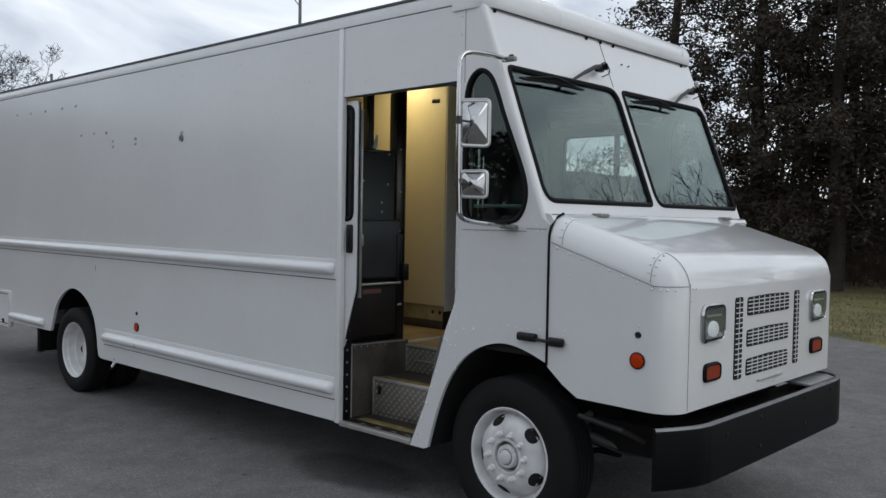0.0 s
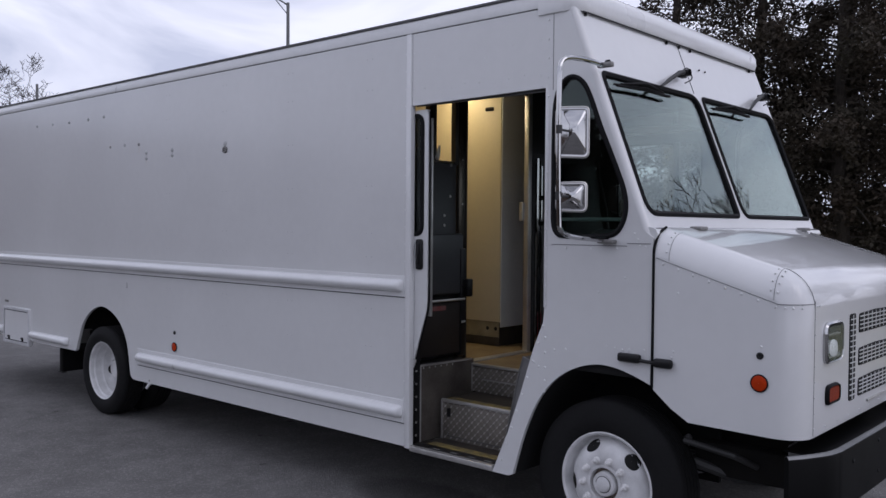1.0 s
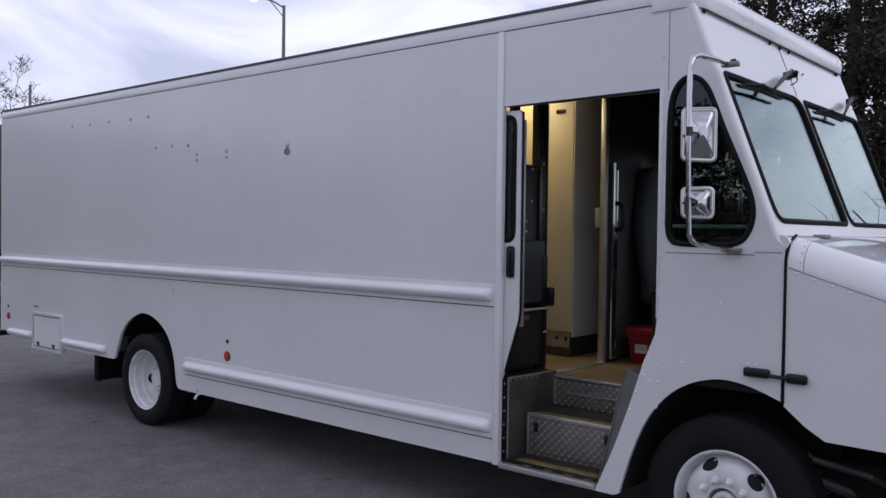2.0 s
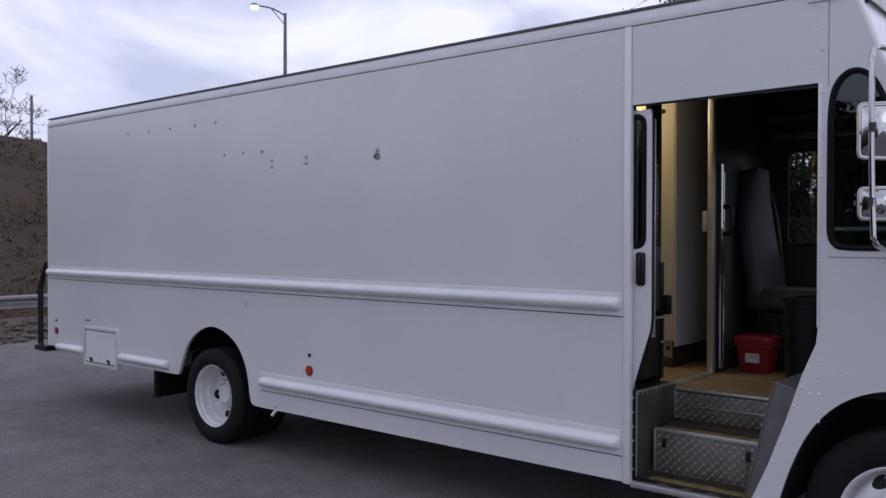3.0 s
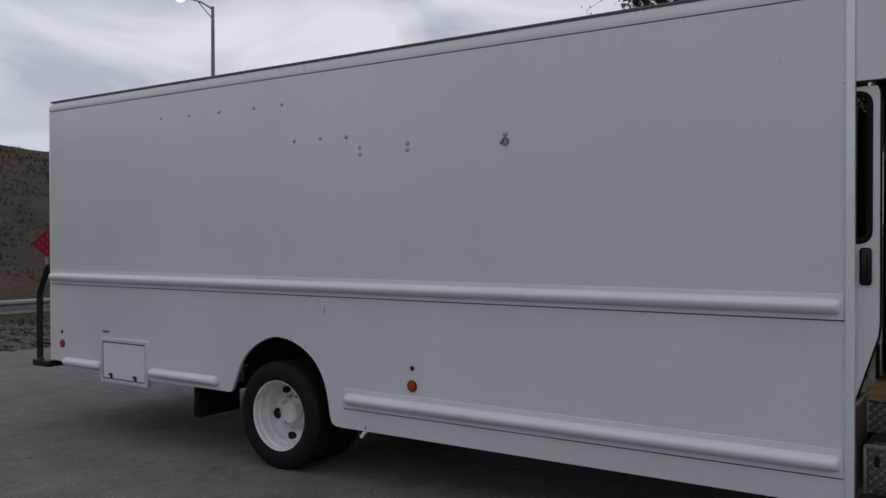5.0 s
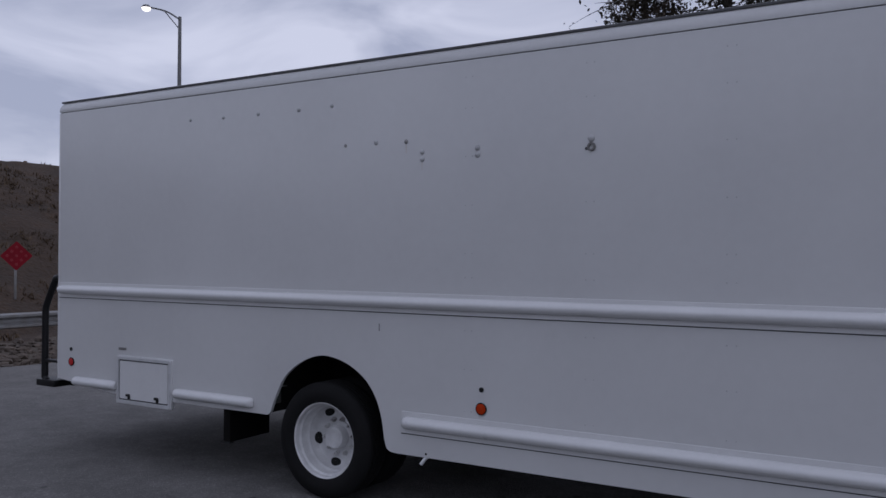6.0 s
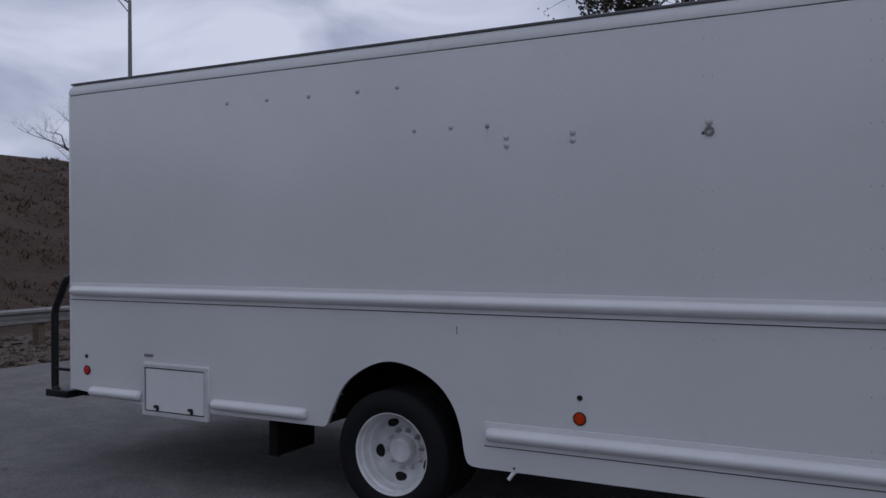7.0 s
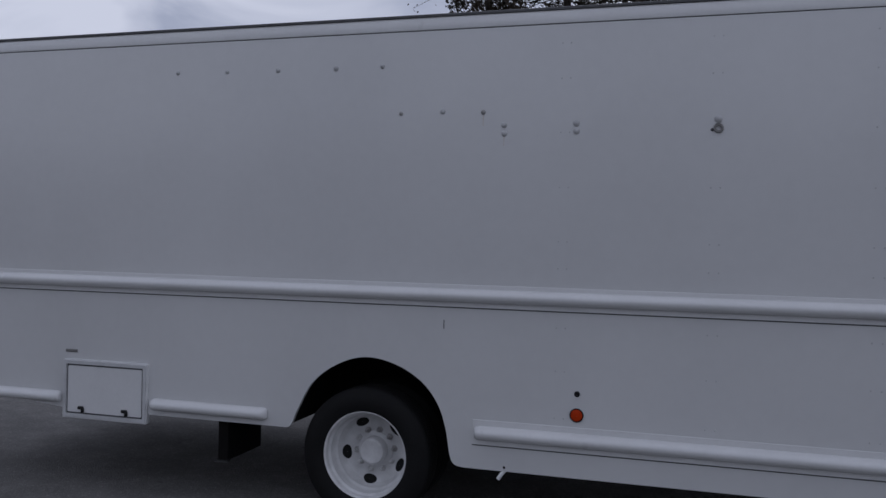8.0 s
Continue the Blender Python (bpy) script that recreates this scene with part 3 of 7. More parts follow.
def body_sides():
    low_rear = [(REAR, 0.612), (REAR, SEAM - 0.002)]
    low = low_rear + [(-0.022, SEAM - 0.002), (-0.022, 0.392)] + [tuple(p) for p in reversed(REAR_ARCH)] + [(-6.05, 0.537)]
    up = [(REAR, SEAM + 0.002), (REAR, RAIL - 0.002), (-0.022, RAIL - 0.002), (-0.022, SEAM + 0.002)]
    for side, label in ((near_side, ""), (far_side, "")):
        part("upper_side_panel", sheet(bmesh.new(), up, [], side, 0.025), WHITE, van, label)
        part("lower_side_panel", sheet(bmesh.new(), low, [], side, 0.025), WHITE, van, label)
    # seam sealant behind the gaps
    part("seam_strip", boxed((REAR + 0.01, 0.003, SEAM - 0.012), (-0.03, 0.02, SEAM + 0.012)), SEALANT, van)
    part("seam_strip", boxed((REAR + 0.01, 0.003, RAIL - 0.012), (1.12, 0.02, RAIL + 0.012)), SEALANT, van)
    # upright joint cover between cargo body and cab
    part("corner_trim", boxed((-0.024, -0.012, 0.385), (0.018, 0.03, RAIL), 0.006), WHITE_TRIM, van)
    # cab sides
    top = [(0.02, 2.475), (0.02, RAIL - 0.002), (front_x(RAIL) - PILLAR, RAIL - 0.002), (front_x(1.74) - PILLAR, 1.74), (1.635, 1.70)]
    cab = top + [tuple(p) for p in reversed(FRONT_ARCH)] + [(0.805, 0.385), (0.775, 0.372), (0.66, 0.372)] + list(reversed(DOOR_EDGE))
    part("cab_side", sheet(bmesh.new(), cab, [[tuple(p) for p in SIDE_WIN]], near_side, 0.022), WHITE, van)
    drv_win = rounded([(0.06, 1.68), (0.81, 1.68), (0.81, 2.42), (0.06, 2.42)], 0.09)
    far = [(-0.02, RAIL - 0.002), (front_x(RAIL) - PILLAR, RAIL - 0.002), (front_x(1.74) - PILLAR, 1.74), (1.63, 1.70), (1.63, 0.98)] + [tuple(p) for p in reversed(FRONT_ARCH)] + [(0.75, 0.385), (-0.02, 0.40)]
    part("cab_side", sheet(bmesh.new(), far, [drv_win, [tuple(p) for p in SIDE_WIN]], far_side, 0.022), WHITE, van)
    part("window_sash", boxed((0.565, W - 0.034, 1.69), (0.605, W - 0.006, 2.41), 0.004), RUBBER, van, "black upright sash of the driver window")
    for loop, side, tint in ((drv_win, far_side, DRIVER_PANE), (SIDE_WIN, far_side, SIDE_PANE), (SIDE_WIN, near_side, SIDE_PANE)):
        w = part("side_window", band(bmesh.new(), loop, side, 0.026, -0.010, 0.03), RUBBER, van, "curved cab window in a black rubber gasket")
        g = part("pane", sheet(bmesh.new(), inset(loop, 0.012), [], lambda u, v, d, s=side: s(u, v, 0.008 + d), 0.004), tint, w, "dark tinted glass pane")
        g.visible_shadow = False
    # horizontal joint under the cab window and the joint over the arch
    for a, b in (((1.045, -0.0015, 1.655), (1.495, 0.001, 1.659)), ((1.495, -0.0015, 1.668), (1.625, 0.001, 1.672)), ((1.043, -0.0015, 2.47), (1.046, 0.001, 2.90))):
        part("panel_joint", boxed(a, b), SEAM_GREY, van)
    part("jamb_strip", boxed((0.998, -0.0015, 1.32), (1.018, 0.012, 2.486), 0.001), WHITE, van)
    # rounded front pillars
    for s in (0, 1):
        rows = []
        for k in range(7):
            a = math.pi / 2 * k / 6
            rows.append([])
            for z in (1.70, 1.74, 2.0, 2.3, 2.6, RAIL - 0.002):
                y = PILLAR * (1 - math.cos(a))
                rows[-1].append((front_x(z) - PILLAR + PILLAR * math.sin(a), W - y if s else y, z))
        part("front_pillar", loft(bmesh.new(), rows), WHITE, van)


def body_front():
    ws = [rounded([(0.036, 1.806), (1.150, 1.806), (1.150, 2.552), (0.040, 2.552)], [0.10, 0.04, 0.11, 0.045]),
          rounded([(1.196, 1.806), (2.318, 1.806), (2.312, 2.552), (1.196, 2.552)], [0.10, 0.04, 0.09, 0.045])]
    out = [(PILLAR, 1.735), (W - PILLAR, 1.735), (W - PILLAR, 2.875), (PILLAR, 2.875)]
    part("front_panel", sheet(bmesh.new(), out, ws, front_face, 0.02), WHITE, van)
    for loop in ws:
        w = part("windshield", band(bmesh.new(), loop, front_face, 0.026, -0.012, 0.03), RUBBER, van, "flat windshield in a black rubber gasket")
        g = part("pane", sheet(bmesh.new(), inset(loop, 0.012), [], lambda u, v, d: front_face(u, v, 0.006 + d), 0.004), PANE, w, "clear glass pane reflecting sky and bare branches")
        g.visible_shadow = False
        lo, hi = min(p[0] for p in loop) + 0.016, max(p[0] for p in loop) - 0.016
        shade = part("shade_band", sheet(bmesh.new(), rounded([(lo, 2.425), (hi, 2.425), (hi, 2.536), (lo, 2.536)], [0.002, 0.002, 0.08, 0.03]), [], lambda u, v, d: front_face(u, v, 0.013 + d), 0.001), SHADE_BAND, w, "dark tinted band along the top of the glass")
        shade.visible_shadow = False
    bm = bmesh.new()
    tube(bm, [front_face(1.118, 2.56, -0.001), front_face(1.118, 2.87, -0.001)], 0.002, 6)
    part("panel_joint", bm, SEALANT, van)
    # cowl below the glass
    prof = [(1.53, 1.69), (1.642, 1.69), (1.652, 1.722), (1.642, 1.742), (1.615, 1.752), (1.53, 1.752)]
    part("cowl", loft(bmesh.new(), [[(x, y, z) for x, z in prof] for y in (0.012, 0.05, W - 0.05, W - 0.012)], close_u=True, caps=True), WHITE, van)
    bm = bmesh.new()
    tube(bm, [(1.642, 0.02, 1.747), (1.642, W - 0.02, 1.747)], 0.0025, 6)
    part("panel_joint", bm, SEALANT, van)
    for y in (0.44, 1.98):
        h = boxed((1.63, y - 0.045, 1.738), (1.695, y + 0.045, 1.758), 0.008)
        part("bonnet_hinge", h, ALU_DARK, van, "small grey metal bonnet hinge")
    # wipers parked at the top of the glass
    for y0, y1, yj, yp, zp in ((0.10, 0.72, 0.56, 0.955, 2.645), (1.25, 1.85, 1.78, 2.15, 2.645)):
        base = front_face(yp, zp, -0.02)
        wp = part("wiper", disc(bmesh.new(), front_face(yp, zp, -0.04), 0.021, 0.045, "x", 14, 0.010), BLACK, van, "black windshield wiper on a bright arm")
        joint = front_face(yj, 2.505, -0.055)
        part("arm", tube(bmesh.new(), [front_face(yp, zp, -0.05), front_face(yp - 0.10, zp - 0.022, -0.06), front_face(yp - 0.24, zp - 0.075, -0.062), joint], [0.015, 0.014, 0.012, 0.008], 8), STEEL_DIRTY, wp, "dull steel arm")
        bm = bmesh.new()
        z0, z1 = 2.475, 2.495
        zz = lambda f: z0 + (z1 - z0) * f
        yy = lambda f: y0 + (y1 - y0) * f
        tube(bm, [front_face(yy(0.0), zz(0.0), -0.018), front_face(yy(0.5), zz(0.5) + 0.004, -0.026), front_face(yy(1.0), zz(1.0) - 0.012, -0.018)], [0.006, 0.012, 0.006], 6)
        tube(bm, [front_face(yy(0.10), zz(0.1) + 0.004, -0.024), front_face(yy(0.5), zz(0.5) + 0.020, -0.045), front_face(yy(0.86), zz(0.86), -0.024)], [0.006, 0.010, 0.006], 6)
        tube(bm, [front_face(yy(0.04), zz(0.04) - 0.005, -0.020), front_face(yy(0.5), zz(0.5) - 0.002, -0.022), front_face(yy(0.94), zz(0.94) - 0.014, -0.020)], 0.008, 6)
        for f in (0.25, 0.42, 0.60, 0.76):
            tube(bm, [front_face(yy(f), zz(f) - 0.008, -0.014), front_face(yy(f), zz(f) + 0.014, -0.036)], 0.006, 6)
        part("blade", bm, RUBBER, wp)
        part("arm_head", boxed(base + Vector((-0.005, -0.03, -0.02)), base + Vector((0.035, 0.03, 0.022)), 0.008), BLACK, wp, "black pivot cover")
        bm = bmesh.new()
        tube(bm, spline([base + Vector((0.015, 0.0, 0.02)), front_face(yp + 0.05, zp + 0.03, -0.055), front_face(yp + 0.065, zp - 0.03, -0.055), front_face(yp + 0.005, zp - 0.055, -0.03)], 5), 0.0038, 6)
        part("washer_hose", bm, BLACK, wp)
    # small marker bolts below the roof cap
    for y, z in ((0.965, 2.853), (1.125, 2.852), (1.275, 2.852), (1.31, 2.733), (1.395, 2.733), (0.07, 2.855), (2.20, 2.855)):
        bm = bmesh.new()
        disc(bm, front_face(y, z, -0.004), 0.011 if z > 2.82 else 0.006, 0.006, "x", 10, 0.004)
        part("roof_marker_stud", bm, BLACK if z > 2.82 else ALU_DARK, van)


def roof():
    # drip rail along each long side
    for s in (0, 1):
        y = (lambda v: W - v) if s else (lambda v: v)
        prof = [(0.012, RAIL + 0.002), (-0.004, RAIL + 0.004), (-0.007, 2.935), (-0.005, 2.962), (0.0, 2.982), (0.012, 2.992), (0.03, 2.996), (0.03, RAIL + 0.002)]
        part("roof_rail", loft(bmesh.new(), [[(x, y(a), min(b, top)) for a, b in prof] for x, top in ((REAR, 2.93), (REAR + 0.015, 2.96), (REAR + 0.045, 3.0), (-3.4, 3.0), (1.02, 3.0))], close_u=True, caps=True), WHITE_TRIM, van)
        prof = [(-0.008, 2.986), (-0.010, 2.998), (0.002, 3.003), (0.012, 2.996), (0.004, 2.986)]
        part("drip_moulding", loft(bmesh.new(), [[(x, y(a), b) for a, b in prof] for x in (REAR + 0.03, -3.4, 1.0)], close_u=True, caps=True), DRIP, van, "dark grey drip moulding along the roof edge")
    rows = []
    for x in np.linspace(REAR + 0.045, 1.0, 14):
        rows.append([(x, yy, 2.998 + 0.045 * (1 - (2 * yy / W - 1) ** 2)) for yy in np.linspace(0.012, W - 0.012, 15)])
    bm = loft(bmesh.new(), rows)
    r = bmesh.ops.extrude_face_region(bm, geom=bm.faces[:])
    for v in [g for g in r["geom"] if isinstance(g, bmesh.types.BMVert)]:
        v.co.z -= 0.015
    part("roof", bm, WHITE, van)
    # rounded cap over the cab
    rows = []
    for z, off in ((2.868, -0.02), (2.872, 0.018), (2.905, 0.028), (2.955, 0.024), (2.993, 0.002), (3.018, -0.035), (3.036, -0.10), (3.048, -0.25)):
        xf, y0, rad = front_x(2.87) + off, min(0.03, -off * 0.35 - 0.004) if off > 0 else -off * 0.6, 0.10
        row = [(0.95, y0, z)]
        for k in range(7):
            a = math.pi / 2 * k / 6
            row.append((xf - rad + rad * math.sin(a), y0 + rad - rad * math.cos(a), z))
        for k in range(7):
            a = math.pi / 2 * (1 - k / 6)
            row.append((xf - rad + rad * math.sin(a), W - y0 - rad + rad * math.cos(a), z))
        row.append((0.95, W - y0, z))
        rows.append(row)
    bm = loft(bmesh.new(), rows)
    bm.faces.new([v for v in bm.verts][-len(rows[0]):])
    part("roof_cap", bm, WHITE_TRIM, van, "white rounded cap over the cab front")
    bm = bmesh.new()
    tube(bm, [(front_x(2.868) + 0.012, 0.05, 2.868), (front_x(2.868) + 0.012, W - 0.05, 2.868)], 0.0035, 6)
    part("panel_joint", bm, SEALANT, van)
    # rear wall
    part("rear_wall", boxed((REAR, 0.026, 0.62), (REAR + 0.03, W - 0.026, 2.94)), WHITE, van)
    part("rear_corner_post", boxed((REAR - 0.008, -0.003, 0.60), (REAR + 0.012, 0.03, 2.905), 0.005), WHITE_TRIM, van)
    part("rear_corner_post", boxed((REAR - 0.008, W - 0.03, 0.60), (REAR + 0.012, W + 0.003, 2.905), 0.005), WHITE_TRIM, van)


def rub_rails():
    """Half-round rails on a flat flange, with domed ends."""
    def rail(x0, x1, zc, rad, flange=0.024):
        bm = bmesh.new()
        rows = []
        for x, k in ((x0, 0.12), (x0 + 0.004, 0.45), (x0 + 0.012, 0.75), (x0 + 0.024, 0.93), (x0 + 0.04, 1.0), (x1 - 0.04, 1.0), (x1 - 0.024, 0.93), (x1 - 0.012, 0.75), (x1 - 0.004, 0.45), (x1, 0.12)):
            rows.append([(x, -0.050 * k * math.sin(a) - 0.003, zc - rad * (0.5 + 0.5 * k) * math.cos(a)) for a in np.linspace(0, math.pi, 17)])
        loft(bm, rows)
        for row in (rows[0], rows[-1]):
            bm.faces.new([bm.verts.new(p) for p in row])
        if flange:
            box(bm, (x0 - 0.01, -0.004, zc - rad - 0.027), (x1 + 0.012, 0.002, zc + rad + flange), 0.0015, 1)
        return bm
    part("belt_rail", rail(REAR + 0.02, -0.045, 1.379, 0.039), WHITE_TRIM, van, "white half-round rub rail")
    part("skirt_rail", rail(-3.228, -0.045, 0.603, 0.040, 0.034), WHITE_TRIM, van, "white half-round rub rail")
    part("skirt_rail", rail(-6.605, -6.058, 0.606, 0.039, 0.0), WHITE_TRIM, van, "short white half-round rub rail")
    part("skirt_rail", rail(-5.368, -4.538, 0.606, 0.039, 0.0), WHITE_TRIM, van, "white half-round rub rail")
    part("seam_strip", boxed((-3.24, -0.0022, 0.5295), (-0.03, 0.001, 0.5345)), SEALANT, van)
    part("seam_strip", boxed((REAR + 0.01, -0.0022, 1.3065), (-0.03, 0.001, 1.3115)), SEALANT, van)


def rivets_and_bolts():
    bm = bmesh.new()
    for z in np.arange(0.48, 2.88, 0.105):
        rivet(bm, (-0.036, 0, z), 0.0042, 0.002)
        if z > 2.5:
            rivet(bm, (0.032, 0, z), 0.0042, 0.002)
    for z in np.arange(1.34, 2.90, 0.10):
        rivet(bm, (1.014, -0.0015 if z < 2.475 else 0, z), 0.005, 0.003)
    for x in np.arange(0.12, 0.98, 0.105):
        rivet(bm, (x, 0, 2.56 + 0.01 * math.sin(x * 17)), 0.0045, 0.0022)
    for x in np.arange(0.2, 0.98, 0.19):
        rivet(bm, (x, 0, 2.72 + 0.03 * math.sin(x * 9)), 0.0035, 0.002)
    for k in range(9):
        t = k / 8
        rivet(bm, (0.725 + 0.272 * t, 0, 0.45 + 0.77 * t), 0.006, 0.0035)
    for x, z in ((1.01, 1.16), (1.01, 1.08), (1.01, 1.0), (0.97, 1.0), (0.94, 1.02), (1.01, 0.93), (1.01, 0.87), (1.07, 1.10), (1.14, 1.11)):
        rivet(bm, (x, 0, z), 0.006, 0.003)
    for x, z in ((1.435, 1.145), (1.475, 1.14), (1.515, 1.145), (1.495, 1.125), (1.535, 1.125), (1.555, 1.10), (1.595, 1.15), (1.385, 1.15), (1.135, 1.64), (1.285, 1.64), (1.435, 1.645), (1.565, 1.66), (1.595, 1.655), (1.535, 1.72), (1.555, 1.69), (1.335, 1.42), (1.485, 1.5)):
        rivet(bm, (x, 0, z), 0.005, 0.0025)
    tagged(part("rivets", bm, WHITE_TRIM, van), kind="stuff")
    bm = bmesh.new()
    for x in (-2.75, -1.95, -1.16, -0.36):
        for z in (0.72, 0.98, 1.22, 1.55, 1.70, 2.0, 2.305, 2.605, 2.80):
            for dx in ((0.0, 0.048) if z > 1.6 else (0.0, 0.05)):
                rivet(bm, (x - 0.02 + dx, 0, z), 0.0040, 0.0016)
    tagged(part("rivets", bm, RIVET_GREY, van), kind="stuff")
    for x, z, h, w in ((-3.215, 2.410, 0.06, 0.007), (-3.092, 2.285, 0.05, 0.005)):
        part("rust_streak", boxed((x - w / 2, -0.0008, z - h), (x + w / 2, 0.0004, z)), RUST, van)
    # plugged sign holes: studs in the positions where lettering or lamps were fixed
    studs = [(-5.219, 2.721, 0.010), (-4.866, 2.715, 0.010), (-4.515, 2.711, 0.011), (-4.129, 2.710, 0.012), (-3.833, 2.711, 0.011), (-3.711, 2.430, 0.009),
             (-3.456, 2.436, 0.012), (-3.215, 2.427, 0.011), (-3.092, 2.351, 0.013), (-3.091, 2.303, 0.013), (-2.685, 2.354, 0.014), (-2.684, 2.311, 0.014),
             (-1.939, 2.362, 0.016)]
    for i, (x, z, r) in enumerate(studs):
        bm = bmesh.new()
        disc(bm, (x, -0.004, z), r * 1.3, 0.007, "y", 12, 0.008)
        part("plug_stud", bm, STUD_GREY if i in (5, 7) else RIVET_GREY, van)
    bm = bmesh.new()
    lathe(bm, [(0.013, 0.0), (0.013, -0.012), (0.024, -0.012), (0.026, -0.006), (0.026, 0.001)], (-1.938, 0, 2.314), 18)
    part("lamp_socket", bm, ALU_DARK, van, "empty grey socket ring of a removed lamp")
    part("plug_stud", disc(bmesh.new(), (-1.969, -0.002, 2.306), 0.009, 0.004, "y", 10, 0.004), SEALANT, van)
    # faint scratch and small bracket scars
    part("scuff", boxed((-3.424, -0.0012, 1.185), (-3.419, 0.0005, 1.235)), SEALANT, van)


def side_details():
    # compartment door near the rear
    x0, x1, z0, z1 = -6.030, -5.398, 0.482, 0.853
    ring = lambda w: rounded([(x0 + w, z0 + w), (x1 - w, z0 + w), (x1 - w, z1 - w), (x0 + w, z1 - w)], 0.010, 3)
    hatch = part("storage_hatch", sheet(bmesh.new(), ring(0.0), [ring(0.022)], lambda u, v, d: Vector((u, -0.024 + d, v)), 0.05), HATCH_FRAME, van, "white compartment hatch with a raised frame and two black latches")
    part("panel", sheet(bmesh.new(), ring(0.033), [], lambda u, v, d: Vector((u, -0.018 + d, v)), 0.03), WHITE_TRIM, hatch)
    part("seal", sheet(bmesh.new(), ring(0.020), [ring(0.034)], lambda u, v, d: Vector((u, -0.012 + d, v)), 0.02), SEALANT, hatch, "dark seal round the hatch")
    part("outer_lip", sheet(bmesh.new(), ring(-0.008), [ring(0.001)], lambda u, v, d: Vector((u, -0.016 + d, v)), 0.03), WHITE_TRIM, hatch, "white outer lip")
    for x in (-5.90, -5.565):
        bm = boxed((x - 0.012, -0.032, 0.535), (x + 0.03, -0.012, 0.556), 0.006)
        box(bm, (x + 0.016, -0.034, 0.515), (x + 0.034, -0.014, 0.548), 0.006)
        part("latch", bm, BLACK, hatch, "black paddle latch")
    part("name_plate", boxed((-6.03, -0.006, 0.905), (-5.94, 0.002, 0.925), 0.002), ALU_DARK, van, "small grey maker's plate")
    # marker lamps and sensor studs
    for x, z, m, r in ((-2.648, 0.745, AMBER, 0.036), (2.166, 1.062, AMBER, 0.038), (-6.645, 0.765, RED_LENS, 0.034)):
        lamp = part("side_marker_lamp", lathe(bmesh.new(), [(r, 0.002), (r + 0.003, -0.006), (r - 0.003, -0.009), (r - 0.004, -0.004)], (x, 0, z), 24), RUBBER, van, "round side marker lamp")
        part("lens", disc(bmesh.new(), (x, -0.008, z), r - 0.002, 0.008, "y", 24, 0.003), m, lamp, "round lens of coloured plastic")
    for x, z in ((-2.648, 0.862), (2.166, 1.184), (-6.652, 0.872)):
        part("grommet", lathe(bmesh.new(), [(0.016, 0.002), (0.016, -0.005), (0.010, -0.008), (0.005, -0.004), (0.0005, -0.004)], (x, 0, z), 14), BLACK, van, "small black rubber grommet")
    # drain pipe below the skirt
    bm = tube(bmesh.new(), [(-3.045, 0.02, 0.40), (-3.062, 0.004, 0.382), (-3.083, -0.006, 0.350)], 0.012, 10)
    part("drain_pipe", bm, WHITE_TRIM, van, "short white drain pipe below the skirt")
    part("grommet", disc(bmesh.new(), (-3.05, -0.001, 0.418), 0.008, 0.004, "y", 8, 0.002), BLACK, van)
    # latch straps across the bonnet gap
    strap = part("bonnet_strap", boxed((1.462, -0.034, 1.086), (1.586, 0.0, 1.130), 0.012), BLACK, van, "black rubber bonnet hold-down strap")
    part("buckle", boxed((1.656, -0.032, 1.076), (1.754, 0.0, 1.122), 0.014), BLACK, strap)
    part("link", tube(bmesh.new(), [(1.562, -0.02, 1.102), (1.672, -0.02, 1.097)], 0.009, 8), BLACK, strap)
    # grab bar and step at the rear corner
    bar = part("rear_step", boxed((-7.10, -0.03, 0.530), (-6.84, 0.14, 0.590), 0.010), BLACK, van, "black steel rear step with a tall grab bar")
    part("step_body", boxed((-7.10, 0.16, 0.52), (-6.84, W - 0.02, 0.585), 0.008), BLACK, bar)
    part("grab_bar", tube(bmesh.new(), spline([(-6.84, 0.01, 1.48), (-6.875, 0.01, 1.475), (-6.90, 0.01, 1.45), (-7.00, 0.01, 1.27), (-7.025, 0.01, 1.21), (-7.03, 0.01, 1.14), (-7.032, 0.01, 0.66), (-7.025, 0.01, 0.60), (-7.00, 0.01, 0.575)], 4), 0.029, 12), BLACK, bar, "black tubular grab bar")
    part("bracket", boxed((-7.06, -0.01, 0.74), (-6.84, 0.03, 0.765), 0.006), BLACK, bar)
    # mud flap bracket behind the rear wheels
    flap = part("mud_flap", boxed((-4.875, 0.10, 0.268), (-4.86, 0.52, 0.64), 0.004), RUBBER, van, "black rubber mud flap hanging behind the rear wheels")
    part("bracket", boxed((-4.93, 0.088, 0.262), (-4.86, 0.097, 0.62), 0.003), CHASSIS, flap, "dark steel angle along the outer edge")
    part("hanger", boxed((-4.92, 0.10, 0.60), (-4.84, 0.75, 0.66), 0.006), CHASSIS, flap)
    part("foot", boxed((-4.96, 0.085, 0.255), (-4.86, 0.13, 0.268), 0.003), STEEL_DIRTY, flap)


# ---------------------------------------------------------------- bonnet, front and bumper
FACE = 2.352


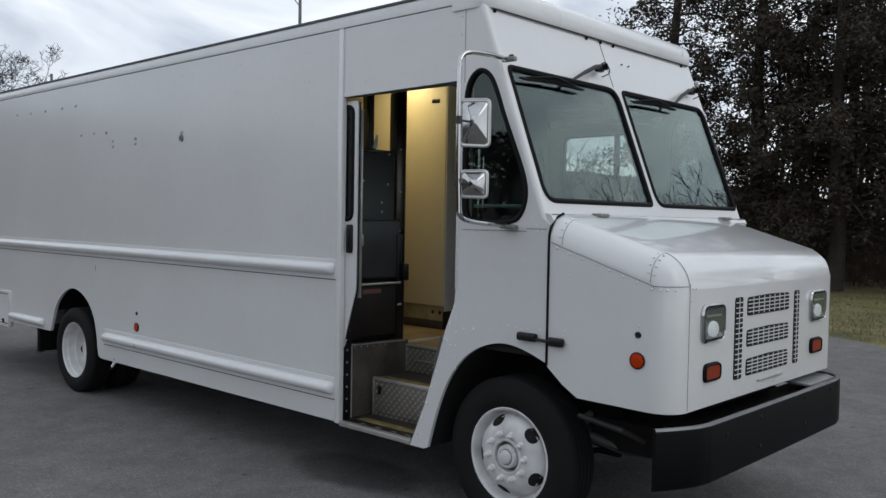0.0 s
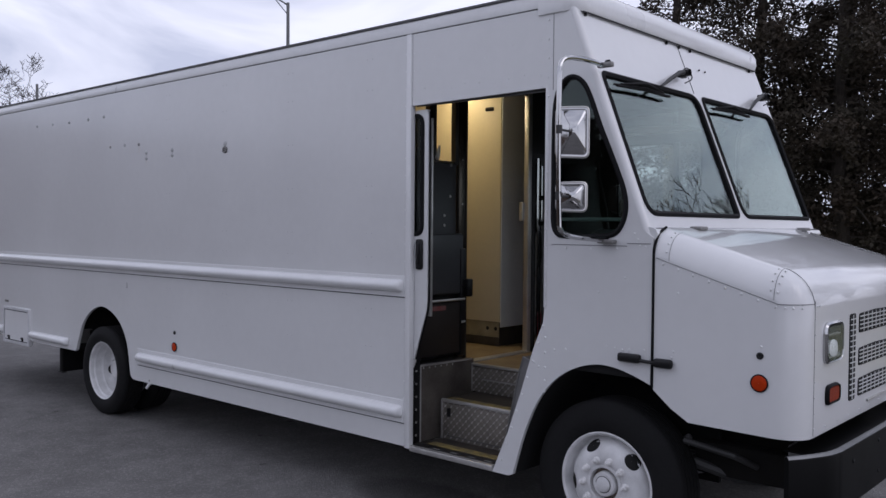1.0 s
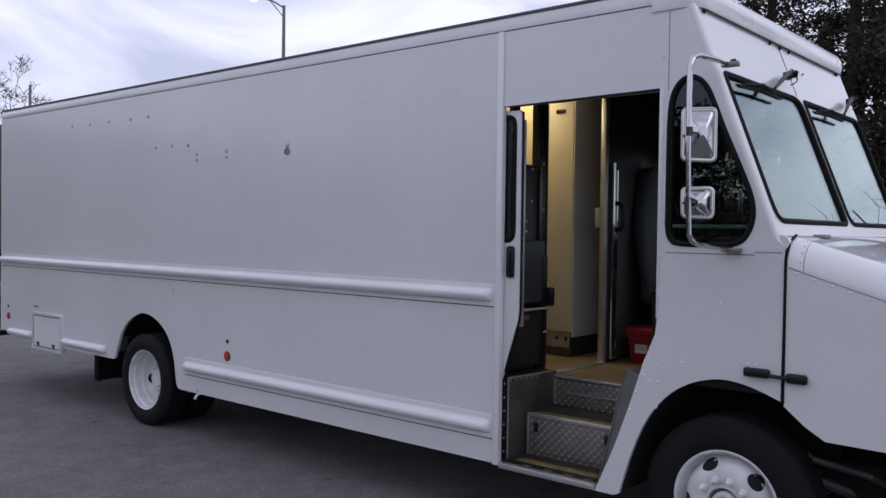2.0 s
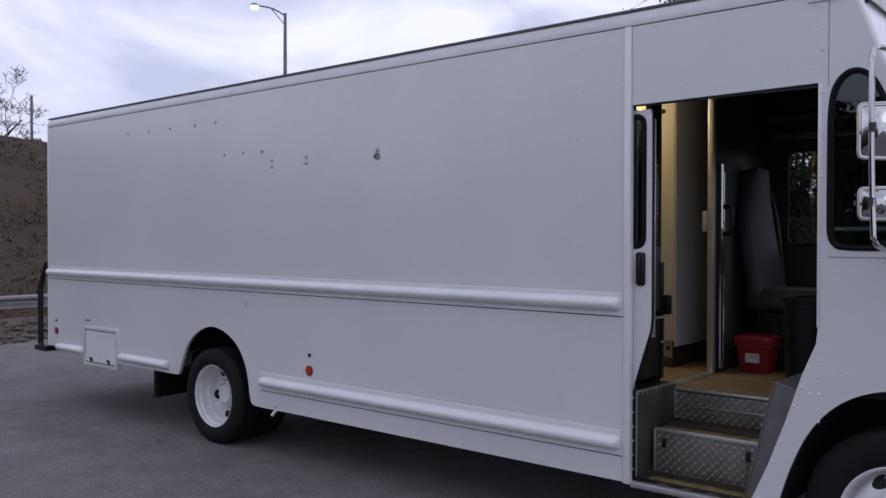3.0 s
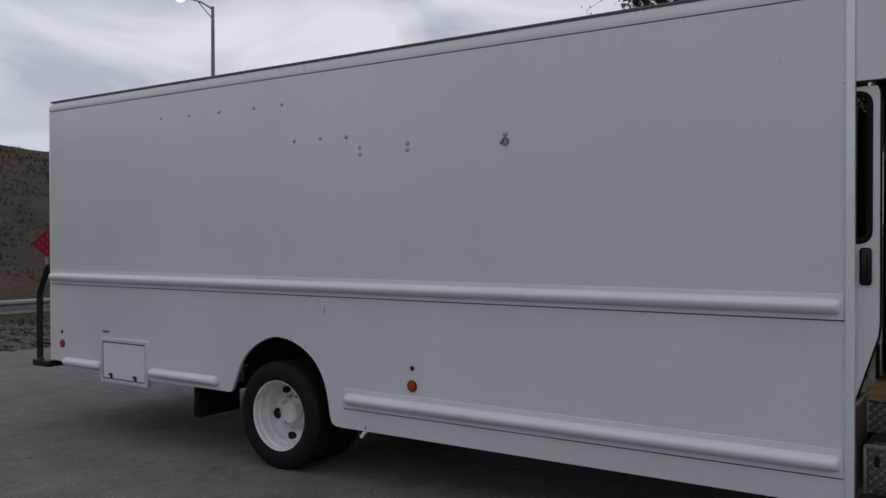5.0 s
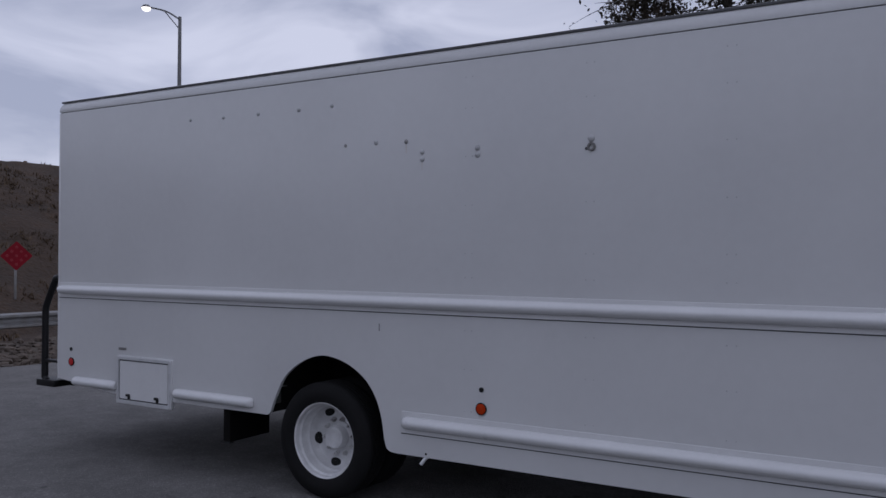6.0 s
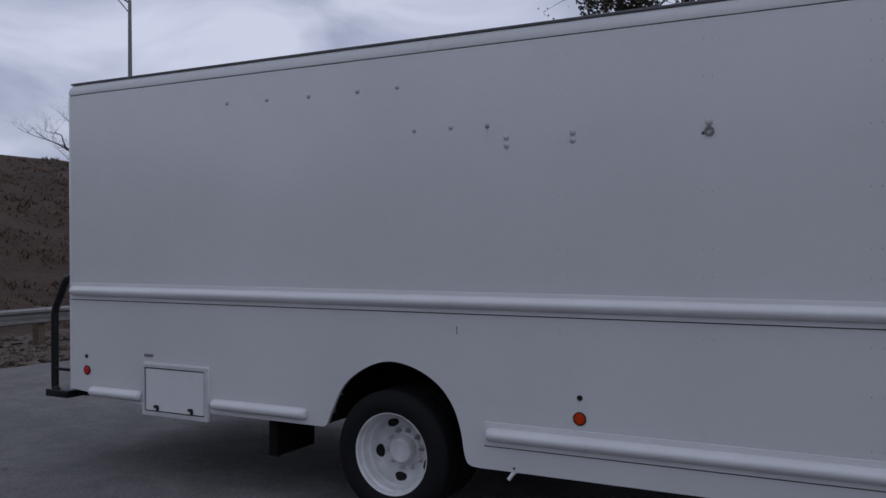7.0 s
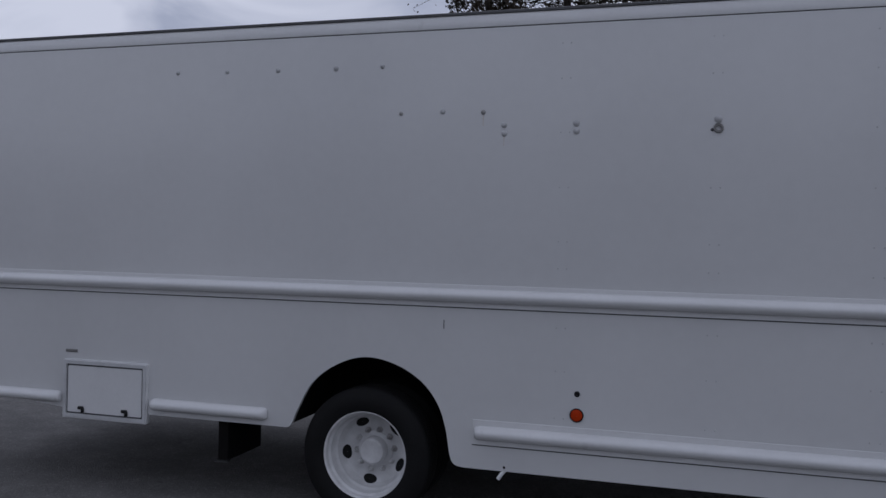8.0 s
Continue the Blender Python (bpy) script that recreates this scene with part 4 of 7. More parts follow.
def bonnet():
    prof = [(1.645, 0.965), (1.741, 0.885), (1.83, 0.832), (FACE, 0.822), (FACE, 1.53), (1.645, 1.748)]
    bm = bmesh.new()
    rows = [[bm.verts.new((x, y, z)) for x, z in prof] for y in (0.0, WH)]
    bm.faces.new(rows[0])
    bm.faces.new(rows[1])
    n = len(prof)
    for k in range(n):
        bm.faces.new((rows[0][k], rows[0][(k + 1) % n], rows[1][(k + 1) % n], rows[1][k]))
    pick = []
    for e in bm.edges:
        a, b = e.verts[0].co, e.verts[1].co
        side_top = abs(a.y - b.y) < 1e-5 and {round(a.z, 2), round(b.z, 2)} == {1.53, 1.75}
        front_top = abs(a.z - 1.53) < 1e-4 and abs(b.z - 1.53) < 1e-4 and abs(a.y - b.y) > 1
        front_up = abs(a.x - FACE) < 1e-4 and abs(b.x - FACE) < 1e-4 and abs(a.z - b.z) > 0.5
        if side_top or front_top or front_up:
            pick.append(e)
    bmesh.ops.bevel(bm, geom=pick, offset=0.135, segments=8, profile=0.5, affect="EDGES")
    hood = part("bonnet", bm, WHITE_HOOD, van, "white sloping bonnet with rounded riveted edges", 50)
    bm = bmesh.new()
    tube(bm, [(1.652, -0.0006, 1.605), (1.717, -0.0006, 1.583), (2.242, -0.0006, 1.418)], 0.0017, 5)
    tube(bm, spline([(2.237, -0.0006, 1.418), (2.282, 0.014, 1.418), (2.327, 0.055, 1.418), (2.349, 0.11, 1.418), (2.353, 0.14, 1.418)], 4), 0.0017, 5)
    tube(bm, [(2.3526, 0.14, 1.43), (2.3526, 0.14, 0.83)], 0.0016, 5)
    for x in (1.72, 2.222):
        zt = 1.53 + (FACE - x) * 0.307
        tube(bm, arc((x, -0.0004, zt - 0.135), (x, -0.0004, zt + 0.0004), (x, 0.135, zt + 0.0004), 0.707), 0.0012, 5)
    tube(bm, arc((FACE + 0.0004, 0.138, 1.395), (FACE + 0.0004, 0.138, 1.5304), (2.223, 0.138, 1.5704), 0.80), 0.0016, 5)
    part("edge_joint", bm, SEAM_GREY, hood)
    bm = bmesh.new()
    for k in range(8):
        t = k / 7
        rivet(bm, (1.69 + 0.54 * t, 0, 1.575 - 0.170 * t), 0.006, 0.0035)
    for z in np.arange(0.86, 1.42, 0.07):
        rivet(bm, (FACE, 0.15, z), 0.0045, -0.003, "x")
    for x, y in ((2.27, 0.008), (2.3, 0.022), (2.33, 0.05)):
        rivet(bm, (x, y - 0.002, 1.402), 0.005, 0.003)
    for y in np.arange(0.3, 1.95, 0.17):
        rivet(bm, (FACE, y, 0.85), 0.004, -0.003, "x")
    for x in (1.705, 2.207, 2.237):
        zt = 1.53 + (FACE - x) * 0.307
        for p in arc((x, 0, zt - 0.135), (x, 0, zt), (x, 0.135, zt), 0.707, 5)[1:5]:
            rivet(bm, p, 0.0045, 0.004)
    for y in (0.17, 0.20):
        rivet(bm, (FACE, y, 1.405), 0.0045, -0.003, "x")
    for x, z in ((2.17, 1.225), (1.77, 1.44), (1.74, 1.13), (1.75, 1.16), (1.73, 1.10), (1.69, 1.10)):
        rivet(bm, (x, 0, z), 0.005, 0.003)
    tagged(part("rivets", bm, WHITE_TRIM, hood), kind="stuff")
    # rubber strip in the gap between cab and bonnet
    line = spline([(1.641, -0.002, 0.975), (1.641, -0.002, 1.3), (1.641, -0.002, 1.60), (1.643, 0.004, 1.66), (1.646, 0.04, 1.72), (1.648, 0.11, 1.752)], 5)
    part("gap_seal", tube(bmesh.new(), line, 0.007, 8), RUBBER, van, "black rubber seal between cab and bonnet")
    # near-black box whose colour carries the shade above the front wheel
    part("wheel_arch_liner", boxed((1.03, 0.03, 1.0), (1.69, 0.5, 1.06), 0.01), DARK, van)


def on_face(u, v, d):
    return Vector((FACE + 0.002 - d, u, v))


def front_lights():
    for y0, y1 in ((0.252, 0.500), (1.655, 1.905)):
        lp = rounded([(y0, 1.135), (y1, 1.135), (y1, 1.325), (y0, 1.325)], 0.052, 5)
        head = part("headlight", band(bmesh.new(), lp, on_face, 0.014, -0.016, 0.01), CHROME, van, "rectangular headlight in a chrome bezel")
        part("bezel_inner", sheet(bmesh.new(), inset(lp, 0.014), [inset(lp, 0.026)], lambda u, v, d: on_face(u, v, -0.0125 + d), 0.01), BLACK, head, "black inner bezel")
        c = ((y0 + y1) / 2, 1.225)
        rows = []
        for k in range(6):
            s = 1 - k / 5.5
            rows.append([on_face(c[0] + (p.x - c[0]) * s, c[1] + (p.y - c[1]) * s, -0.013 + 0.011 * (1 - s * s)) for p in inset(lp, 0.024)])
        part("reflector", loft(bmesh.new(), rows, close_u=True), REFLECTOR, head, "bright reflector bowl")
        cl = (c[0], 1.196)
        low = [Vector((cl[0] + 0.062 * math.cos(q), cl[1] + 0.045 * math.sin(q))) for q in np.linspace(0, 2 * math.pi, 25)[:-1]]
        rows = [[on_face(cl[0] + (p.x - cl[0]) * k, cl[1] + (p.y - cl[1]) * k, d) for p in low] for k, d in ((1.0, -0.003), (0.94, -0.008), (0.75, -0.0115), (0.4, -0.0135), (0.02, -0.014))]
        part("bulb", loft(bmesh.new(), rows, close_u=True), BULB, head, "pale bulb shield")
        part("bulb_bar", boxed(on_face(y0 + 0.05, 1.262, -0.006), on_face(y1 - 0.05, 1.270, -0.011)), ALU, head)
        g = part("lens", sheet(bmesh.new(), inset(lp, 0.018), [], lambda u, v, d: on_face(u, v, -0.0195 + d), 0.003), LAMP_GLASS, head, "clear ribbed lens")
        g.visible_shadow = False
    for y0, y1 in ((0.290, 0.462), (1.675, 1.852)):
        lp = rounded([(y0, 0.943), (y1, 0.943), (y1, 1.036), (y0, 1.036)], 0.036, 5)
        t = part("turn_signal", band(bmesh.new(), lp, on_face, 0.014, -0.018, 0.004), RUBBER, van, "amber turn signal in a black rubber surround")
        part("lens", sheet(bmesh.new(), inset(lp, 0.015), [], lambda u, v, d: on_face(u, v, -0.013 + d), 0.016), AMBER_DULL, t, "amber plastic lens")


def grilles():
    def mesh_panel(lp, nx, nz):
        # bonnet is not cut: a near-black sheet stands in for the shaded opening
        g = part("grille", sheet(bmesh.new(), lp, [], lambda u, v, d: on_face(u, v, -0.002 + d), 0.02), DARK, van, "near-black sheet coloured as a shaded grille opening, with pale bars")
        ys, zs = [p.x for p in lp], [p.y for p in lp]
        a, b, c, e = min(ys), max(ys), min(zs), max(zs)
        for k in range(1, nz + 1):
            z = c + (e - c) * k / (nz + 1)
            part("bar", boxed((FACE + 0.004, a + 0.006, z - 0.0026), (FACE + 0.008, b - 0.006, z + 0.0026)), WHITE_TRIM, g)
        for k in range(1, nx + 1):
            y = a + (b - a) * k / (nx + 1)
            part("upright", boxed((FACE + 0.004, y - 0.0018, c + 0.005), (FACE + 0.007, y + 0.0018, e - 0.005)), WHITE_TRIM, g)
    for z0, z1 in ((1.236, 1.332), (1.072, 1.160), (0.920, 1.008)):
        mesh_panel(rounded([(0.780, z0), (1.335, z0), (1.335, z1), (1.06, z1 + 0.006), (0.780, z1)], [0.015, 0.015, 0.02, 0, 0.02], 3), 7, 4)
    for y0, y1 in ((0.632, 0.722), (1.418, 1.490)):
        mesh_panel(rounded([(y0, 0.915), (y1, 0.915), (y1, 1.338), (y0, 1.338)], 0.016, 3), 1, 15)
    part("latch_slot", boxed((FACE, 0.93, 0.872), (FACE + 0.012, 1.25, 0.886), 0.004), ALU, van, "slim bright bonnet latch")


def bumper():
    ends = [(2.349, -0.145), (2.389, -0.075), (2.425, 0.0), (2.449, 0.06), (2.463, 0.13), (2.468, 0.25), (2.471, 1.0), (2.468, 1.76), (2.461, 1.87), (2.442, 1.955), (2.402, 2.015), (2.337, 2.045), (2.277, 2.05)]
    line = spline([(x, y, 0) for x, y in ends], 4)
    prof = [(-0.012, 0.506), (-0.002, 0.512), (0.004, 0.524), (0.005, 0.65), (0.004, 0.772), (0.001, 0.782), (-0.006, 0.789), (-0.014, 0.790), (-0.020, 0.786), (-0.024, 0.776), (-0.024, 0.51)]
    rows = []
    for i, p in enumerate(line):
        d = (line[min(i + 1, len(line) - 1)] - line[max(i - 1, 0)]).normalized()
        out = Vector((d.y, -d.x, 0))
        rows.append([p + out * a + Vector((0, 0, b)) for a, b in prof])
    b = part("front_bumper", loft(bmesh.new(), rows, close_u=True, caps=True), BUMPER_BLACK, van, "black channel steel front bumper")
    edge = []
    for i, p in enumerate(line):
        d = (line[min(i + 1, len(line) - 1)] - line[max(i - 1, 0)]).normalized()
        out = Vector((d.y, -d.x, 0))
        edge.append([p + out * a + Vector((0, 0, z)) for a, z in ((0.003, 0.7805), (-0.003, 0.7905), (-0.010, 0.793), (-0.018, 0.791), (-0.0235, 0.783))])
    part("top_edge", loft(bmesh.new(), edge), EDGE_WORN, b, "bright worn top edge")
    part("top_shelf", boxed((2.22, 0.16, 0.735), (2.44, 1.95, 0.745), 0.003), BUMPER_BLACK, b)
    part("step_plate", sheet(bmesh.new(), rounded([(2.217, 1.56), (2.432, 1.50), (2.432, 1.90), (2.367, 1.96), (2.217, 1.98)], 0.02, 3), [], lambda u, v, d: Vector((u, v, 0.789 - d)), 0.012), STEP_PALE, b, "dull light-grey metal step plate")
    for y, z in ((1.299, 0.753), (1.312, 0.606), (0.702, 0.737), (0.702, 0.588), (0.928, 0.727), (1.090, 0.731), (0.315, 0.710), (1.708, 0.745)):
        part("bolt", disc(bmesh.new(), (2.4765, y, z), 0.011, -0.006, "x", 8, -0.003), DARK, b)
    # hangers and steering gear between bumper and wheel
    for y in (0.30, 1.75):
        part("frame_horn", boxed((1.725, y, 0.52), (2.425, y + 0.10, 0.68), 0.01), CHASSIS, van)
    bm = bmesh.new()
    tube(bm, [(1.645, 0.25, 0.60), (1.925, 0.34, 0.52), (2.225, 0.36, 0.55)], 0.028, 8)
    tube(bm, [(1.725, 0.18, 0.70), (1.975, 0.20, 0.66), (2.045, 0.3, 0.60)], 0.016, 8)
    part("spring_hanger", bm, STEEL_DIRTY, van, "grey steel spring hanger")


# ---------------------------------------------------------------- wheels and chassis
def wheel_profile_front():
    return [(0.262, 0.055), (0.266, 0.046), (0.260, 0.044), (0.250, 0.050), (0.243, 0.075), (0.236, 0.105), (0.228, 0.112), (0.222, 0.098), (0.212, 0.075),
            (0.192, 0.052), (0.172, 0.040), (0.158, 0.034), (0.118, 0.032), (0.100, 0.036)]


def wheel_profile_rear():
    return [(0.262, 0.060), (0.266, 0.050), (0.260, 0.048), (0.252, 0.056), (0.250, 0.088), (0.238, 0.098), (0.235, 0.150), (0.231, 0.158), (0.221, 0.166), (0.216, 0.198),
            (0.200, 0.222), (0.165, 0.236), (0.120, 0.241), (0.100, 0.241)]


NOTCHED = [(REAR + 0.04, 0.045), (-4.47, 0.045), (-4.47, 0.76), (-3.31, 0.76), (-3.31, 0.045), (BULK_X - 0.03, 0.045), (BULK_X - 0.03, W - 0.045), (REAR + 0.04, W - 0.045)]


def tyre(bm, c, rad, y0, width):
    prof = [(0.258, y0 + 0.022), (0.275, y0 + 0.012), (0.310, y0 + 0.0), (0.350, y0 + 0.002), (rad - 0.035, y0 + 0.012), (rad - 0.018, y0 + 0.020), (rad - 0.006, y0 + 0.030)]
    n = 4
    lo, hi = y0 + 0.036, y0 + width - 0.036
    for k in range(n + 1):
        a = lo + (hi - lo) * k / (n + 1)
        b = lo + (hi - lo) * (k + 1) / (n + 1)
        prof += [(rad, a + 0.004), (rad, b - 0.005)] + ([(rad - 0.010, b - 0.004), (rad - 0.010, b + 0.003)] if k < n else [])
    prof += [(rad - 0.006, y0 + width - 0.030), (rad - 0.035, y0 + width - 0.012), (0.320, y0 + width), (0.258, y0 + width - 0.02)]
    return lathe(bm, prof, c, 72)


def wheel(cx, cz, y0, rad, rear, turn):
    c = (cx, y0 - 0.04, cz)
    prof = wheel_profile_rear() if rear else wheel_profile_front()
    wh = part("wheel", lathe(bmesh.new(), prof, c, 64), WHEEL_PAINT, van, "white-painted steel wheel with oval openings", 28)
    part("tyre", tyre(bmesh.new(), c, rad, 0.03, 0.24), TYRE, wh, "black ribbed tyre")
    part("rim_barrel", lathe(bmesh.new(), [(0.262, 0.055), (0.25, 0.12), (0.24, 0.2), (0.255, 0.27)], c, 48), WHEEL_PAINT, wh)
    base = 0.240 if rear else 0.034
    if rear:
        hub = [(0.112, 0.242), (0.110, 0.234), (0.084, 0.228), (0.080, 0.172), (0.075, 0.163), (0.062, 0.160), (0.058, 0.162), (0.0005, 0.160)]
    else:
        hub = [(0.101, 0.034), (0.090, 0.030), (0.084, 0.031), (0.081, 0.070), (0.066, 0.070), (0.063, 0.030), (0.058, 0.024), (0.042, 0.024), (0.038, 0.018), (0.034, 0.008), (0.026, 0.004), (0.0005, 0.003)]
    part("hub", lathe(bmesh.new(), hub, c, 32), WHEEL_PAINT, wh, "white-painted hub cap", 40)
    ring = [(0.0725 + 0.007 * math.cos(q), 0.062 + 0.006 * math.sin(q)) for q in np.linspace(0, 2 * math.pi, 9)]
    # dark rings: rust, plus the shade of the hub recesses put into colour
    if not rear:
        part("hub_ring", lathe(bmesh.new(), ring, c, 32), HUB_RUST, wh, "rusty ring round the hub, darkened for the groove's shade")
        part("hub_ring", lathe(bmesh.new(), [(0.0415 + 0.0022 * math.cos(q), 0.0235 + 0.0022 * math.sin(q)) for q in np.linspace(0, 2 * math.pi, 7)], c, 32), STEEL_DIRTY, wh)
    for k in range(10):
        a = 2 * math.pi * (k + 0.3) / 10 + turn
        p = Vector(c) + Vector((0.124 * math.cos(a), base, 0.124 * math.sin(a)))
        nut = [(0.021, 0.0), (0.0205, -0.006), (0.0150, -0.009), (0.0150, -0.026), (0.0085, -0.030), (0.008, -0.044), (0.0005, -0.046)]
        part("lug_nut", lathe(bmesh.new(), nut, p, 6 if rear else 8), (NUT_GRIMY if k in (0, 7, 8, 9) else NUT_DULL) if rear else NUT_WHITE, wh)
    # disc stays whole: dark oval patches on it give the shade of its openings
    for k in range(5):
        a = 2 * math.pi * k / 5 + turn + 0.25
        r0 = 0.184 if rear else 0.198
        disc_r, disc_y = [p[0] for p in reversed(prof)], [p[1] for p in reversed(prof)]
        rows = []
        for s in (1.0, 0.5, 0.02):
            row = []
            for j in range(20):
                q = 2 * math.pi * j / 20
                rr, tt = r0 + (0.026 if rear else 0.027) * s * math.sin(q), a + (0.044 * s * math.cos(q)) / r0
                y = float(np.interp(rr, disc_r, disc_y))
                row.append(Vector(c) + Vector((rr * math.cos(tt), y - 0.003 + (0.002 if s == 1.0 else 0.0), rr * math.sin(tt))))
            rows.append(row)
        part("vent_shade", loft(bmesh.new(), rows, close_u=True), DARK, wh, "dark oval patch for the shade of an opening")


def running_gear():
    wheel(1.350, 0.430, 0.06, 0.430, False, 0.5)
    wheel(-3.905, 0.402, 0.012, 0.402, True, 1.80)
    for cx, cz, y0, rad in ((1.350, 0.430, W - 0.33, 0.430), (-3.905, 0.402, W - 0.31, 0.402), (-3.905, 0.402, 0.315, 0.402), (-3.905, 0.402, W - 0.58, 0.402)):
        c = (cx, y0 - 0.04, cz)
        wh = part("wheel", lathe(bmesh.new(), [(0.262, 0.055), (0.24, 0.12), (0.2, 0.15), (0.05, 0.15)], c, 32), WHEEL_PAINT, van, "white-painted steel wheel")
        part("tyre", tyre(bmesh.new(), c, rad, 0.03, 0.24), TYRE, wh, "black ribbed tyre")
    for y in (0.76, W - 0.86):
        part("chassis_rail", boxed((-6.8, y, 0.50), (2.2, y + 0.1, 0.74), 0.01), CHASSIS, van)
    part("rear_axle", tube(bmesh.new(), [(-3.905, 0.2, 0.40), (-3.905, 1.0, 0.40), (-3.905, 1.15, 0.40), (-3.905, 1.3, 0.40), (-3.905, W - 0.2, 0.40)], [0.07, 0.08, 0.17, 0.08, 0.07], 14), CHASSIS, van)
    part("front_axle", tube(bmesh.new(), [(1.32, 0.25, 0.40), (1.32, 0.6, 0.32), (1.32, W - 0.6, 0.32), (1.32, W - 0.25, 0.40)], 0.05, 10), CHASSIS, van)
    part("underbody", sheet(bmesh.new(), NOTCHED, [], lambda u, v, d: Vector((u, v, 0.79 - d)), 0.04), CHASSIS, van)
    part("fuel_tank", boxed((-2.6, 0.75, 0.36), (-1.2, 1.5, 0.72), 0.06, 4), CHASSIS, van)
    part("engine_pan", boxed((1.0, 0.72, 0.42), (2.2, 1.5, 0.95), 0.05, 3), CHASSIS, van)
    # near-black boxes close the arches; their colour stands in for the shade inside
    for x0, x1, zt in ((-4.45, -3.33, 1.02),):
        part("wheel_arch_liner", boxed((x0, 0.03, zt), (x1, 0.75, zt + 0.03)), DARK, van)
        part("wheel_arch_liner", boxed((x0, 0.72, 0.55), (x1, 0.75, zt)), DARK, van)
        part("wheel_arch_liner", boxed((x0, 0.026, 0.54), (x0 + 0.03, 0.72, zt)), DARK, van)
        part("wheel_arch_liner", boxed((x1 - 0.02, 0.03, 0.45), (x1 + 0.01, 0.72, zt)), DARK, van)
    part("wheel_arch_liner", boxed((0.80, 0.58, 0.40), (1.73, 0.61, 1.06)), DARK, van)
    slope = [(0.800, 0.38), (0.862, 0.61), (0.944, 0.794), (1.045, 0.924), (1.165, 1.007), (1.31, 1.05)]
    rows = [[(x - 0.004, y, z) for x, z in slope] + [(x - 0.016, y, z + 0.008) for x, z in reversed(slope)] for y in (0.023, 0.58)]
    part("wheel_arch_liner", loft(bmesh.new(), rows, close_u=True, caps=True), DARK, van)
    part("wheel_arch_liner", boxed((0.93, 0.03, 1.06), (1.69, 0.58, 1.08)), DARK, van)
    shield = boxed((-4.415, 0.034, 0.60), (-4.408, 0.15, 0.735), 0.003)
    box(shield, (-4.415, 0.034, 0.728), (-4.34, 0.14, 0.735), 0.002)
    part("mud_shield", shield, ALU_DARK, van, "torn grey shield behind the wheel")
    # leaf springs and their shackles at the front axle
    for y in (0.33, W - 0.40):
        for k in range(4):
            half, z = 0.62 - 0.12 * k, 0.590 - 0.012 * k
            rows = [[(1.66 + half * f, yy, z + 0.20 * (half * f) ** 2 + dz) for yy, dz in ((y, 0.0), (y + 0.07, 0.0), (y + 0.07, 0.009), (y, 0.009))] for f in np.linspace(-1, 1, 9)]
            part("spring_leaf", loft(bmesh.new(), rows, close_u=True, caps=True), SPRING_STEEL, van, "grey steel spring leaf")
        part("shackle", boxed((2.18, y - 0.012, 0.60), (2.26, y + 0.082, 0.73), 0.01), SPRING_STEEL, van)
    part("steering_arm", tube(bmesh.new(), [(1.50, 0.26, 0.46), (1.78, 0.33, 0.54), (2.02, 0.45, 0.585)], 0.020, 8), SPRING_STEEL, van)
    part("shock_absorber", tube(bmesh.new(), [(1.46, 0.42, 0.36), (1.60, 0.44, 0.62), (1.63, 0.445, 0.66)], [0.03, 0.03, 0.015], 10), SPRING_STEEL, van)


body_sides()
body_front()
roof()
rub_rails()
rivets_and_bolts()
side_details()
bonnet()
front_lights()
grilles()
bumper()
running_gear()


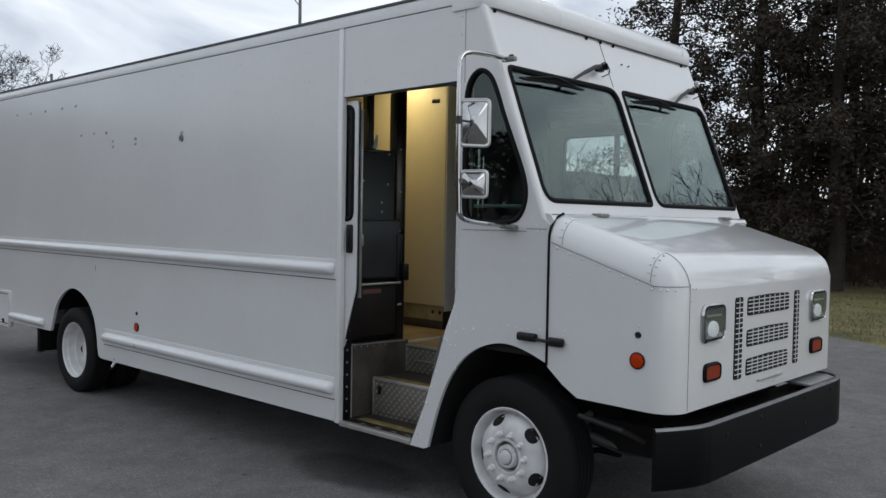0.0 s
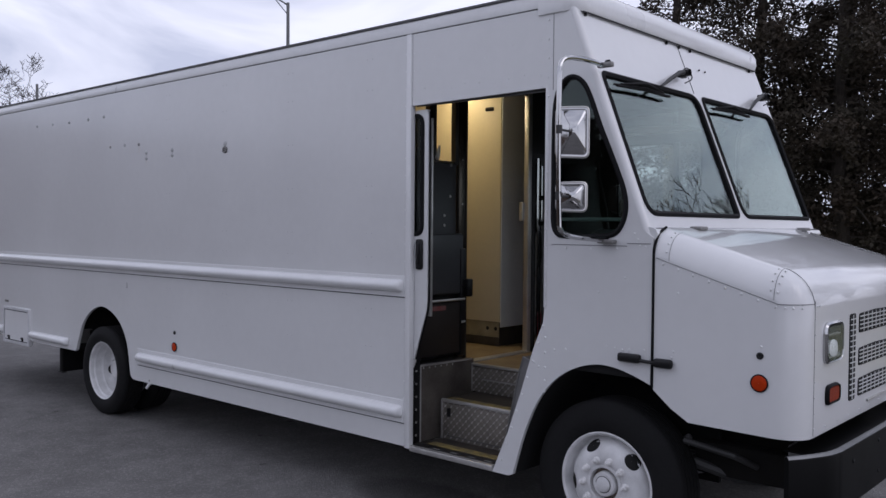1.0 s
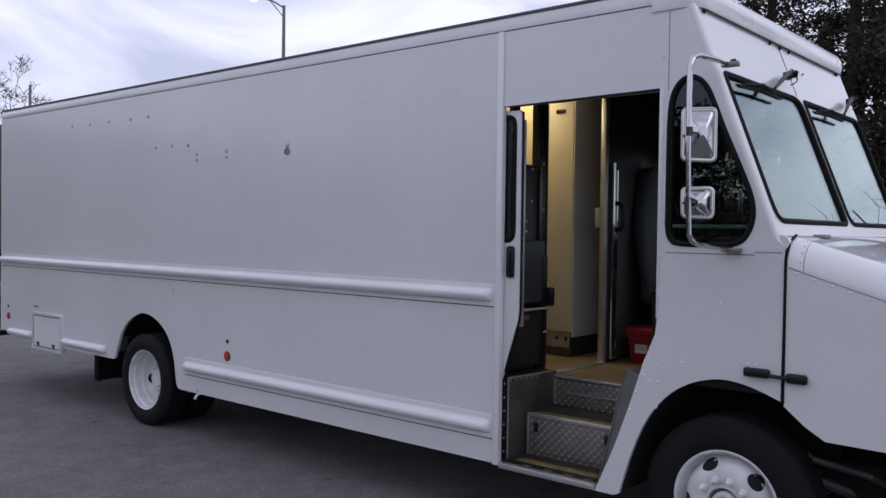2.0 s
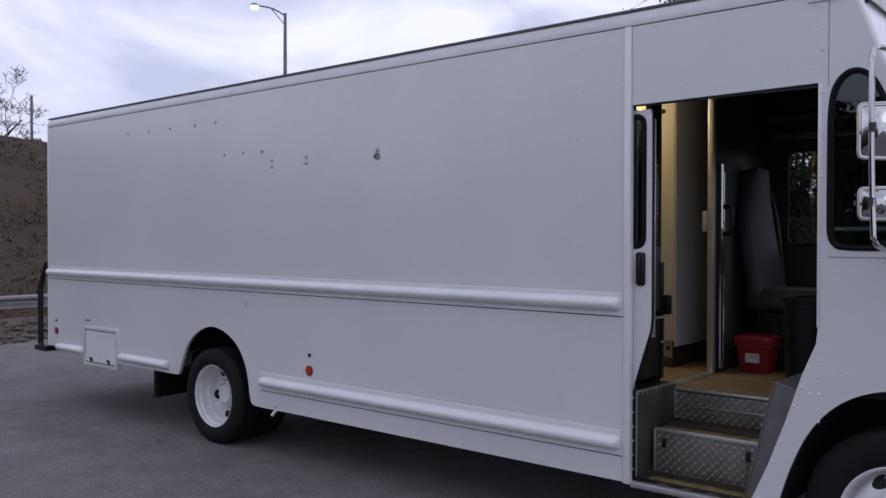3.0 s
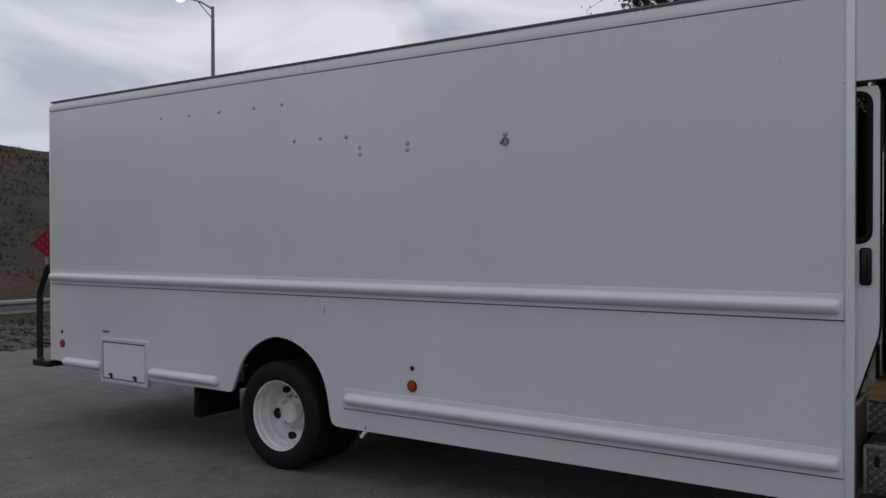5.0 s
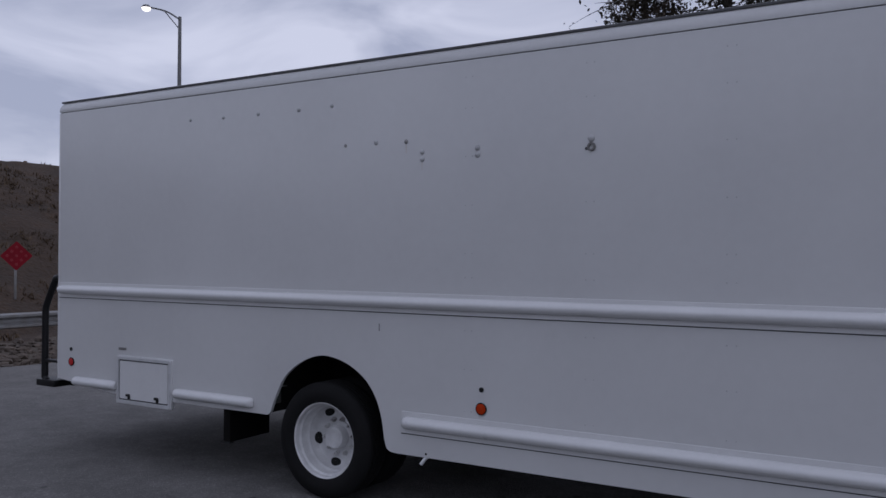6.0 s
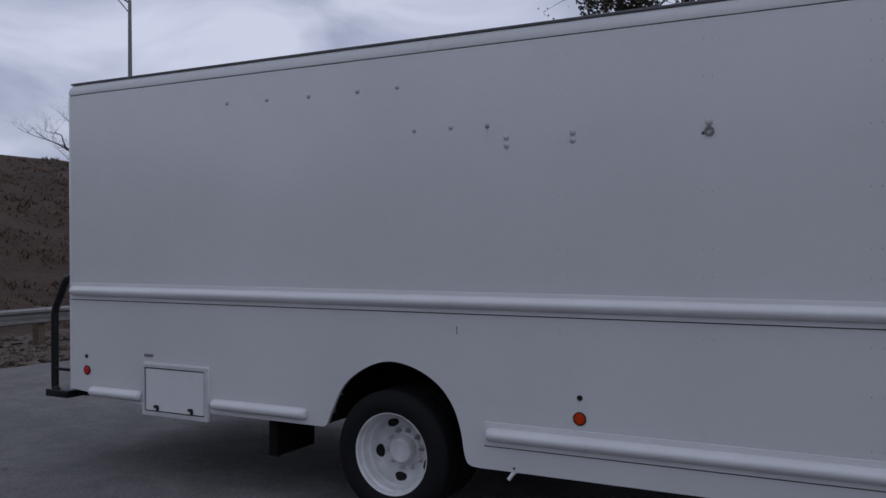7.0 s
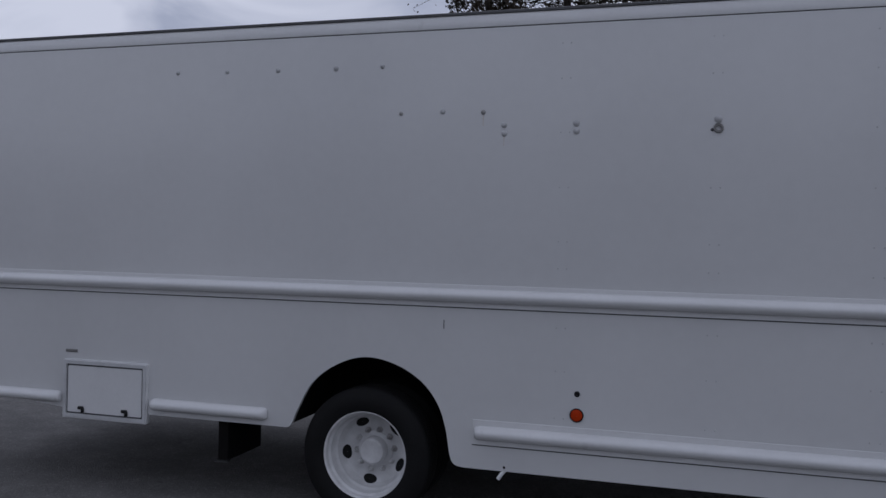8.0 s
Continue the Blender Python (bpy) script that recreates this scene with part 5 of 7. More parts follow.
# ---------------------------------------------------------------- mirror, sliding door, entry and interior
def mirror():
    b = part("mirror_arm", tube(bmesh.new(), spline([(1.355, -0.005, 2.560), (1.345, -0.13, 2.568), (1.328, -0.28, 2.562), (1.320, -0.338, 2.53), (1.319, -0.350, 2.45), (1.320, -0.352, 2.1), (1.328, -0.352, 1.80), (1.333, -0.345, 1.735), (1.345, -0.28, 1.705), (1.372, -0.13, 1.69), (1.385, -0.01, 1.688)], 5), 0.0125, 10), CHROME, van, "chrome tubular mirror arm with two mirror heads")
    part("bracket", boxed((1.325, -0.03, 2.548), (1.41, 0.0, 2.574), 0.006), ALU_DARK, b, "grey upper bracket")
    part("bracket", boxed((1.35, -0.05, 1.668), (1.44, 0.0, 1.688), 0.006), ALU_DARK, b, "grey lower bracket")
    part("knob", disc(bmesh.new(), (1.372, -0.016, 2.575), 0.010, 0.02, "x", 10, 0.006), BLACK, b)
    along, outward = Vector((0.77, 0.638, 0)), Vector((0.638, -0.77, 0))
    for z0, z1, w0, w1, dpt in ((2.090, 2.336, -0.078, 0.078, 0.068), (1.826, 1.968, -0.074, 0.072, 0.055)):
        # folded in: the bright faceted back looks outward, the glass looks at the body
        lp = rounded([(w0, z0 + 0.004), (w1, z0), (w1, z1), (w0, z1 - 0.004)], 0.024, 4)
        c = (0.0, (z0 + z1) / 2)
        mid = Vector((1.303, -0.208, 0))
        at = lambda u, v, d: mid + along * u + outward * d + Vector((0, 0, v))
        rows = []
        for k, d in ((0.97, -0.022), (1.0, -0.016), (1.0, 0.0), (0.97, 0.007), (0.90, 0.007), (0.87, 0.004), (0.80, 0.012), (0.30, dpt * 0.82), (0.12, dpt * 0.9), (0.01, dpt * 0.9)):
            rows.append([at(c[0] + (p.x - c[0]) * k, c[1] + (p.y - c[1]) * (1 - (1 - k) * 0.8 if k > 0.85 else k), d) for p in lp])
        h = part("mirror_head", loft(bmesh.new(), rows, close_u=True), CHROME, b, "chrome-backed mirror head", 22)
        part("glass", sheet(bmesh.new(), inset(lp, 0.006), [], lambda u, v, d: at(u, v, -0.024 + d), 0.005), CHROME, h)
        rim = bmesh.new()
        pts = [at(p.x, p.y, 0.002) for p in lp]
        tube(rim, pts + pts[:1], 0.0065, 6, False)
        part("rim", rim, ALU, h, "pale rim")
        zc = (z0 + z1) / 2
        part("clamp", tube(bmesh.new(), [(1.322, -0.351, zc - 0.02), (1.322, -0.351, zc + 0.02)], 0.0155, 10), STEEL_DIRTY, h, "grey clamp on the arm")
        part("stem", tube(bmesh.new(), [(1.320, -0.345, zc), (1.312, -0.235, zc)], 0.006, 8), STEEL_DIRTY, h)


def sliding_door():
    edge = [(-0.35, 0.42), (-0.35, 2.45), (0.112, 2.45), (0.122, 2.42), (0.122, 1.30), (0.116, 1.24), (0.018, 0.93), (-0.2, 0.42)]
    lp = rounded([(-0.30, 1.685), (0.092, 1.685), (0.092, 2.43), (-0.30, 2.43)], 0.07, 5)
    def at(u, v, d):
        return Vector((u, 0.032 + d, v))
    door = part("sliding_door", sheet(bmesh.new(), edge, [lp], at, 0.025), WHITE, van, "white sliding door standing open behind the body side")
    part("gasket", band(bmesh.new(), lp, at, 0.03, -0.010, 0.03), RUBBER, door, "black rubber window gasket")
    g = part("pane", sheet(bmesh.new(), inset(lp, 0.015), [], lambda u, v, d: at(u, v, 0.006 + d), 0.004), DOOR_PANE, door, "dark glass pane")
    g.visible_shadow = False
    hd = part("handle", boxed((0.035, 0.018, 1.485), (0.088, 0.036, 1.668), 0.016, 3), BLACK, door, "black recessed pull handle")
    part("grip", boxed((0.042, 0.010, 1.51), (0.068, 0.022, 1.645), 0.008), BLACK, hd)
    part("edge_seal", tube(bmesh.new(), [(0.126, 0.045, 2.44), (0.126, 0.045, 1.30), (0.12, 0.045, 1.24), (0.022, 0.045, 0.93)], 0.006, 6), RUBBER, door)
    part("latch_rail", boxed((0.10, 0.06, 1.20), (0.13, 0.075, 2.4), 0.004), ALU, door)


def entry_steps():
    x0, x1 = 0.022, 0.70
    st = part("stepwell", boxed((x0 - 0.02, 0.03, 0.375), (x1 + 0.02, 0.30, 0.398), 0.003), TREAD_DARK, van, "aluminium entry steps with worn yellow nosing strips")
    part("sill", boxed((0.018, -0.006, 0.372), (0.66, 0.034, 0.404), 0.004), ALU, st, "bright sill edge")
    part("tread", boxed((x0, 0.036, 0.398), (x1, 0.11, 0.403), 0.001), BLACK, st, "black slotted edge plate")
    part("nosing", boxed((x0 + 0.04, 0.115, 0.398), (x1, 0.185, 0.404), 0.001), TREAD_YELLOW, st, "worn yellow strip")
    part("riser", boxed((x0, 0.292, 0.40), (x1, 0.306, 0.640), 0.002), PLATE, st, "diamond tread plate riser")
    bm = bmesh.new()
    tube(bm, [(x0 + 0.055, 0.286, 0.448), (x0 + 0.055, 0.286, 0.425), (x1 - 0.14, 0.286, 0.425), (x1 - 0.14, 0.286, 0.60), (x1 - 0.14, 0.286, 0.61)], 0.0025, 5)
    part("hatch_joint", bm, SEALANT, st)
    for x in (x0 + 0.06, x1 - 0.135):
        part("step_latch", boxed((x - 0.012, 0.278, 0.545), (x + 0.012, 0.292, 0.60), 0.004), BLACK, st, "small black toggle latch")
    part("tread", boxed((x0, 0.292, 0.640), (x1 + 0.02, 0.64, 0.652), 0.003), TREAD_DARK, st, "gritty dark step tread")
    part("nosing", boxed((x0 + 0.03, 0.305, 0.651), (x1, 0.37, 0.656), 0.001), TREAD_YELLOW, st, "worn yellow strip")
    part("nosing_edge", boxed((x0, 0.284, 0.634), (x1, 0.30, 0.657), 0.003), ALU, st)
    part("riser", boxed((-0.014, 0.628, 0.652), (x1 + 0.1, 0.642, 0.815), 0.002), PLATE, st, "diamond tread plate riser")
    part("ledge", boxed((x0 + 0.06, 0.618, 0.735), (x1, 0.63, 0.742), 0.001), ALU, st)
    part("nosing_edge", boxed((-0.02, 0.618, 0.822), (x1 - 0.02, 0.65, 0.840), 0.004), ALU, st, "bright floor edge")
    wall = [(0.12, 0.40), (0.64, 0.40), (0.64, 0.868), (0.36, 0.872), (0.12, 0.878)]
    part("side_wall", sheet(bmesh.new(), wall, [], lambda u, v, d: Vector((-0.012 - d, u, v)), 0.012), STEP_WALL, st, "dull riveted aluminium side wall")
    bm = bmesh.new()
    for y in np.arange(0.15, 0.46, 0.055):
        rivet(bm, (-0.012, y, 0.860 - 0.02 * (y - 0.15)), 0.0055, -0.003, "x")
    for z in np.arange(0.45, 0.87, 0.08):
        rivet(bm, (-0.006, 0.078, z), 0.0065, -0.004, "x")
    tagged(part("rivets", bm, ALU, st), kind="stuff")
    part("wall_edge", tube(bmesh.new(), [(-0.010, 0.12, 0.40), (-0.010, 0.12, 0.872), (-0.010, 0.126, 0.878), (-0.010, 0.36, 0.872), (-0.010, 0.62, 0.868)], 0.007, 6), ALU, st)
    part("door_track", boxed((-0.030, 0.028, 0.40), (-0.006, 0.114, 0.97), 0.003), BLACK, st, "black riveted door track plate")
    part("end_edge", boxed((x0 - 0.006, 0.284, 0.40), (x0 + 0.006, 0.300, 0.650), 0.002), ALU, st, "bright bent step edge")
    part("end_cheek", boxed((x0 - 0.004, 0.298, 0.40), (x0 + 0.002, 0.63, 0.640), 0.001), STEP_WALL, st)
    part("end_edge", boxed((-0.018, 0.620, 0.652), (-0.008, 0.632, 0.835), 0.002), ALU, st)
    for x in (0.16, 0.30, 0.44, 0.56):
        part("slot", boxed((x, 0.050, 0.402), (x + 0.05, 0.066, 0.4045), 0.0008), ALU_DARK, st)
    # sheet-metal housing beside the steps, with a leaning edge
    hous = [(0.60, 0.40), (0.676, 0.713), (0.716, 0.899), (0.752, 1.012), (0.90, 0.965), (0.80, 0.70), (0.72, 0.40)]
    part("side_housing", sheet(bmesh.new(), hous, [], lambda u, v, d: Vector((u, 0.16 + d, v)), 0.46), STEP_GREY, st, "grey sheet-metal housing beside the steps")
    part("housing_edge", tube(bmesh.new(), [(0.602, 0.159, 0.41), (0.676, 0.159, 0.713), (0.716, 0.159, 0.899), (0.752, 0.159, 1.012), (0.84, 0.159, 0.984)], 0.005, 6), ALU_DARK, st)
    # cab and cargo floors
    part("cab_floor", boxed((BULK_X, 0.645, 0.80), (1.50, W - 0.03, FLOOR_Z), 0.0), PLYWOOD, van, "worn tan cab floor")
    part("threshold", boxed((BULK_X - 0.04, 0.66, FLOOR_Z), (BULK_X + 0.03, 1.34, FLOOR_Z + 0.012), 0.004), ALU, van)
    part("cargo_floor", sheet(bmesh.new(), NOTCHED, [], lambda u, v, d: Vector((u, v, FLOOR_Z + 0.004 - d)), 0.03), PLYWOOD, van)
    part("stepwell_ledge", boxed((NEAR_X - 0.01, 0.03, 0.80), (-0.026, 0.655, 0.864), 0.006), POST_DARK, van, "dark scuffed metal ledge beside the steps")
    part("stepwell_back", boxed((-0.10, 0.03, 0.375), (-0.08, 0.66, 0.83)), BLACK, van)


BOX_BROWN = shader("dark_brown_panel", (0.022, 0.017, 0.015), rough=0.5, vary=0.4, scale=6, fine=0.15)
RED_LABEL = shader("worn_red_label", (0.20, 0.02, 0.02), rough=0.6, vary=0.8, scale=14, fine=0.2, tint=(0.16, 0.13, 0.12))
POST_METAL = shader("dark_polished_post", (0.10, 0.085, 0.07), rough=0.25, metal=0.8, vary=0.4, scale=5)


def bulkhead():
    b = part("bulkhead", boxed((BULK_X - 0.025, 1.37, FLOOR_Z), (BULK_X, W - 0.03, 2.98), 0.002), BLACK_PANEL, van, "dark bulkhead between cab and cargo room")
    part("lower_panel", boxed((NEAR_X - 0.02, 0.035, 0.86), (NEAR_X, 0.655, 2.172), 0.003), GREY_PANEL, b, "dark grey bulkhead panel")
    part("header", boxed((BULK_X - 0.025, 0.03, 2.70), (BULK_X, 1.37, 2.98), 0.002), BLACK_PANEL, b)
    for y0, y1, m, z0, x in ((0.375, 0.402, POST_METAL, 2.165, NEAR_X), (0.408, 0.455, BLACK_PANEL, 2.165, NEAR_X - 0.012), (0.632, 0.665, BLACK_PANEL, 2.165, NEAR_X), (0.665, 0.742, POST_METAL, 0.84, NEAR_X + 0.005), (1.318, 1.362, ALU, 0.84, BULK_X), (0.03, 0.20, BLACK_PANEL, 2.165, NEAR_X)):
        part("post", boxed((x - 0.03, y0, z0), (x + 0.012, y1, 2.90 if z0 > 2 else 2.72), 0.004), m, b, "upright metal door post")
    part("post_lip", boxed((NEAR_X - 0.01, 0.738, 0.84), (NEAR_X + 0.024, 0.746, 2.72), 0.002), BLACK_PANEL, b)
    part("panel_cap", boxed((NEAR_X - 0.022, 0.20, 2.166), (NEAR_X + 0.006, 0.70, 2.186), 0.003), POST_METAL, b)
    part("bent_clip", tube(bmesh.new(), [(NEAR_X, 0.452, 2.19), (NEAR_X - 0.005, 0.47, 2.225), (NEAR_X - 0.02, 0.505, 2.29)], [0.020, 0.018, 0.006], 6), PAPER, b, "torn pale tape end")
    bm = bmesh.new()
    for y, z in ((0.592, 1.95), (0.535, 1.82), (0.535, 1.755), (0.36, 1.965), (0.60, 2.16)):
        rivet(bm, (NEAR_X, y, z), 0.009, -0.005, "x")
    for z in (0.95, 1.11, 1.33, 1.47, 1.62, 1.9, 2.2):
        rivet(bm, (NEAR_X + 0.017, 0.70, z), 0.006, -0.003, "x")
    tagged(part("rivets", bm, ALU, b), kind="stuff")
    part("kick_panel", boxed((BULK_X, 1.385, 0.86), (BULK_X + 0.008, 1.86, 2.29), 0.003), LINING, b, "dull grey lower panel")
    part("grab_tube", tube(bmesh.new(), [(BULK_X + 0.03, 1.402, 0.86), (BULK_X + 0.03, 1.402, 2.25)], 0.017, 10), CHROME, b, "bright grab tube")
    part("grab_tube", tube(bmesh.new(), [(BULK_X + 0.02, 1.468, 0.86), (BULK_X + 0.02, 1.468, 2.2)], 0.011, 8), CHROME, b)
    part("door_handle", tube(bmesh.new(), spline([(BULK_X + 0.03, 1.435, 1.775), (BULK_X + 0.085, 1.43, 1.79), (BULK_X + 0.095, 1.43, 1.87), (BULK_X + 0.085, 1.43, 1.95), (BULK_X + 0.03, 1.435, 1.965)], 4), 0.017, 8), BLACK, b, "black door pull")
    part("lock", boxed((BULK_X - 0.06, 1.30, 1.79), (BULK_X - 0.028, 1.335, 1.93), 0.006), ALU, b, "metal lock box")
    # folded jump seat against the near bulkhead panel
    x = NEAR_X
    s = part("jump_seat", boxed((x + 0.004, 0.20, 1.295), (x + 0.075, 0.655, 1.70), 0.018, 3), GREY_PANEL, b, "folded dark grey jump seat")
    part("seat_frame", boxed((x + 0.004, 0.16, 0.90), (x + 0.05, 0.22, 1.70), 0.008), BLACK, s)
    part("seat_frame", boxed((x + 0.03, 0.615, 0.88), (x + 0.085, 0.668, 1.60), 0.008), BLACK, s)
    part("lower_box", boxed((x + 0.004, 0.10, 0.90), (x + 0.075, 0.62, 1.255), 0.006), BOX_BROWN, s, "dark brown panel below the seat")
    part("seat_bar", tube(bmesh.new(), [(x + 0.10, 0.18, 1.262), (x + 0.10, 0.63, 1.262)], 0.009, 8), ALU, s, "bright bar")
    part("bolt", tube(bmesh.new(), [(x + 0.085, 0.62, 1.105), (x + 0.085, 0.655, 1.108)], 0.008, 6), ALU, s)
    part("belt_latch", boxed((x + 0.06, 0.640, 1.275), (x + 0.125, 0.695, 1.395), 0.010), BLACK, s, "black belt latch")
    part("label", boxed((x + 0.076, 0.30, 1.195), (x + 0.079, 0.47, 1.225)), RED_LABEL, s, "worn red and white label")
    part("tab", boxed((x + 0.076, 0.28, 1.52), (x + 0.082, 0.30, 1.60), 0.002), ALU, s)


def cargo_room():
    cx, cy = -0.385, 1.395
    cab = part("cargo_cabinet", boxed((-1.6, cy, 1.02), (cx, 2.06, 2.90), 0.006), CREAM, van, "tall cream cabinet in the cargo room")
    part("plinth", boxed((-1.58, cy + 0.02, FLOOR_Z + 0.004), (cx - 0.02, 2.04, 1.02), 0.003), CREAM_DIRTY, cab, "scuffed tan plinth")
    part("plinth_rail", boxed((-1.58, cy + 0.004, FLOOR_Z + 0.004), (cx - 0.004, cy + 0.02, 0.90), 0.003), TREAD_DARK, cab, "dark kick strip")
    part("plinth_end", boxed((cx - 0.02, cy + 0.02, FLOOR_Z + 0.004), (cx - 0.012, 2.04, 1.01), 0.002), TREAD_DARK, cab)
    part("end_panel", boxed((cx, cy + 0.008, 0.98), (cx + 0.008, 2.06, 2.90), 0.002), LINING_PALE, cab, "pale grey end panel")
    part("vent_slot", boxed((-0.535, cy - 0.006, 2.632), (-0.455, cy + 0.001, 2.662), 0.008), BLACK, cab, "small dark vent")
    for k in range(4):
        part("vent_rib", boxed((-0.527 + 0.018 * k, cy - 0.010, 2.636), (-0.520 + 0.018 * k, cy - 0.005, 2.660), 0.002), POST_METAL, cab)
    # dark discs on the solid plinth stand in for two shaded holes
    for x in (cx - 0.13, cx - 0.05):
        part("hole", disc(bmesh.new(), (x, cy + 0.018, 0.965), 0.015, 0.004, "y", 10, 0.001), DARK, cab)
    part("wall_lining", boxed((REAR + 0.05, 0.03, 1.06), (-0.12, 0.04, 2.95)), CREAM, van)
    part("wall_lining", boxed((REAR + 0.05, W - 0.04, FLOOR_Z), (-0.12, W - 0.03, 2.95)), CREAM, van)
    part("ceiling_lining", boxed((REAR + 0.05, 0.04, 2.95), (-0.12, W - 0.04, 2.96)), CREAM, van)
    lamp = part("cargo_light", boxed((-1.36, 1.02, 2.915), (-0.13, 1.14, 2.948), 0.006), WHITE_TRIM, van, "lit warm ceiling light strip")
    part("diffuser", boxed((-1.34, 1.03, 2.90), (-0.15, 1.13, 2.916), 0.006), TUBE_LIGHT, lamp, "glowing warm diffuser")
    d = bpy.data.lights.new("cargo_lamp", "AREA")
    d.shape, d.size, d.size_y, d.energy, d.color = "RECTANGLE", 1.2, 0.1, CARGO_LIGHT, (1.0, 0.80, 0.42)
    new("cargo_lamp", d).matrix_world = look((-0.745, 1.08, 2.89), (-0.745, 1.08, 0), 90)


CARGO_LIGHT = 10.5
CREAM_DIRTY = shader("scuffed_cream", (0.36, 0.31, 0.20), rough=0.55, vary=0.5, scale=7, fine=0.15, tint=(0.20, 0.165, 0.10))
LINING_PALE = shader("pale_grey_panel", (0.74, 0.76, 0.76), rough=0.5, vary=0.1, scale=3, fine=0.03)


def cab_interior():
    # driver seat with a tall back
    s = part("driver_seat", boxed((0.02, 1.66, 1.24), (0.56, 2.16, 1.40), 0.05, 4), SEAT_CLOTH, van, "dark grey high-backed driver seat")
    bm = bmesh.new()
    prof = [(0.04, 1.34, 0.25), (0.0, 1.55, 0.255), (-0.045, 1.8, 0.24), (-0.06, 1.98, 0.20), (-0.062, 2.10, 0.165), (-0.06, 2.20, 0.15), (-0.055, 2.235, 0.12)]
    rows = []
    for x, z, w in prof:
        rows.append([(x + dx, 1.91 + w * k, z + dz) for dx, k, dz in ((0, -0.92, 0), (0.02, -1, 0), (0.085, -1, 0.005), (0.11, -0.85, 0.01), (0.095, 0, 0.01), (0.11, 0.85, 0.01), (0.085, 1, 0.005), (0.02, 1, 0), (0, 0.92, 0))])
    part("backrest", loft(bm, rows, close_u=True, caps=True), SEAT_CLOTH, s, "tall grey backrest", 60)
    part("pedestal", boxed((0.08, 1.72, FLOOR_Z), (0.48, 2.1, 1.24), 0.02), BLACK, s)
    part("seat_belt", tube(bmesh.new(), [(-0.05, 2.19, 2.3), (0.05, 2.2, 1.9), (0.12, 2.18, 1.4)], 0.014, 6), BLACK, s)
    # dashboard, engine cover, steering wheel
    part("engine_cover", boxed((0.78, 0.9, FLOOR_Z), (1.5, 1.55, 1.45), 0.08, 4), BLACK, van, "black engine cover")
    d = part("dashboard", boxed((1.22, 0.06, 1.45), (1.50, W - 0.06, 1.74), 0.05, 4), LINING, van, "dark grey dashboard")
    part("shelf_edge", boxed((1.02, 0.12, 1.782), (1.42, 0.5, 1.800), 0.003), GREEN_STRIP, d, "pale trim strip")
    w = part("steering_wheel", lathe(bmesh.new(), [(0.225 + 0.016 * math.cos(a), 0.016 * math.sin(a)) for a in np.linspace(0, 2 * math.pi, 9)], (0, 0, 0), 32, "z"), BLACK, van, "black steering wheel")
    sp = bmesh.new()
    for k in range(3):
        a = 2 * math.pi * k / 3 + 0.5
        tube(sp, [(0, 0, -0.02), (0.22 * math.cos(a), 0.22 * math.sin(a), 0)], 0.014, 6)
    tube(sp, [(0, 0, -0.02), (0, 0, -0.45)], 0.03, 8)
    part("spokes", sp, BLACK, w)
    w.matrix_basis = Matrix.Translation((0.92, 1.82, 1.72)) @ Matrix.Rotation(radians(40), 4, "Y")
    part("cab_headliner", boxed((BULK_X, 0.04, 2.90), (1.10, W - 0.04, 2.915)), BLACK_PANEL, van)
    part("header_lining", boxed((0.03, 0.025, 2.47), (1.0, 0.035, 2.90)), BLACK_PANEL, van)
    fl = rounded([(0.072, 1.692), (0.798, 1.692), (0.798, 2.408), (0.072, 2.408)], 0.08)
    wl = [(BULK_X, FLOOR_Z), (1.56, FLOOR_Z), (1.55, 1.80), (1.12, 2.9), (BULK_X, 2.9)]
    hole = [tuple(p) for p in inset(SIDE_WIN, 0.012)]
    part("side_lining", sheet(bmesh.new(), wl, [fl, hole], lambda u, v, d: Vector((u, W - 0.04 + d, v)), 0.012), BLACK_PANEL, van)
    near = [(1.025, 1.10), (1.56, 1.10), (1.55, 1.80), (1.12, 2.9), (1.025, 2.9)]
    hole = [tuple(p) for p in inset(SIDE_WIN, 0.014) if p[0] > 0]
    part("side_lining", sheet(bmesh.new(), near, [hole], lambda u, v, d: Vector((u, 0.026 + d, v)), 0.010), BLACK_PANEL, van)
    part("window_rail", boxed((-0.02, W - 0.10, 2.48), (1.0, W - 0.04, 2.53), 0.006), ALU_DARK, van, "dull metal rail over the driver window")
    part("upper_rail", boxed((-0.02, W - 0.14, 2.62), (1.0, W - 0.04, 2.66), 0.006), LINING, van)
    part("sun_visor", boxed((1.02, 1.4, 2.42), (1.06, 2.1, 2.62), 0.01), BLACK_PANEL, van)


mirror()
sliding_door()
entry_steps()
bulkhead()
cargo_room()
cab_interior()


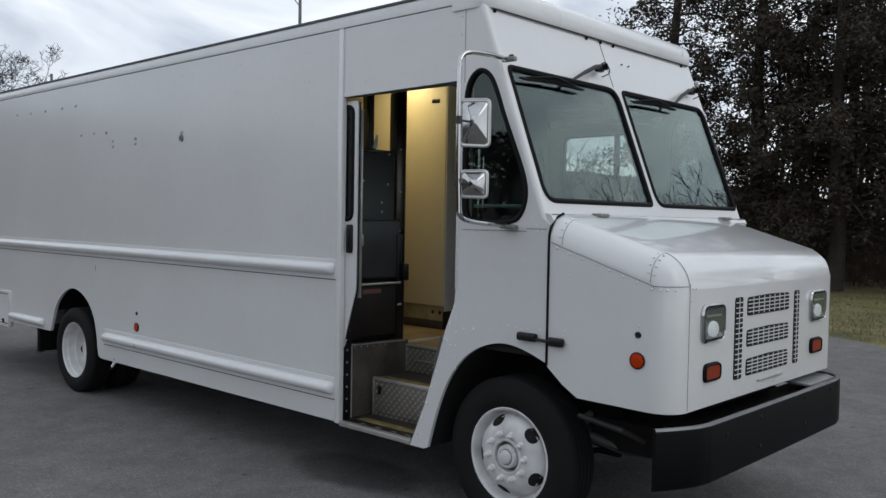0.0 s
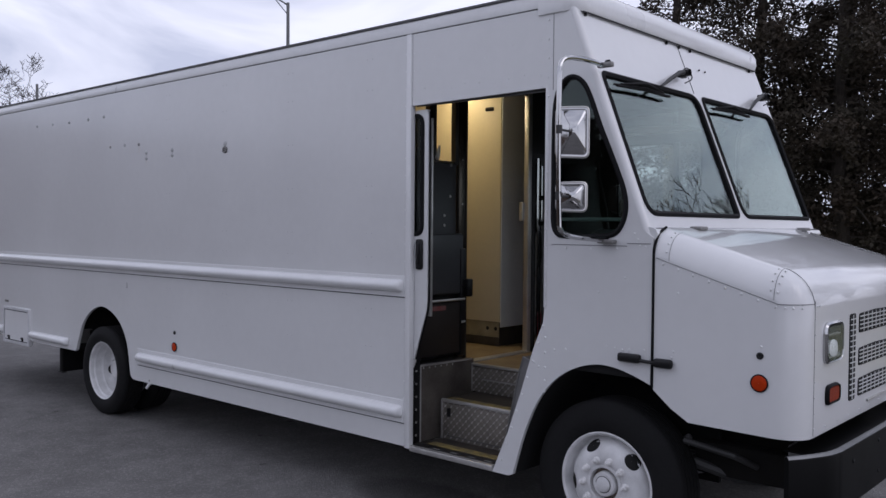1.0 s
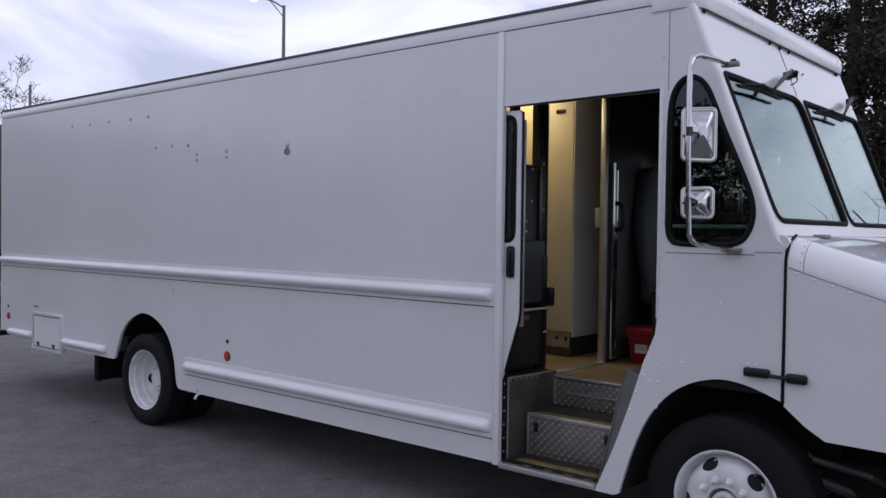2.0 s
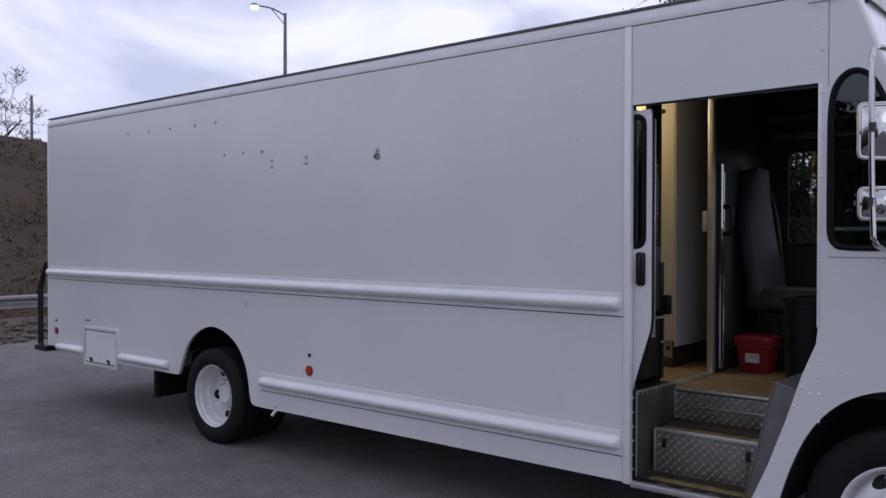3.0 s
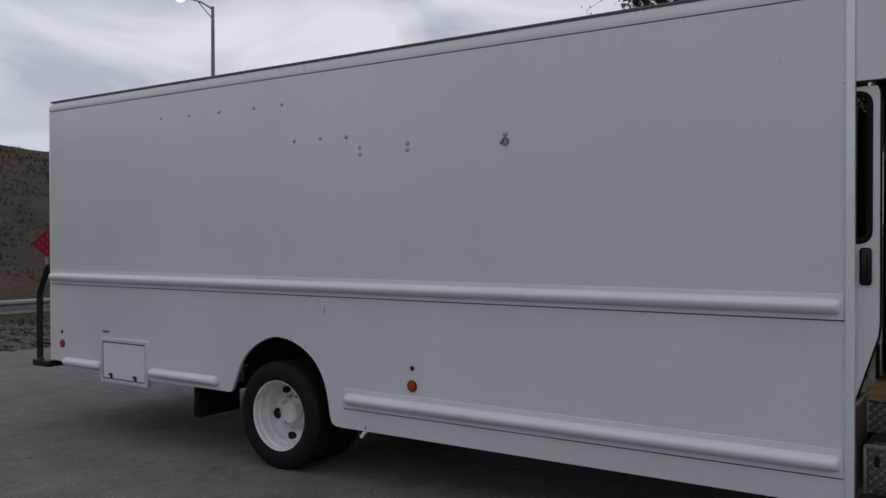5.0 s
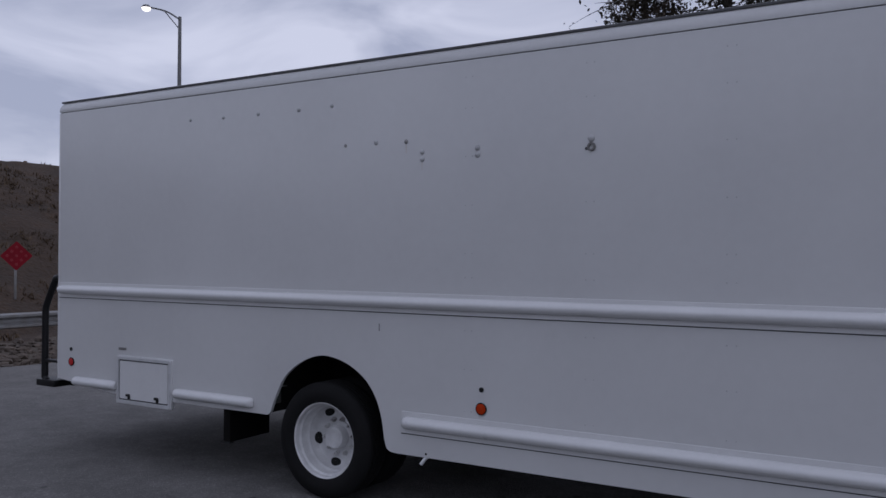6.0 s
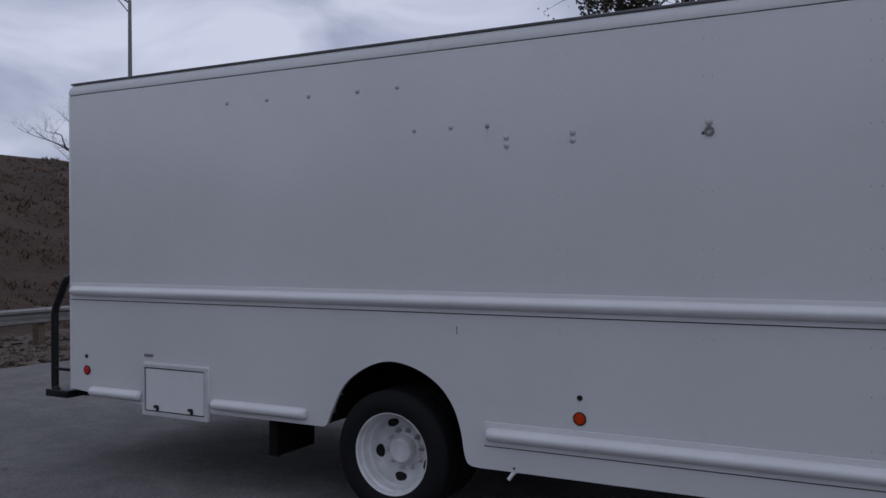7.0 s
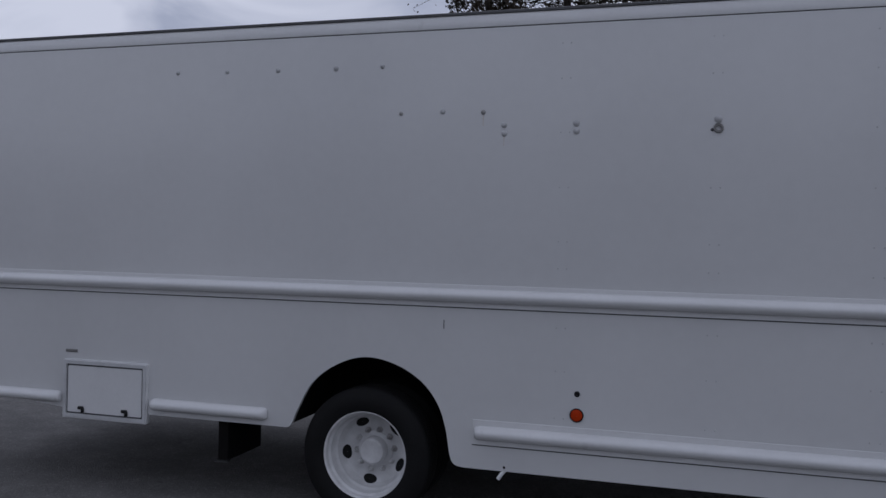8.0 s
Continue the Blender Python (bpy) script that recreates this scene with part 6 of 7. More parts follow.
def tool_box():
    t = thing("tool_box", (0.13, 1.62, FLOOR_Z), "red plastic tool box with white label on the cab floor", "tool box")
    bm = bmesh.new()
    rows = []
    for z, k in ((FLOOR_Z + 0.002, 0.80), (FLOOR_Z + 0.01, 0.82), (1.02, 0.98)):
        rows.append([(0.13 + 0.115 * k * sx, 1.62 + 0.11 * k * sy, z) for sx, sy in ((-1, -0.9), (-0.92, -1), (0.92, -1), (1, -0.9), (1, 0.9), (0.92, 1), (-0.92, 1), (-1, 0.9))])
    part("body", loft(bm, rows, close_u=True, caps=True), RED_PLASTIC, t)
    bm = boxed((0.005, 1.500, 1.022), (0.255, 1.74, 1.085), 0.018, 3)
    part("lid", bm, RED_PLASTIC, t, "domed red lid")
    part("lip", boxed((0.002, 1.496, 1.012), (0.258, 1.744, 1.026), 0.004), RED_PLASTIC, t)
    lb = part("label", boxed((0.085, 1.504, 0.905), (0.175, 1.522, 0.965), 0.0), PAPER, t, "white paper label with grey print")
    for z in (0.950, 0.935):
        part("print_line", boxed((0.095, 1.5015, z - 0.002), (0.165, 1.504, z + 0.002)), INK, lb)


def waste_bin():
    t = thing("waste_bin", (0.735, 0.835, FLOOR_Z), "black tapered plastic waste bin standing on the cab floor", "waste bin")
    c = (0.735, 0.835, 0)
    part("bin_body", lathe(bmesh.new(), [(0.0005, FLOOR_Z + 0.001), (0.145, FLOOR_Z + 0.001), (0.15, FLOOR_Z + 0.01), (0.165, 1.40), (0.155, 1.40), (0.12, FLOOR_Z + 0.02), (0.0005, FLOOR_Z + 0.015)], c, 28, "z"), BLACK, t)
    part("bin_rim", lathe(bmesh.new(), [(0.163, 1.385), (0.180, 1.388), (0.182, 1.408), (0.165, 1.412), (0.155, 1.405)], c, 28, "z"), BLACK, t, "rolled black rim")


tool_box()
waste_bin()


# ---------------------------------------------------------------- ground, verge and surroundings
def ground_sheet():
    bm = bmesh.new()
    loft(bm, [[(x, y, -0.05) for x in (-1500, -200, -60, 0, 60, 200, 1500)] for y in (-1500, -200, -60, 0, 60, 200, 1500)])
    tagged(obj("ground", bm, EARTH), "brown bare earth and dry verge", kind="structure")


LAWN_EDGE = spline([(-30.0, 24.0, 0), (-14.0, 18.0, 0), (-5.0, 13.2, 0), (-0.4, 10.3, 0), (0.9, 9.35, 0), (4.0, 7.6, 0), (12.0, 5.0, 0), (40.0, 2.0, 0)], 8)


def pavement():
    bm = bmesh.new()
    left = [(-12.25 + 0.12 * math.sin(y * 1.7) + 0.06 * math.sin(y * 4.3), y) for y in np.arange(-24.0, 16.6, 0.4)]
    far = [(p.x, p.y + 0.04 * math.sin(p.x * 5)) for p in LAWN_EDGE if p.x > -11.9]
    out = left + far + [(40.0, -24.0)]
    sheet(bm, out, [], lambda u, v, d: Vector((u, v, -d)), 0.12)
    tagged(obj("pavement", bm, ASPHALT), "worn dark grey asphalt lot with stains and grit", kind="structure")
    bm = bmesh.new()
    nr = [(p.x, p.y) for p in LAWN_EDGE]
    sheet(bm, nr + [(40, 60), (-30, 60)], [], lambda u, v, d: Vector((u, v, -0.012 - d)), 0.03)
    tagged(obj("lawn", bm, LAWN), "yellowing winter lawn strewn with dead leaves", kind="structure")


def rise(x, y):
    """Height of the highway embankment."""
    t = max(0.0, min(1.0, (-17.0 - x) / 16.0))
    t = t * t * (3 - 2 * t) * 0.35 + t * 0.65
    return (5.48 + 0.075 * max(0.0, min(7.0, 15.5 - y))) * t


def embankment():
    bm = bmesh.new()
    rows = []
    for x in np.concatenate([np.arange(-16.0, -34.0, -0.45), [-36, -60, -140]]):
        row = []
        for y in np.arange(-30, 90, 0.9):
            z = rise(x, y) - 0.06
            if -33 < x < -16.2:
                z += 0.28 * noise.noise(Vector((x * 0.5, y * 0.5, 0))) + 0.12 * noise.noise(Vector((x * 1.7, y * 1.7, 3)))
            row.append((x, y, z))
        rows.append(row)
    loft(bm, rows)
    tagged(obj("embankment", bm, DRY_GRASS, 60), "steep highway embankment covered in dry brown grass", kind="structure")
    rnd = random.Random(4)
    verts, faces = [], []
    for _ in range(12000):
        x, y = -16.4 - 16.8 * rnd.random(), -2 + 34 * rnd.random()
        if noise.noise(Vector((x * 0.35, y * 0.35, 7))) < -0.18:
            continue
        z = rise(x, y) - 0.06 + 0.28 * noise.noise(Vector((x * 0.5, y * 0.5, 0))) + 0.12 * noise.noise(Vector((x * 1.7, y * 1.7, 3)))
        for _ in range(5):
            a, lean, h, w = rnd.random() * 6.28, 0.22 * rnd.random(), 0.03 + 0.08 * rnd.random(), 0.012 + 0.018 * rnd.random()
            bx, by = x + 0.16 * (rnd.random() - 0.5), y + 0.16 * (rnd.random() - 0.5)
            k = len(verts)
            verts += [(bx - w * math.sin(a), by + w * math.cos(a), z - 0.05), (bx + w * math.sin(a), by - w * math.cos(a), z - 0.05), (bx + lean * math.cos(a), by + lean * math.sin(a), z + h)]
            faces.append((k, k + 1, k + 2))
    me = bpy.data.meshes.new("dry_grass")
    me.from_pydata(verts, [], faces)
    me.materials.append(DRY_TUFT)
    tagged(new("dry_grass", me), "tufts of dry brown grass on the embankment", "grass", kind="stuff")


def stones():
    rnd = random.Random(9)
    bm = bmesh.new()
    verts, faces = [], []
    ico = bmesh.new()
    bmesh.ops.create_icosphere(ico, subdivisions=1, radius=1)
    iv, fc = [v.co.copy() for v in ico.verts], [[v.index for v in f.verts] for f in ico.faces]
    ico.free()
    bm.free()
    for _ in range(2300):
        x, y = -12.35 - 3.9 * rnd.random() ** 1.2, -1 + 20 * rnd.random()
        s = 0.025 + 0.085 * rnd.random() ** 2.2
        sx, sy, sz, ph = s * (0.7 + 0.8 * rnd.random()), s * (0.7 + 0.8 * rnd.random()), s * (0.4 + 0.5 * rnd.random()), rnd.random() * 6.28
        k = len(verts)
        for c in iv:
            j = 1 + 0.5 * noise.noise(c * 1.3 + Vector((x * 9, y * 9, 0)))
            px, py = c.x * sx * j, c.y * sy * j
            verts.append((x + px * math.cos(ph) - py * math.sin(ph), y + px * math.sin(ph) + py * math.cos(ph), -0.05 + sz * 0.5 + c.z * sz * j))
        faces += [[k + i for i in f] for f in fc]
    me = bpy.data.meshes.new("rubble")
    me.from_pydata(verts, [], faces)
    me.materials.append(STONE)
    tagged(new("rubble", me), "broken brown stones and rubble along the verge", "rubble", kind="stuff")


def guard_rail():
    g = thing("guard_rail", (-14.75, 6.0, -0.05), "galvanised corrugated guard rail on short posts beside the lot", "guard rail")
    prof = [(0.0, 0.35), (0.05, 0.375), (0.05, 0.42), (-0.035, 0.465), (-0.035, 0.515), (0.05, 0.56), (0.05, 0.60), (0.0, 0.63)]
    for y0, y1 in ((-14.0, -6.2), (-6.2, 1.6), (1.6, 9.4), (9.4, 17.2), (17.2, 25.0)):
        rows = [[(-14.70 + a, y, b) for a, b in prof] for y in (y0, y1 + 0.15)]
        bm = loft(bmesh.new(), rows)
        r = bmesh.ops.extrude_face_region(bm, geom=bm.faces[:])
        for v in [q for q in r["geom"] if isinstance(q, bmesh.types.BMVert)]:
            v.co.x -= 0.006
        part("beam", bm, GALV, g, "corrugated galvanised beam", 20)
    for y in np.arange(-13.5, 25, 3.85):
        part("post", boxed((-14.92, y - 0.07, -0.05), (-14.76, y + 0.07, 0.64), 0.006), WOOD_POST, g)


def end_of_road_sign():
    x, y = -19.08, 7.35
    z0 = rise(x, y) - 0.2
    s = thing("warning_sign", (x, y, z0), "faded red diamond end-of-road sign on a thin metal post", "road sign")
    part("sign_post", boxed((x - 0.045, y - 0.03, z0), (x - 0.02, y + 0.03, 1.62), 0.004), GALV, s, "thin galvanised post")
    f = Vector((0.83, -0.55, 0)).normalized()
    r = Vector((-f.y, f.x, 0))
    h = 0.345
    lp = rounded([(0, -h), (h, 0), (0, h), (-h, 0)], 0.035, 4)
    at = lambda u, v, d: Vector((x, y, 1.65)) + r * u + f * (0.01 - d) + Vector((0, 0, v))
    plate = part("plate", sheet(bmesh.new(), lp, [], at, 0.006), SIGN_RED, s, "faded red diamond plate")
    for i in range(3):
        for j in range(3):
            u, v = (i - j) * 0.100, (i + j - 2) * 0.100
            bm = bmesh.new()
            rows = [[at(u + rr * math.cos(a), v + rr * math.sin(a), dd) for a in np.linspace(0, 2 * math.pi, 13)[:-1]] for rr, dd in ((0.034, 0.0), (0.032, -0.005), (0.001, -0.007))]
            part("reflector", loft(bm, rows, close_u=True), SIGN_DOT, plate, "round red reflector")


def lamp_posts():
    x, y = -37.07, 28.10
    p = thing("street_lamp", (x, y, 5.3), "tall grey street lamp with a lit head on a truss arm", "street lamp")
    part("pole", tube(bmesh.new(), [(x, y, 5.2), (x, y, 14.80)], [0.14, 0.09], 12), POLE_STEEL, p)
    d = Vector((-0.80, -0.60, 0))
    b = Vector((x, y, 0))
    part("arm", tube(bmesh.new(), spline([b + Vector((0, 0, 14.65)), b + d * 0.72 + Vector((0, 0, 15.07)), b + d * 1.6 + Vector((0, 0, 15.27))], 5), 0.045, 8), POLE_STEEL, p)
    part("brace", tube(bmesh.new(), [b + Vector((0, 0, 14.10)), b + d * 0.8 + Vector((0, 0, 15.06))], 0.032, 6), POLE_STEEL, p)
    c = b + d * 1.8 + Vector((0, 0, 15.27))
    part("lamp_head", lathe(bmesh.new(), [(0.01, 0.16), (0.16, 0.12), (0.27, 0.0), (0.265, -0.03)], c, 16, "z"), POLE_STEEL, p)
    part("lens", lathe(bmesh.new(), [(0.255, -0.03), (0.225, -0.145), (0.12, -0.21), (0.001, -0.225)], c, 16, "z"), STREET_GLOW, p, "glowing warm-white lens")
    x, y = -40.6, 15.1
    q = thing("utility_post", (x, y, 5.3), "thin plain grey post on the embankment", "post")
    part("pole", tube(bmesh.new(), [(x, y, 5.2), (x, y, 8.75)], [0.075, 0.065], 10), POLE_STEEL, q)
    # a low barrier rail along the crest of the embankment
    g = thing("crest_rail", (-34.0, 20.0, 5.3), "low dark barrier along the crest of the embankment", "guard rail")
    part("beam", boxed((-34.05, 16.5, 5.46), (-33.98, 80, 5.57), 0.01), WOOD_POST, g)
    for yy in np.arange(17.2, 80, 3.8):
        part("post", boxed((-34.15, yy - 0.06, 5.1), (-34.05, yy + 0.06, 5.64), 0.01), WOOD_POST, g)


# ---------------------------------------------------------------- trees
def limbs(rnd, base, height, lean, depth, spread, r0, keep):
    """Branch segments of a bare crown: (start, end, radius at start, radius at end); leaf-end points into keep."""
    segs = []

    def grow(p, d, length, r, level):
        n = 3
        for _ in range(n):
            q = p + d * (length / n)
            d = (d + Vector((rnd.uniform(-1, 1), rnd.uniform(-1, 1), rnd.uniform(-0.4, 0.8))) * 0.16).normalized()
            segs.append((p, q, r, r * 0.88))
            p, r = q, r * 0.88
            if level >= depth - 2 and level > 0:
                keep.append(p)
        if level >= depth:
            return
        for _ in range(rnd.choice((2, 3, 3)) if level else 5):
            side = Vector((rnd.uniform(-1, 1), rnd.uniform(-1, 1), rnd.uniform(-0.2, 0.7))).normalized()
            nd = (d * (1 - spread) + side * spread).normalized()
            grow(p if rnd.random() < 0.6 else p - d * length * 0.35, nd, length * rnd.uniform(0.55, 0.82), r * rnd.uniform(0.6, 0.8), level + 1)

    grow(Vector(base), Vector(lean).normalized(), height, r0, 0)
    return segs


def seg_mesh(segs, sides):
    verts, faces = [], []
    for a, b, ra, rb in segs:
        d = (b - a).normalized()
        u = d.orthogonal().normalized()
        v = d.cross(u)
        k = len(verts)
        for c, r in ((a, ra), (b, rb)):
            for i in range(sides):
                t = 2 * math.pi * i / sides
                verts.append(c + r * (math.cos(t) * u + math.sin(t) * v))
        for i in range(sides):
            j = (i + 1) % sides
            faces.append((k + i, k + j, k + sides + j, k + sides + i))
    return verts, faces


def raw(name, verts, faces, material, parent, label=""):
    me = bpy.data.meshes.new(name)
    me.from_pydata([tuple(v) for v in verts], [], faces)
    me.materials.append(material)
    ob = new(name, me)
    ob.parent = parent
    ob.matrix_parent_inverse = Matrix.Translation(-parent.location)
    return tagged(ob, label)


def bare_tree(x, y, z, height, seed, depth=5, thick=0.16, spread=0.58, finest=0.0):
    rnd = random.Random(seed)
    t = thing("bare_tree", (x, y, z), "leafless grey-brown tree with fine spreading twigs", "tree", "bare trees")
    segs = limbs(rnd, (x, y, z), height * 0.3, (rnd.uniform(-0.1, 0.1), rnd.uniform(-0.1, 0.1), 1), depth, spread, thick, [])
    segs = [(a, b, max(r, finest), max(q, finest)) for a, b, r, q in segs]
    thick_s = [s for s in segs if s[2] > thick * 0.33]
    thin_s = [s for s in segs if s[2] <= thick * 0.33]
    raw("trunk", *seg_mesh(thick_s, 7), BARE_BARK, t)
    raw("twig_crown", *seg_mesh(thin_s, 4), BARE_BARK, t, "fine bare twigs")


def evergreen(x, y, height, radius, seed, bare_to=0.12, n_leaf=15000):
    """A tall juniper-like tree: trunk, drooping boughs and many small leaf sprays with gaps between."""
    rnd = random.Random(seed)
    t = thing("evergreen_tree", (x, y, -0.05), "tall dark evergreen tree with dense drooping foliage", "tree", "evergreens behind the lot")
    segs, tips = [], []
    top = Vector((x + rnd.uniform(-0.3, 0.3), y + rnd.uniform(-0.3, 0.3), height))
    base = Vector((x, y, -0.1))
    n = 12
    for k in range(n):
        a, b = base.lerp(top, k / n), base.lerp(top, (k + 1) / n)
        wob = Vector((math.sin(k * 1.3 + seed), math.cos(k * 1.7 + seed), 0)) * 0.08
        segs.append((a + (wob if k else Vector()), b + Vector((math.sin((k + 1) * 1.3 + seed), math.cos((k + 1) * 1.7 + seed), 0)) * 0.08, 0.2 * (1 - k / n) + 0.03, 0.2 * (1 - (k + 1) / n) + 0.03))
    raw("trunk", *seg_mesh(segs, 9), BARK, t)
    boughs = []
    for k in range(150):
        h = bare_to + (1 - bare_to) * (k + rnd.random()) / 150
        p = base.lerp(top, h)
        a = k * 2.4 + rnd.uniform(-0.5, 0.5)
        prof = math.sin(min(1.0, (1 - h) * 1.5 + 0.12) * math.pi / 2)
        length = radius * prof * rnd.uniform(0.45, 1.15)
        d = Vector((math.cos(a), math.sin(a), rnd.uniform(-0.15, 0.45)))
        q = p
        for j in range(6):
            nq = q + d * (length / 6)
            boughs.append((q, nq, 0.045 * (1 - j / 7) * (1.2 - h), 0.045 * (1 - (j + 1) / 7) * (1.2 - h)))
            q = nq
            d.z -= 0.10
            if j > 0:
                tips.append((q, d.copy(), length))
    raw("branchwork", *seg_mesh(boughs, 4), BARK, t)
    verts, faces = [], []
    for _ in range(n_leaf):
        q, d, ln = tips[rnd.randrange(len(tips))]
        c = q + Vector((rnd.gauss(0, 0.17), rnd.gauss(0, 0.17), rnd.gauss(-0.10, 0.20)))
        if noise.noise(c * 1.1 + Vector((seed * 3.1, 0, 0))) < -0.14 + 0.055 * max(0.0, c.z - 5.5):
            continue
        u = Vector((rnd.gauss(0, 1), rnd.gauss(0, 1), rnd.gauss(-0.3, 0.8))).normalized()
        v = u.orthogonal().normalized()
        v = (v * math.cos(1.0) + u.cross(v) * math.sin(rnd.uniform(-3, 3))).normalized()
        s = rnd.uniform(0.035, 0.085)
        w = s * rnd.uniform(0.35, 0.6)
        k = len(verts)
        verts += [c - u * s, c + v * w - u * s * 0.1, c + u * s, c - v * w + u * s * 0.1]
        faces.append((k, k + 1, k + 2, k + 3))
    raw("crown", verts, faces, NEEDLES, t, "dark green-brown foliage sprays")


def woods_behind():
    """Thin trunks and brush behind the evergreens: nobody could count them."""
    rnd = random.Random(31)
    segs, verts, faces = [], [], []
    for _ in range(150):
        x, y = rnd.uniform(-9, 14), rnd.uniform(27, 42)
        h, r = rnd.uniform(5, 12), rnd.uniform(0.04, 0.13)
        if x > 4:
            h *= 0.7
        top = Vector((x + rnd.uniform(-1, 1), y, h))
        segs.append((Vector((x, y, -0.1)), top, r, r * 0.35))
        for _ in range(10):
            p = Vector((x, y, 0)).lerp(top, rnd.uniform(0.25, 1))
            q = p + Vector((rnd.uniform(-1.2, 1.2), rnd.uniform(-1.2, 1.2), rnd.uniform(0.3, 1.6)))
            segs.append((p, q, r * 0.35, r * 0.1))
            segs.append((q, q + Vector((rnd.uniform(-0.8, 0.8), rnd.uniform(-0.8, 0.8), rnd.uniform(0.1, 0.9))), r * 0.15, r * 0.06))
    v, f = seg_mesh(segs, 4)
    me = bpy.data.meshes.new("far_woods")
    me.from_pydata([tuple(p) for p in v], [], f)
    me.materials.append(BARE_BARK)
    tagged(new("far_woods", me), "thin bare trunks of a winter wood behind the evergreens", "woods", kind="stuff")
    for _ in range(26000):
        x, y = rnd.uniform(-10, 12), rnd.uniform(21.5, 40)
        z = 1.9 * rnd.random() ** 1.5 * (0.5 + 0.9 * abs(noise.noise(Vector((x * 0.4, y * 0.4, 2)))) * 2)
        u = Vector((rnd.gauss(0, 0.5), rnd.gauss(0, 0.5), rnd.gauss(1.0, 0.5))).normalized()
        s, w = rnd.uniform(0.12, 0.5), rnd.uniform(0.008, 0.03)
        vv = u.orthogonal().normalized() * w
        c = Vector((x, y, z))
        k = len(verts)
        verts += [c - u * s, c + vv, c + u * s, c - vv]
        faces.append((k, k + 1, k + 2, k + 3))
    me = bpy.data.meshes.new("undergrowth")
    me.from_pydata([tuple(p) for p in verts], [], faces)
    me.materials.append(BRUSH)
    tagged(new("undergrowth", me), "brown tangled undergrowth below the trees", "undergrowth", kind="stuff")


def lawn_cover():
    rnd = random.Random(17)
    verts, faces = [], []
    for _ in range(24000):
        x, y = rnd.uniform(-9, 3), rnd.uniform(8.6, 20)
        if y < 10.0 - 0.66 * (x - 0.1) + 0.1:
            continue
        h, a, ln = rnd.uniform(0.02, 0.06), rnd.random() * 6.28, rnd.uniform(0, 0.03)
        k = len(verts)
        verts += [(x - 0.006 * math.sin(a), y + 0.006 * math.cos(a), -0.012), (x + 0.006 * math.sin(a), y - 0.006 * math.cos(a), -0.012), (x + ln * math.cos(a), y + ln * math.sin(a), h)]
        faces.append((k, k + 1, k + 2))
    me = bpy.data.meshes.new("lawn_grass")
    me.from_pydata(verts, [], faces)
    me.materials.append(BLADES)
    tagged(new("lawn_grass", me), "short yellow-green grass blades", "grass", kind="stuff")
    verts, faces = [], []
    for _ in range(1500):
        x = rnd.uniform(-9, 3)
        y = 10.0 - 0.66 * (x - 0.1) + 0.05 + abs(rnd.gauss(0, 2.0))
        a, s, z = rnd.random() * 6.28, rnd.uniform(0.02, 0.055), rnd.uniform(0.0, 0.03)
        c, d = math.cos(a) * s, math.sin(a) * s
        k = len(verts)
        verts += [(x - c, y - d, z), (x + d * 0.6, y - c * 0.6, z + 0.01), (x + c, y + d, z + rnd.uniform(0, 0.02)), (x - d * 0.6, y + c * 0.6, z + 0.012)]
        faces.append((k, k + 1, k + 2, k + 3))
    me = bpy.data.meshes.new("leaf_litter")
    me.from_pydata(verts, [], faces)
    me.materials.append(LITTER)
    tagged(new("leaf_litter", me), "dead brown leaves strewn along the lawn edge", "leaves", kind="stuff")


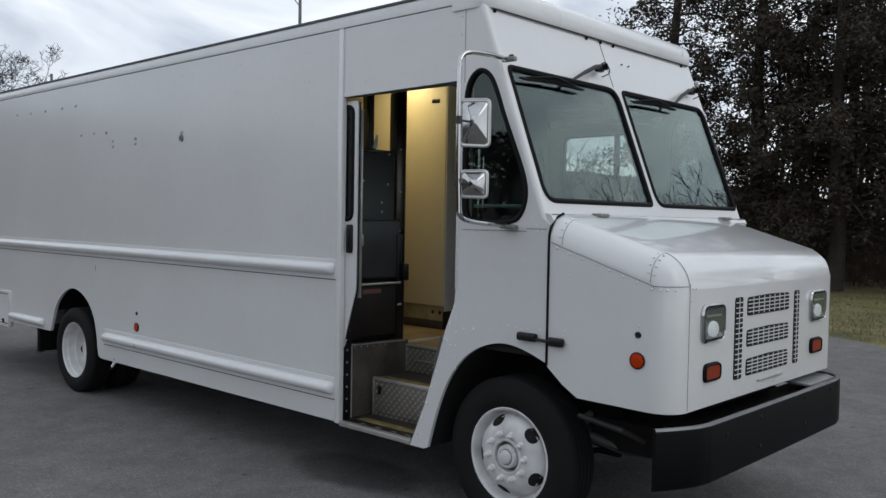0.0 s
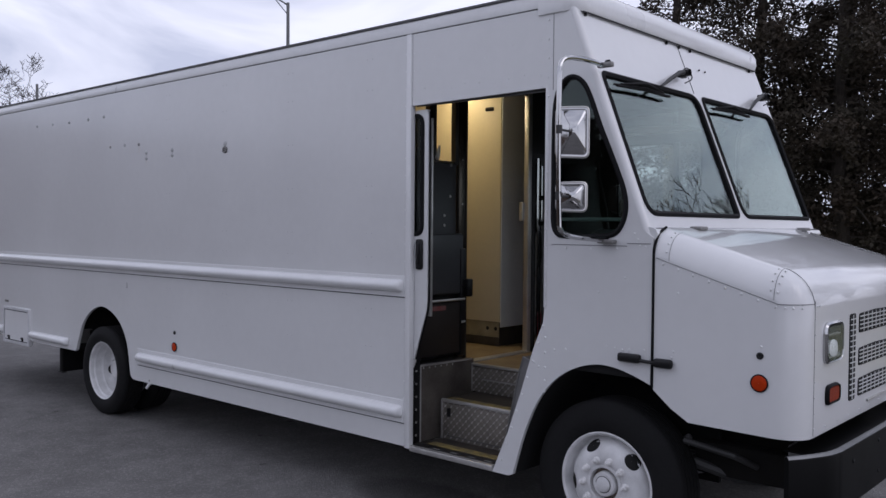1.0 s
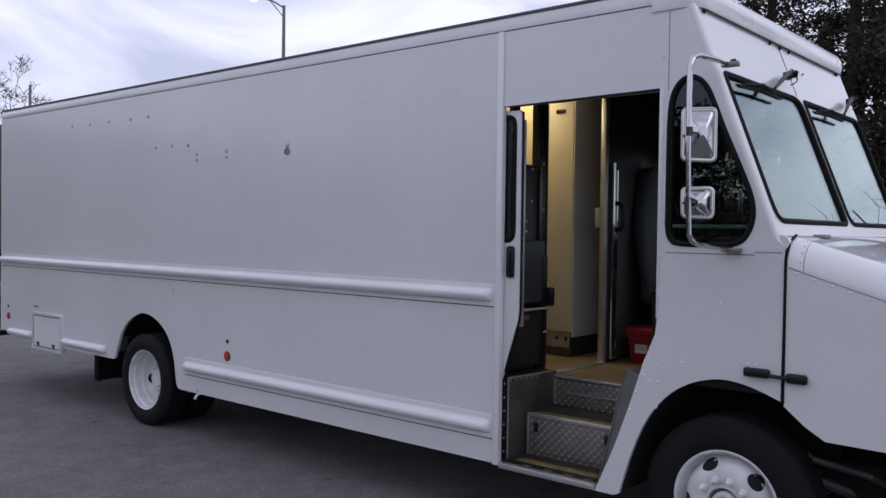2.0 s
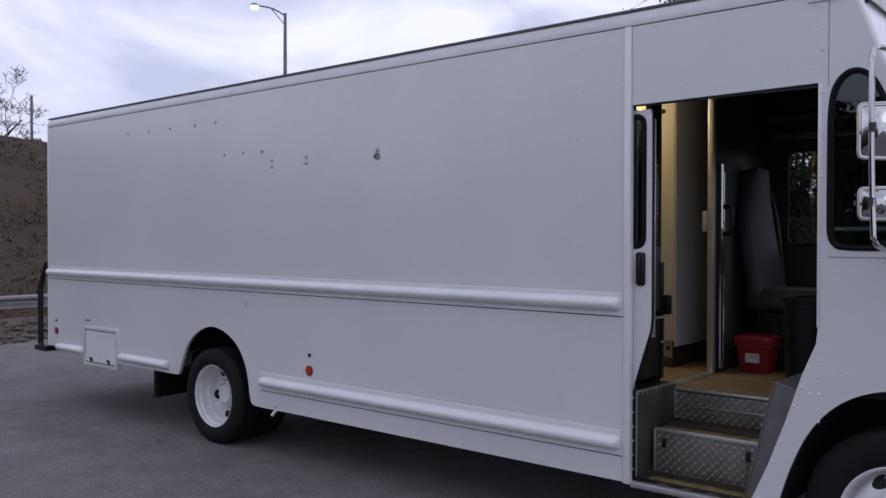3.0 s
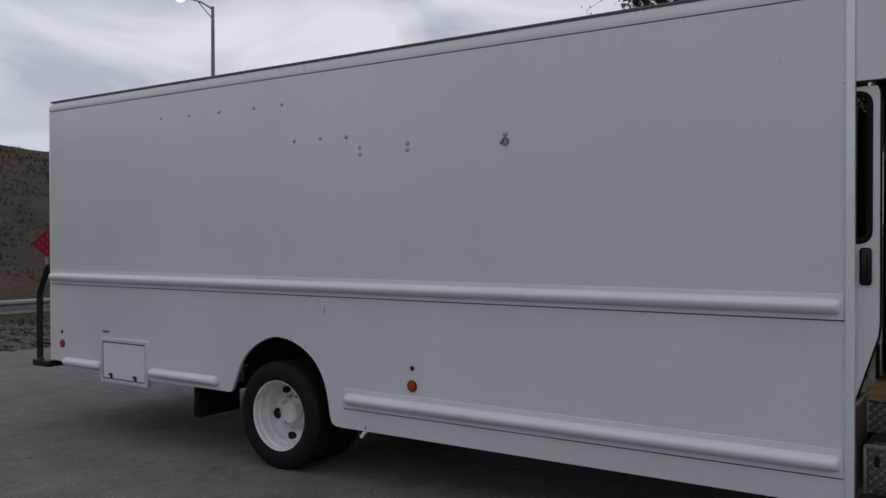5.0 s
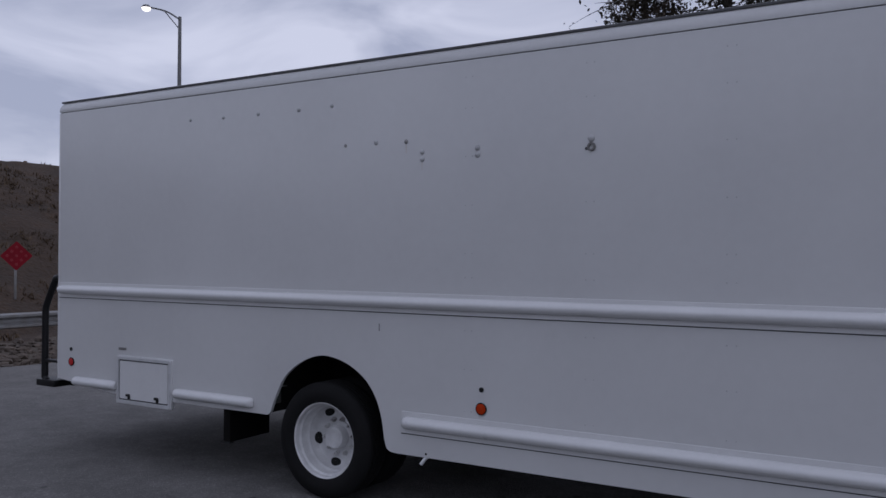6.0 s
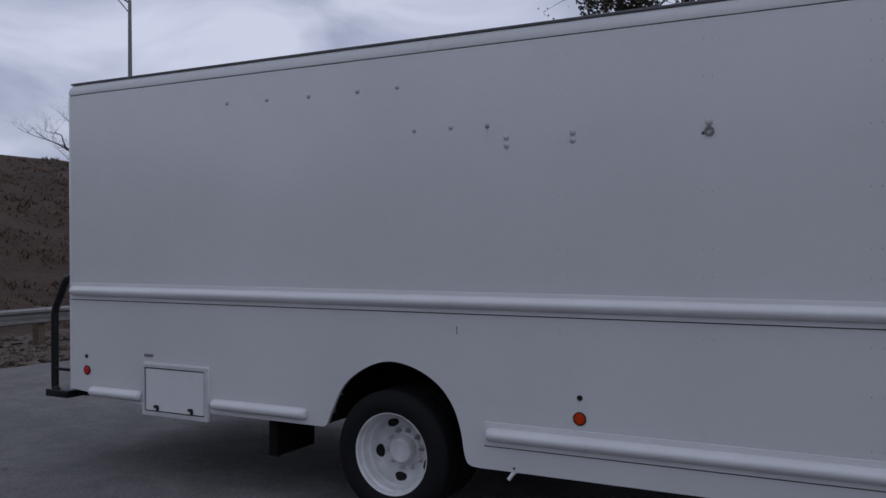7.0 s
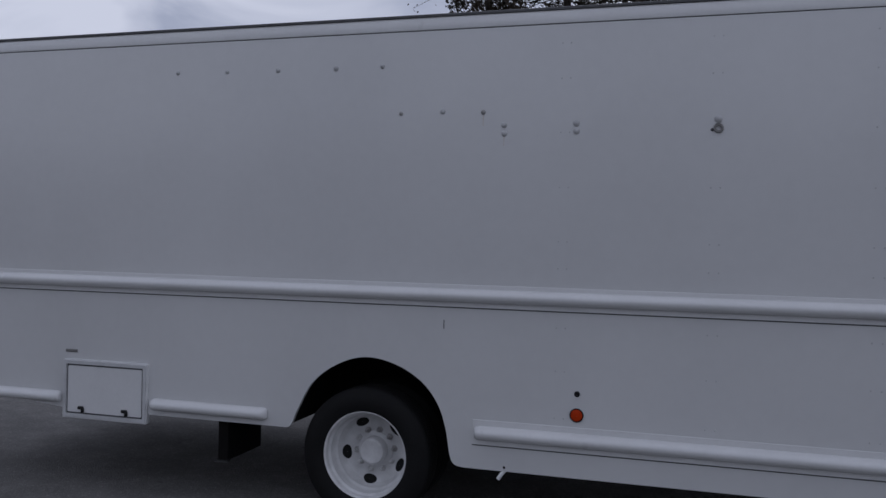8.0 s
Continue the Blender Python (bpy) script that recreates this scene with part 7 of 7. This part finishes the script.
ground_sheet()
pavement()
embankment()
stones()
guard_rail()
end_of_road_sign()
lamp_posts()
for i, (x, y, h, r, n) in enumerate([(-8.1, 19.5, 14.0, 2.3, 52000), (-6.0, 20.5, 15.5, 2.6, 80000), (-3.6, 20.0, 16.0, 2.9, 100000), (-1.0, 21.0, 15.0, 2.9, 80000), (-4.8, 24.5, 15.0, 3.0, 60000), (-1.8, 25.5, 15.0, 3.0, 40000)]):
    evergreen(x, y, h, r, 11 + i, 0.10, n)
woods_behind()
lawn_cover()
for i, (x, y, z, h, d, spread) in enumerate([(-82.5, 29.4, 5.25, 14.2, 7, 0.64), (-84.0, 25.8, 5.25, 14.5, 7, 0.64), (-60.0, 22.2, 5.4, 3.4, 6, 0.66), (-60.5, 24.0, 5.4, 2.6, 6, 0.66), (-54.7, 40.3, 5.25, 9.0, 7, 0.6), (11.7, 22.2, -0.1, 13.5, 7, 0.35), (13.2, 20.5, -0.1, 13.2, 7, 0.35),
                                                (12.6, 24.0, -0.1, 12.6, 7, 0.35), (24.0, 12.0, -0.1, 14, 5, 0.58), (-15.0, 26.0, -0.1, 6.5, 5, 0.58), (-20.5, 33.0, -0.1, 8, 5, 0.58), (-11.5, 31.0, -0.1, 7, 5, 0.58)]):
    bare_tree(x, y, z, h, 50 + i, d, 0.16 + 0.008 * h, spread, 0.016 if x < -59 else 0.007 if 8 < x < 13.5 else 0.0)


def unseen_wood_backdrop():
    """An unseen dark wood behind the camera, added to darken reflections on the van."""
    rnd = random.Random(77)
    verts, faces = [], []
    for _ in range(90000):
        x, y = rnd.uniform(-32, 24), rnd.uniform(-46, -34)
        z = (7.5 + 2.5 * noise.noise(Vector((x * 0.12, 0, 1)))) * rnd.random() ** 1.4
        u = Vector((rnd.gauss(0, 1), rnd.gauss(0, 1), rnd.gauss(0, 1))).normalized()
        s, w = rnd.uniform(0.15, 0.4), rnd.uniform(0.06, 0.16)
        v = u.orthogonal().normalized() * w
        c = Vector((x, y, z))
        k = len(verts)
        verts += [c - u * s, c + v, c + u * s, c - v]
        faces.append((k, k + 1, k + 2, k + 3))
    me = bpy.data.meshes.new("unseen_wood")
    me.from_pydata([tuple(p) for p in verts], [], faces)
    me.materials.append(BRUSH)
    tagged(new("unseen_wood", me), "unseen dark brown brush behind the camera, added to darken reflections", "woods", kind="stuff")


unseen_wood_backdrop()
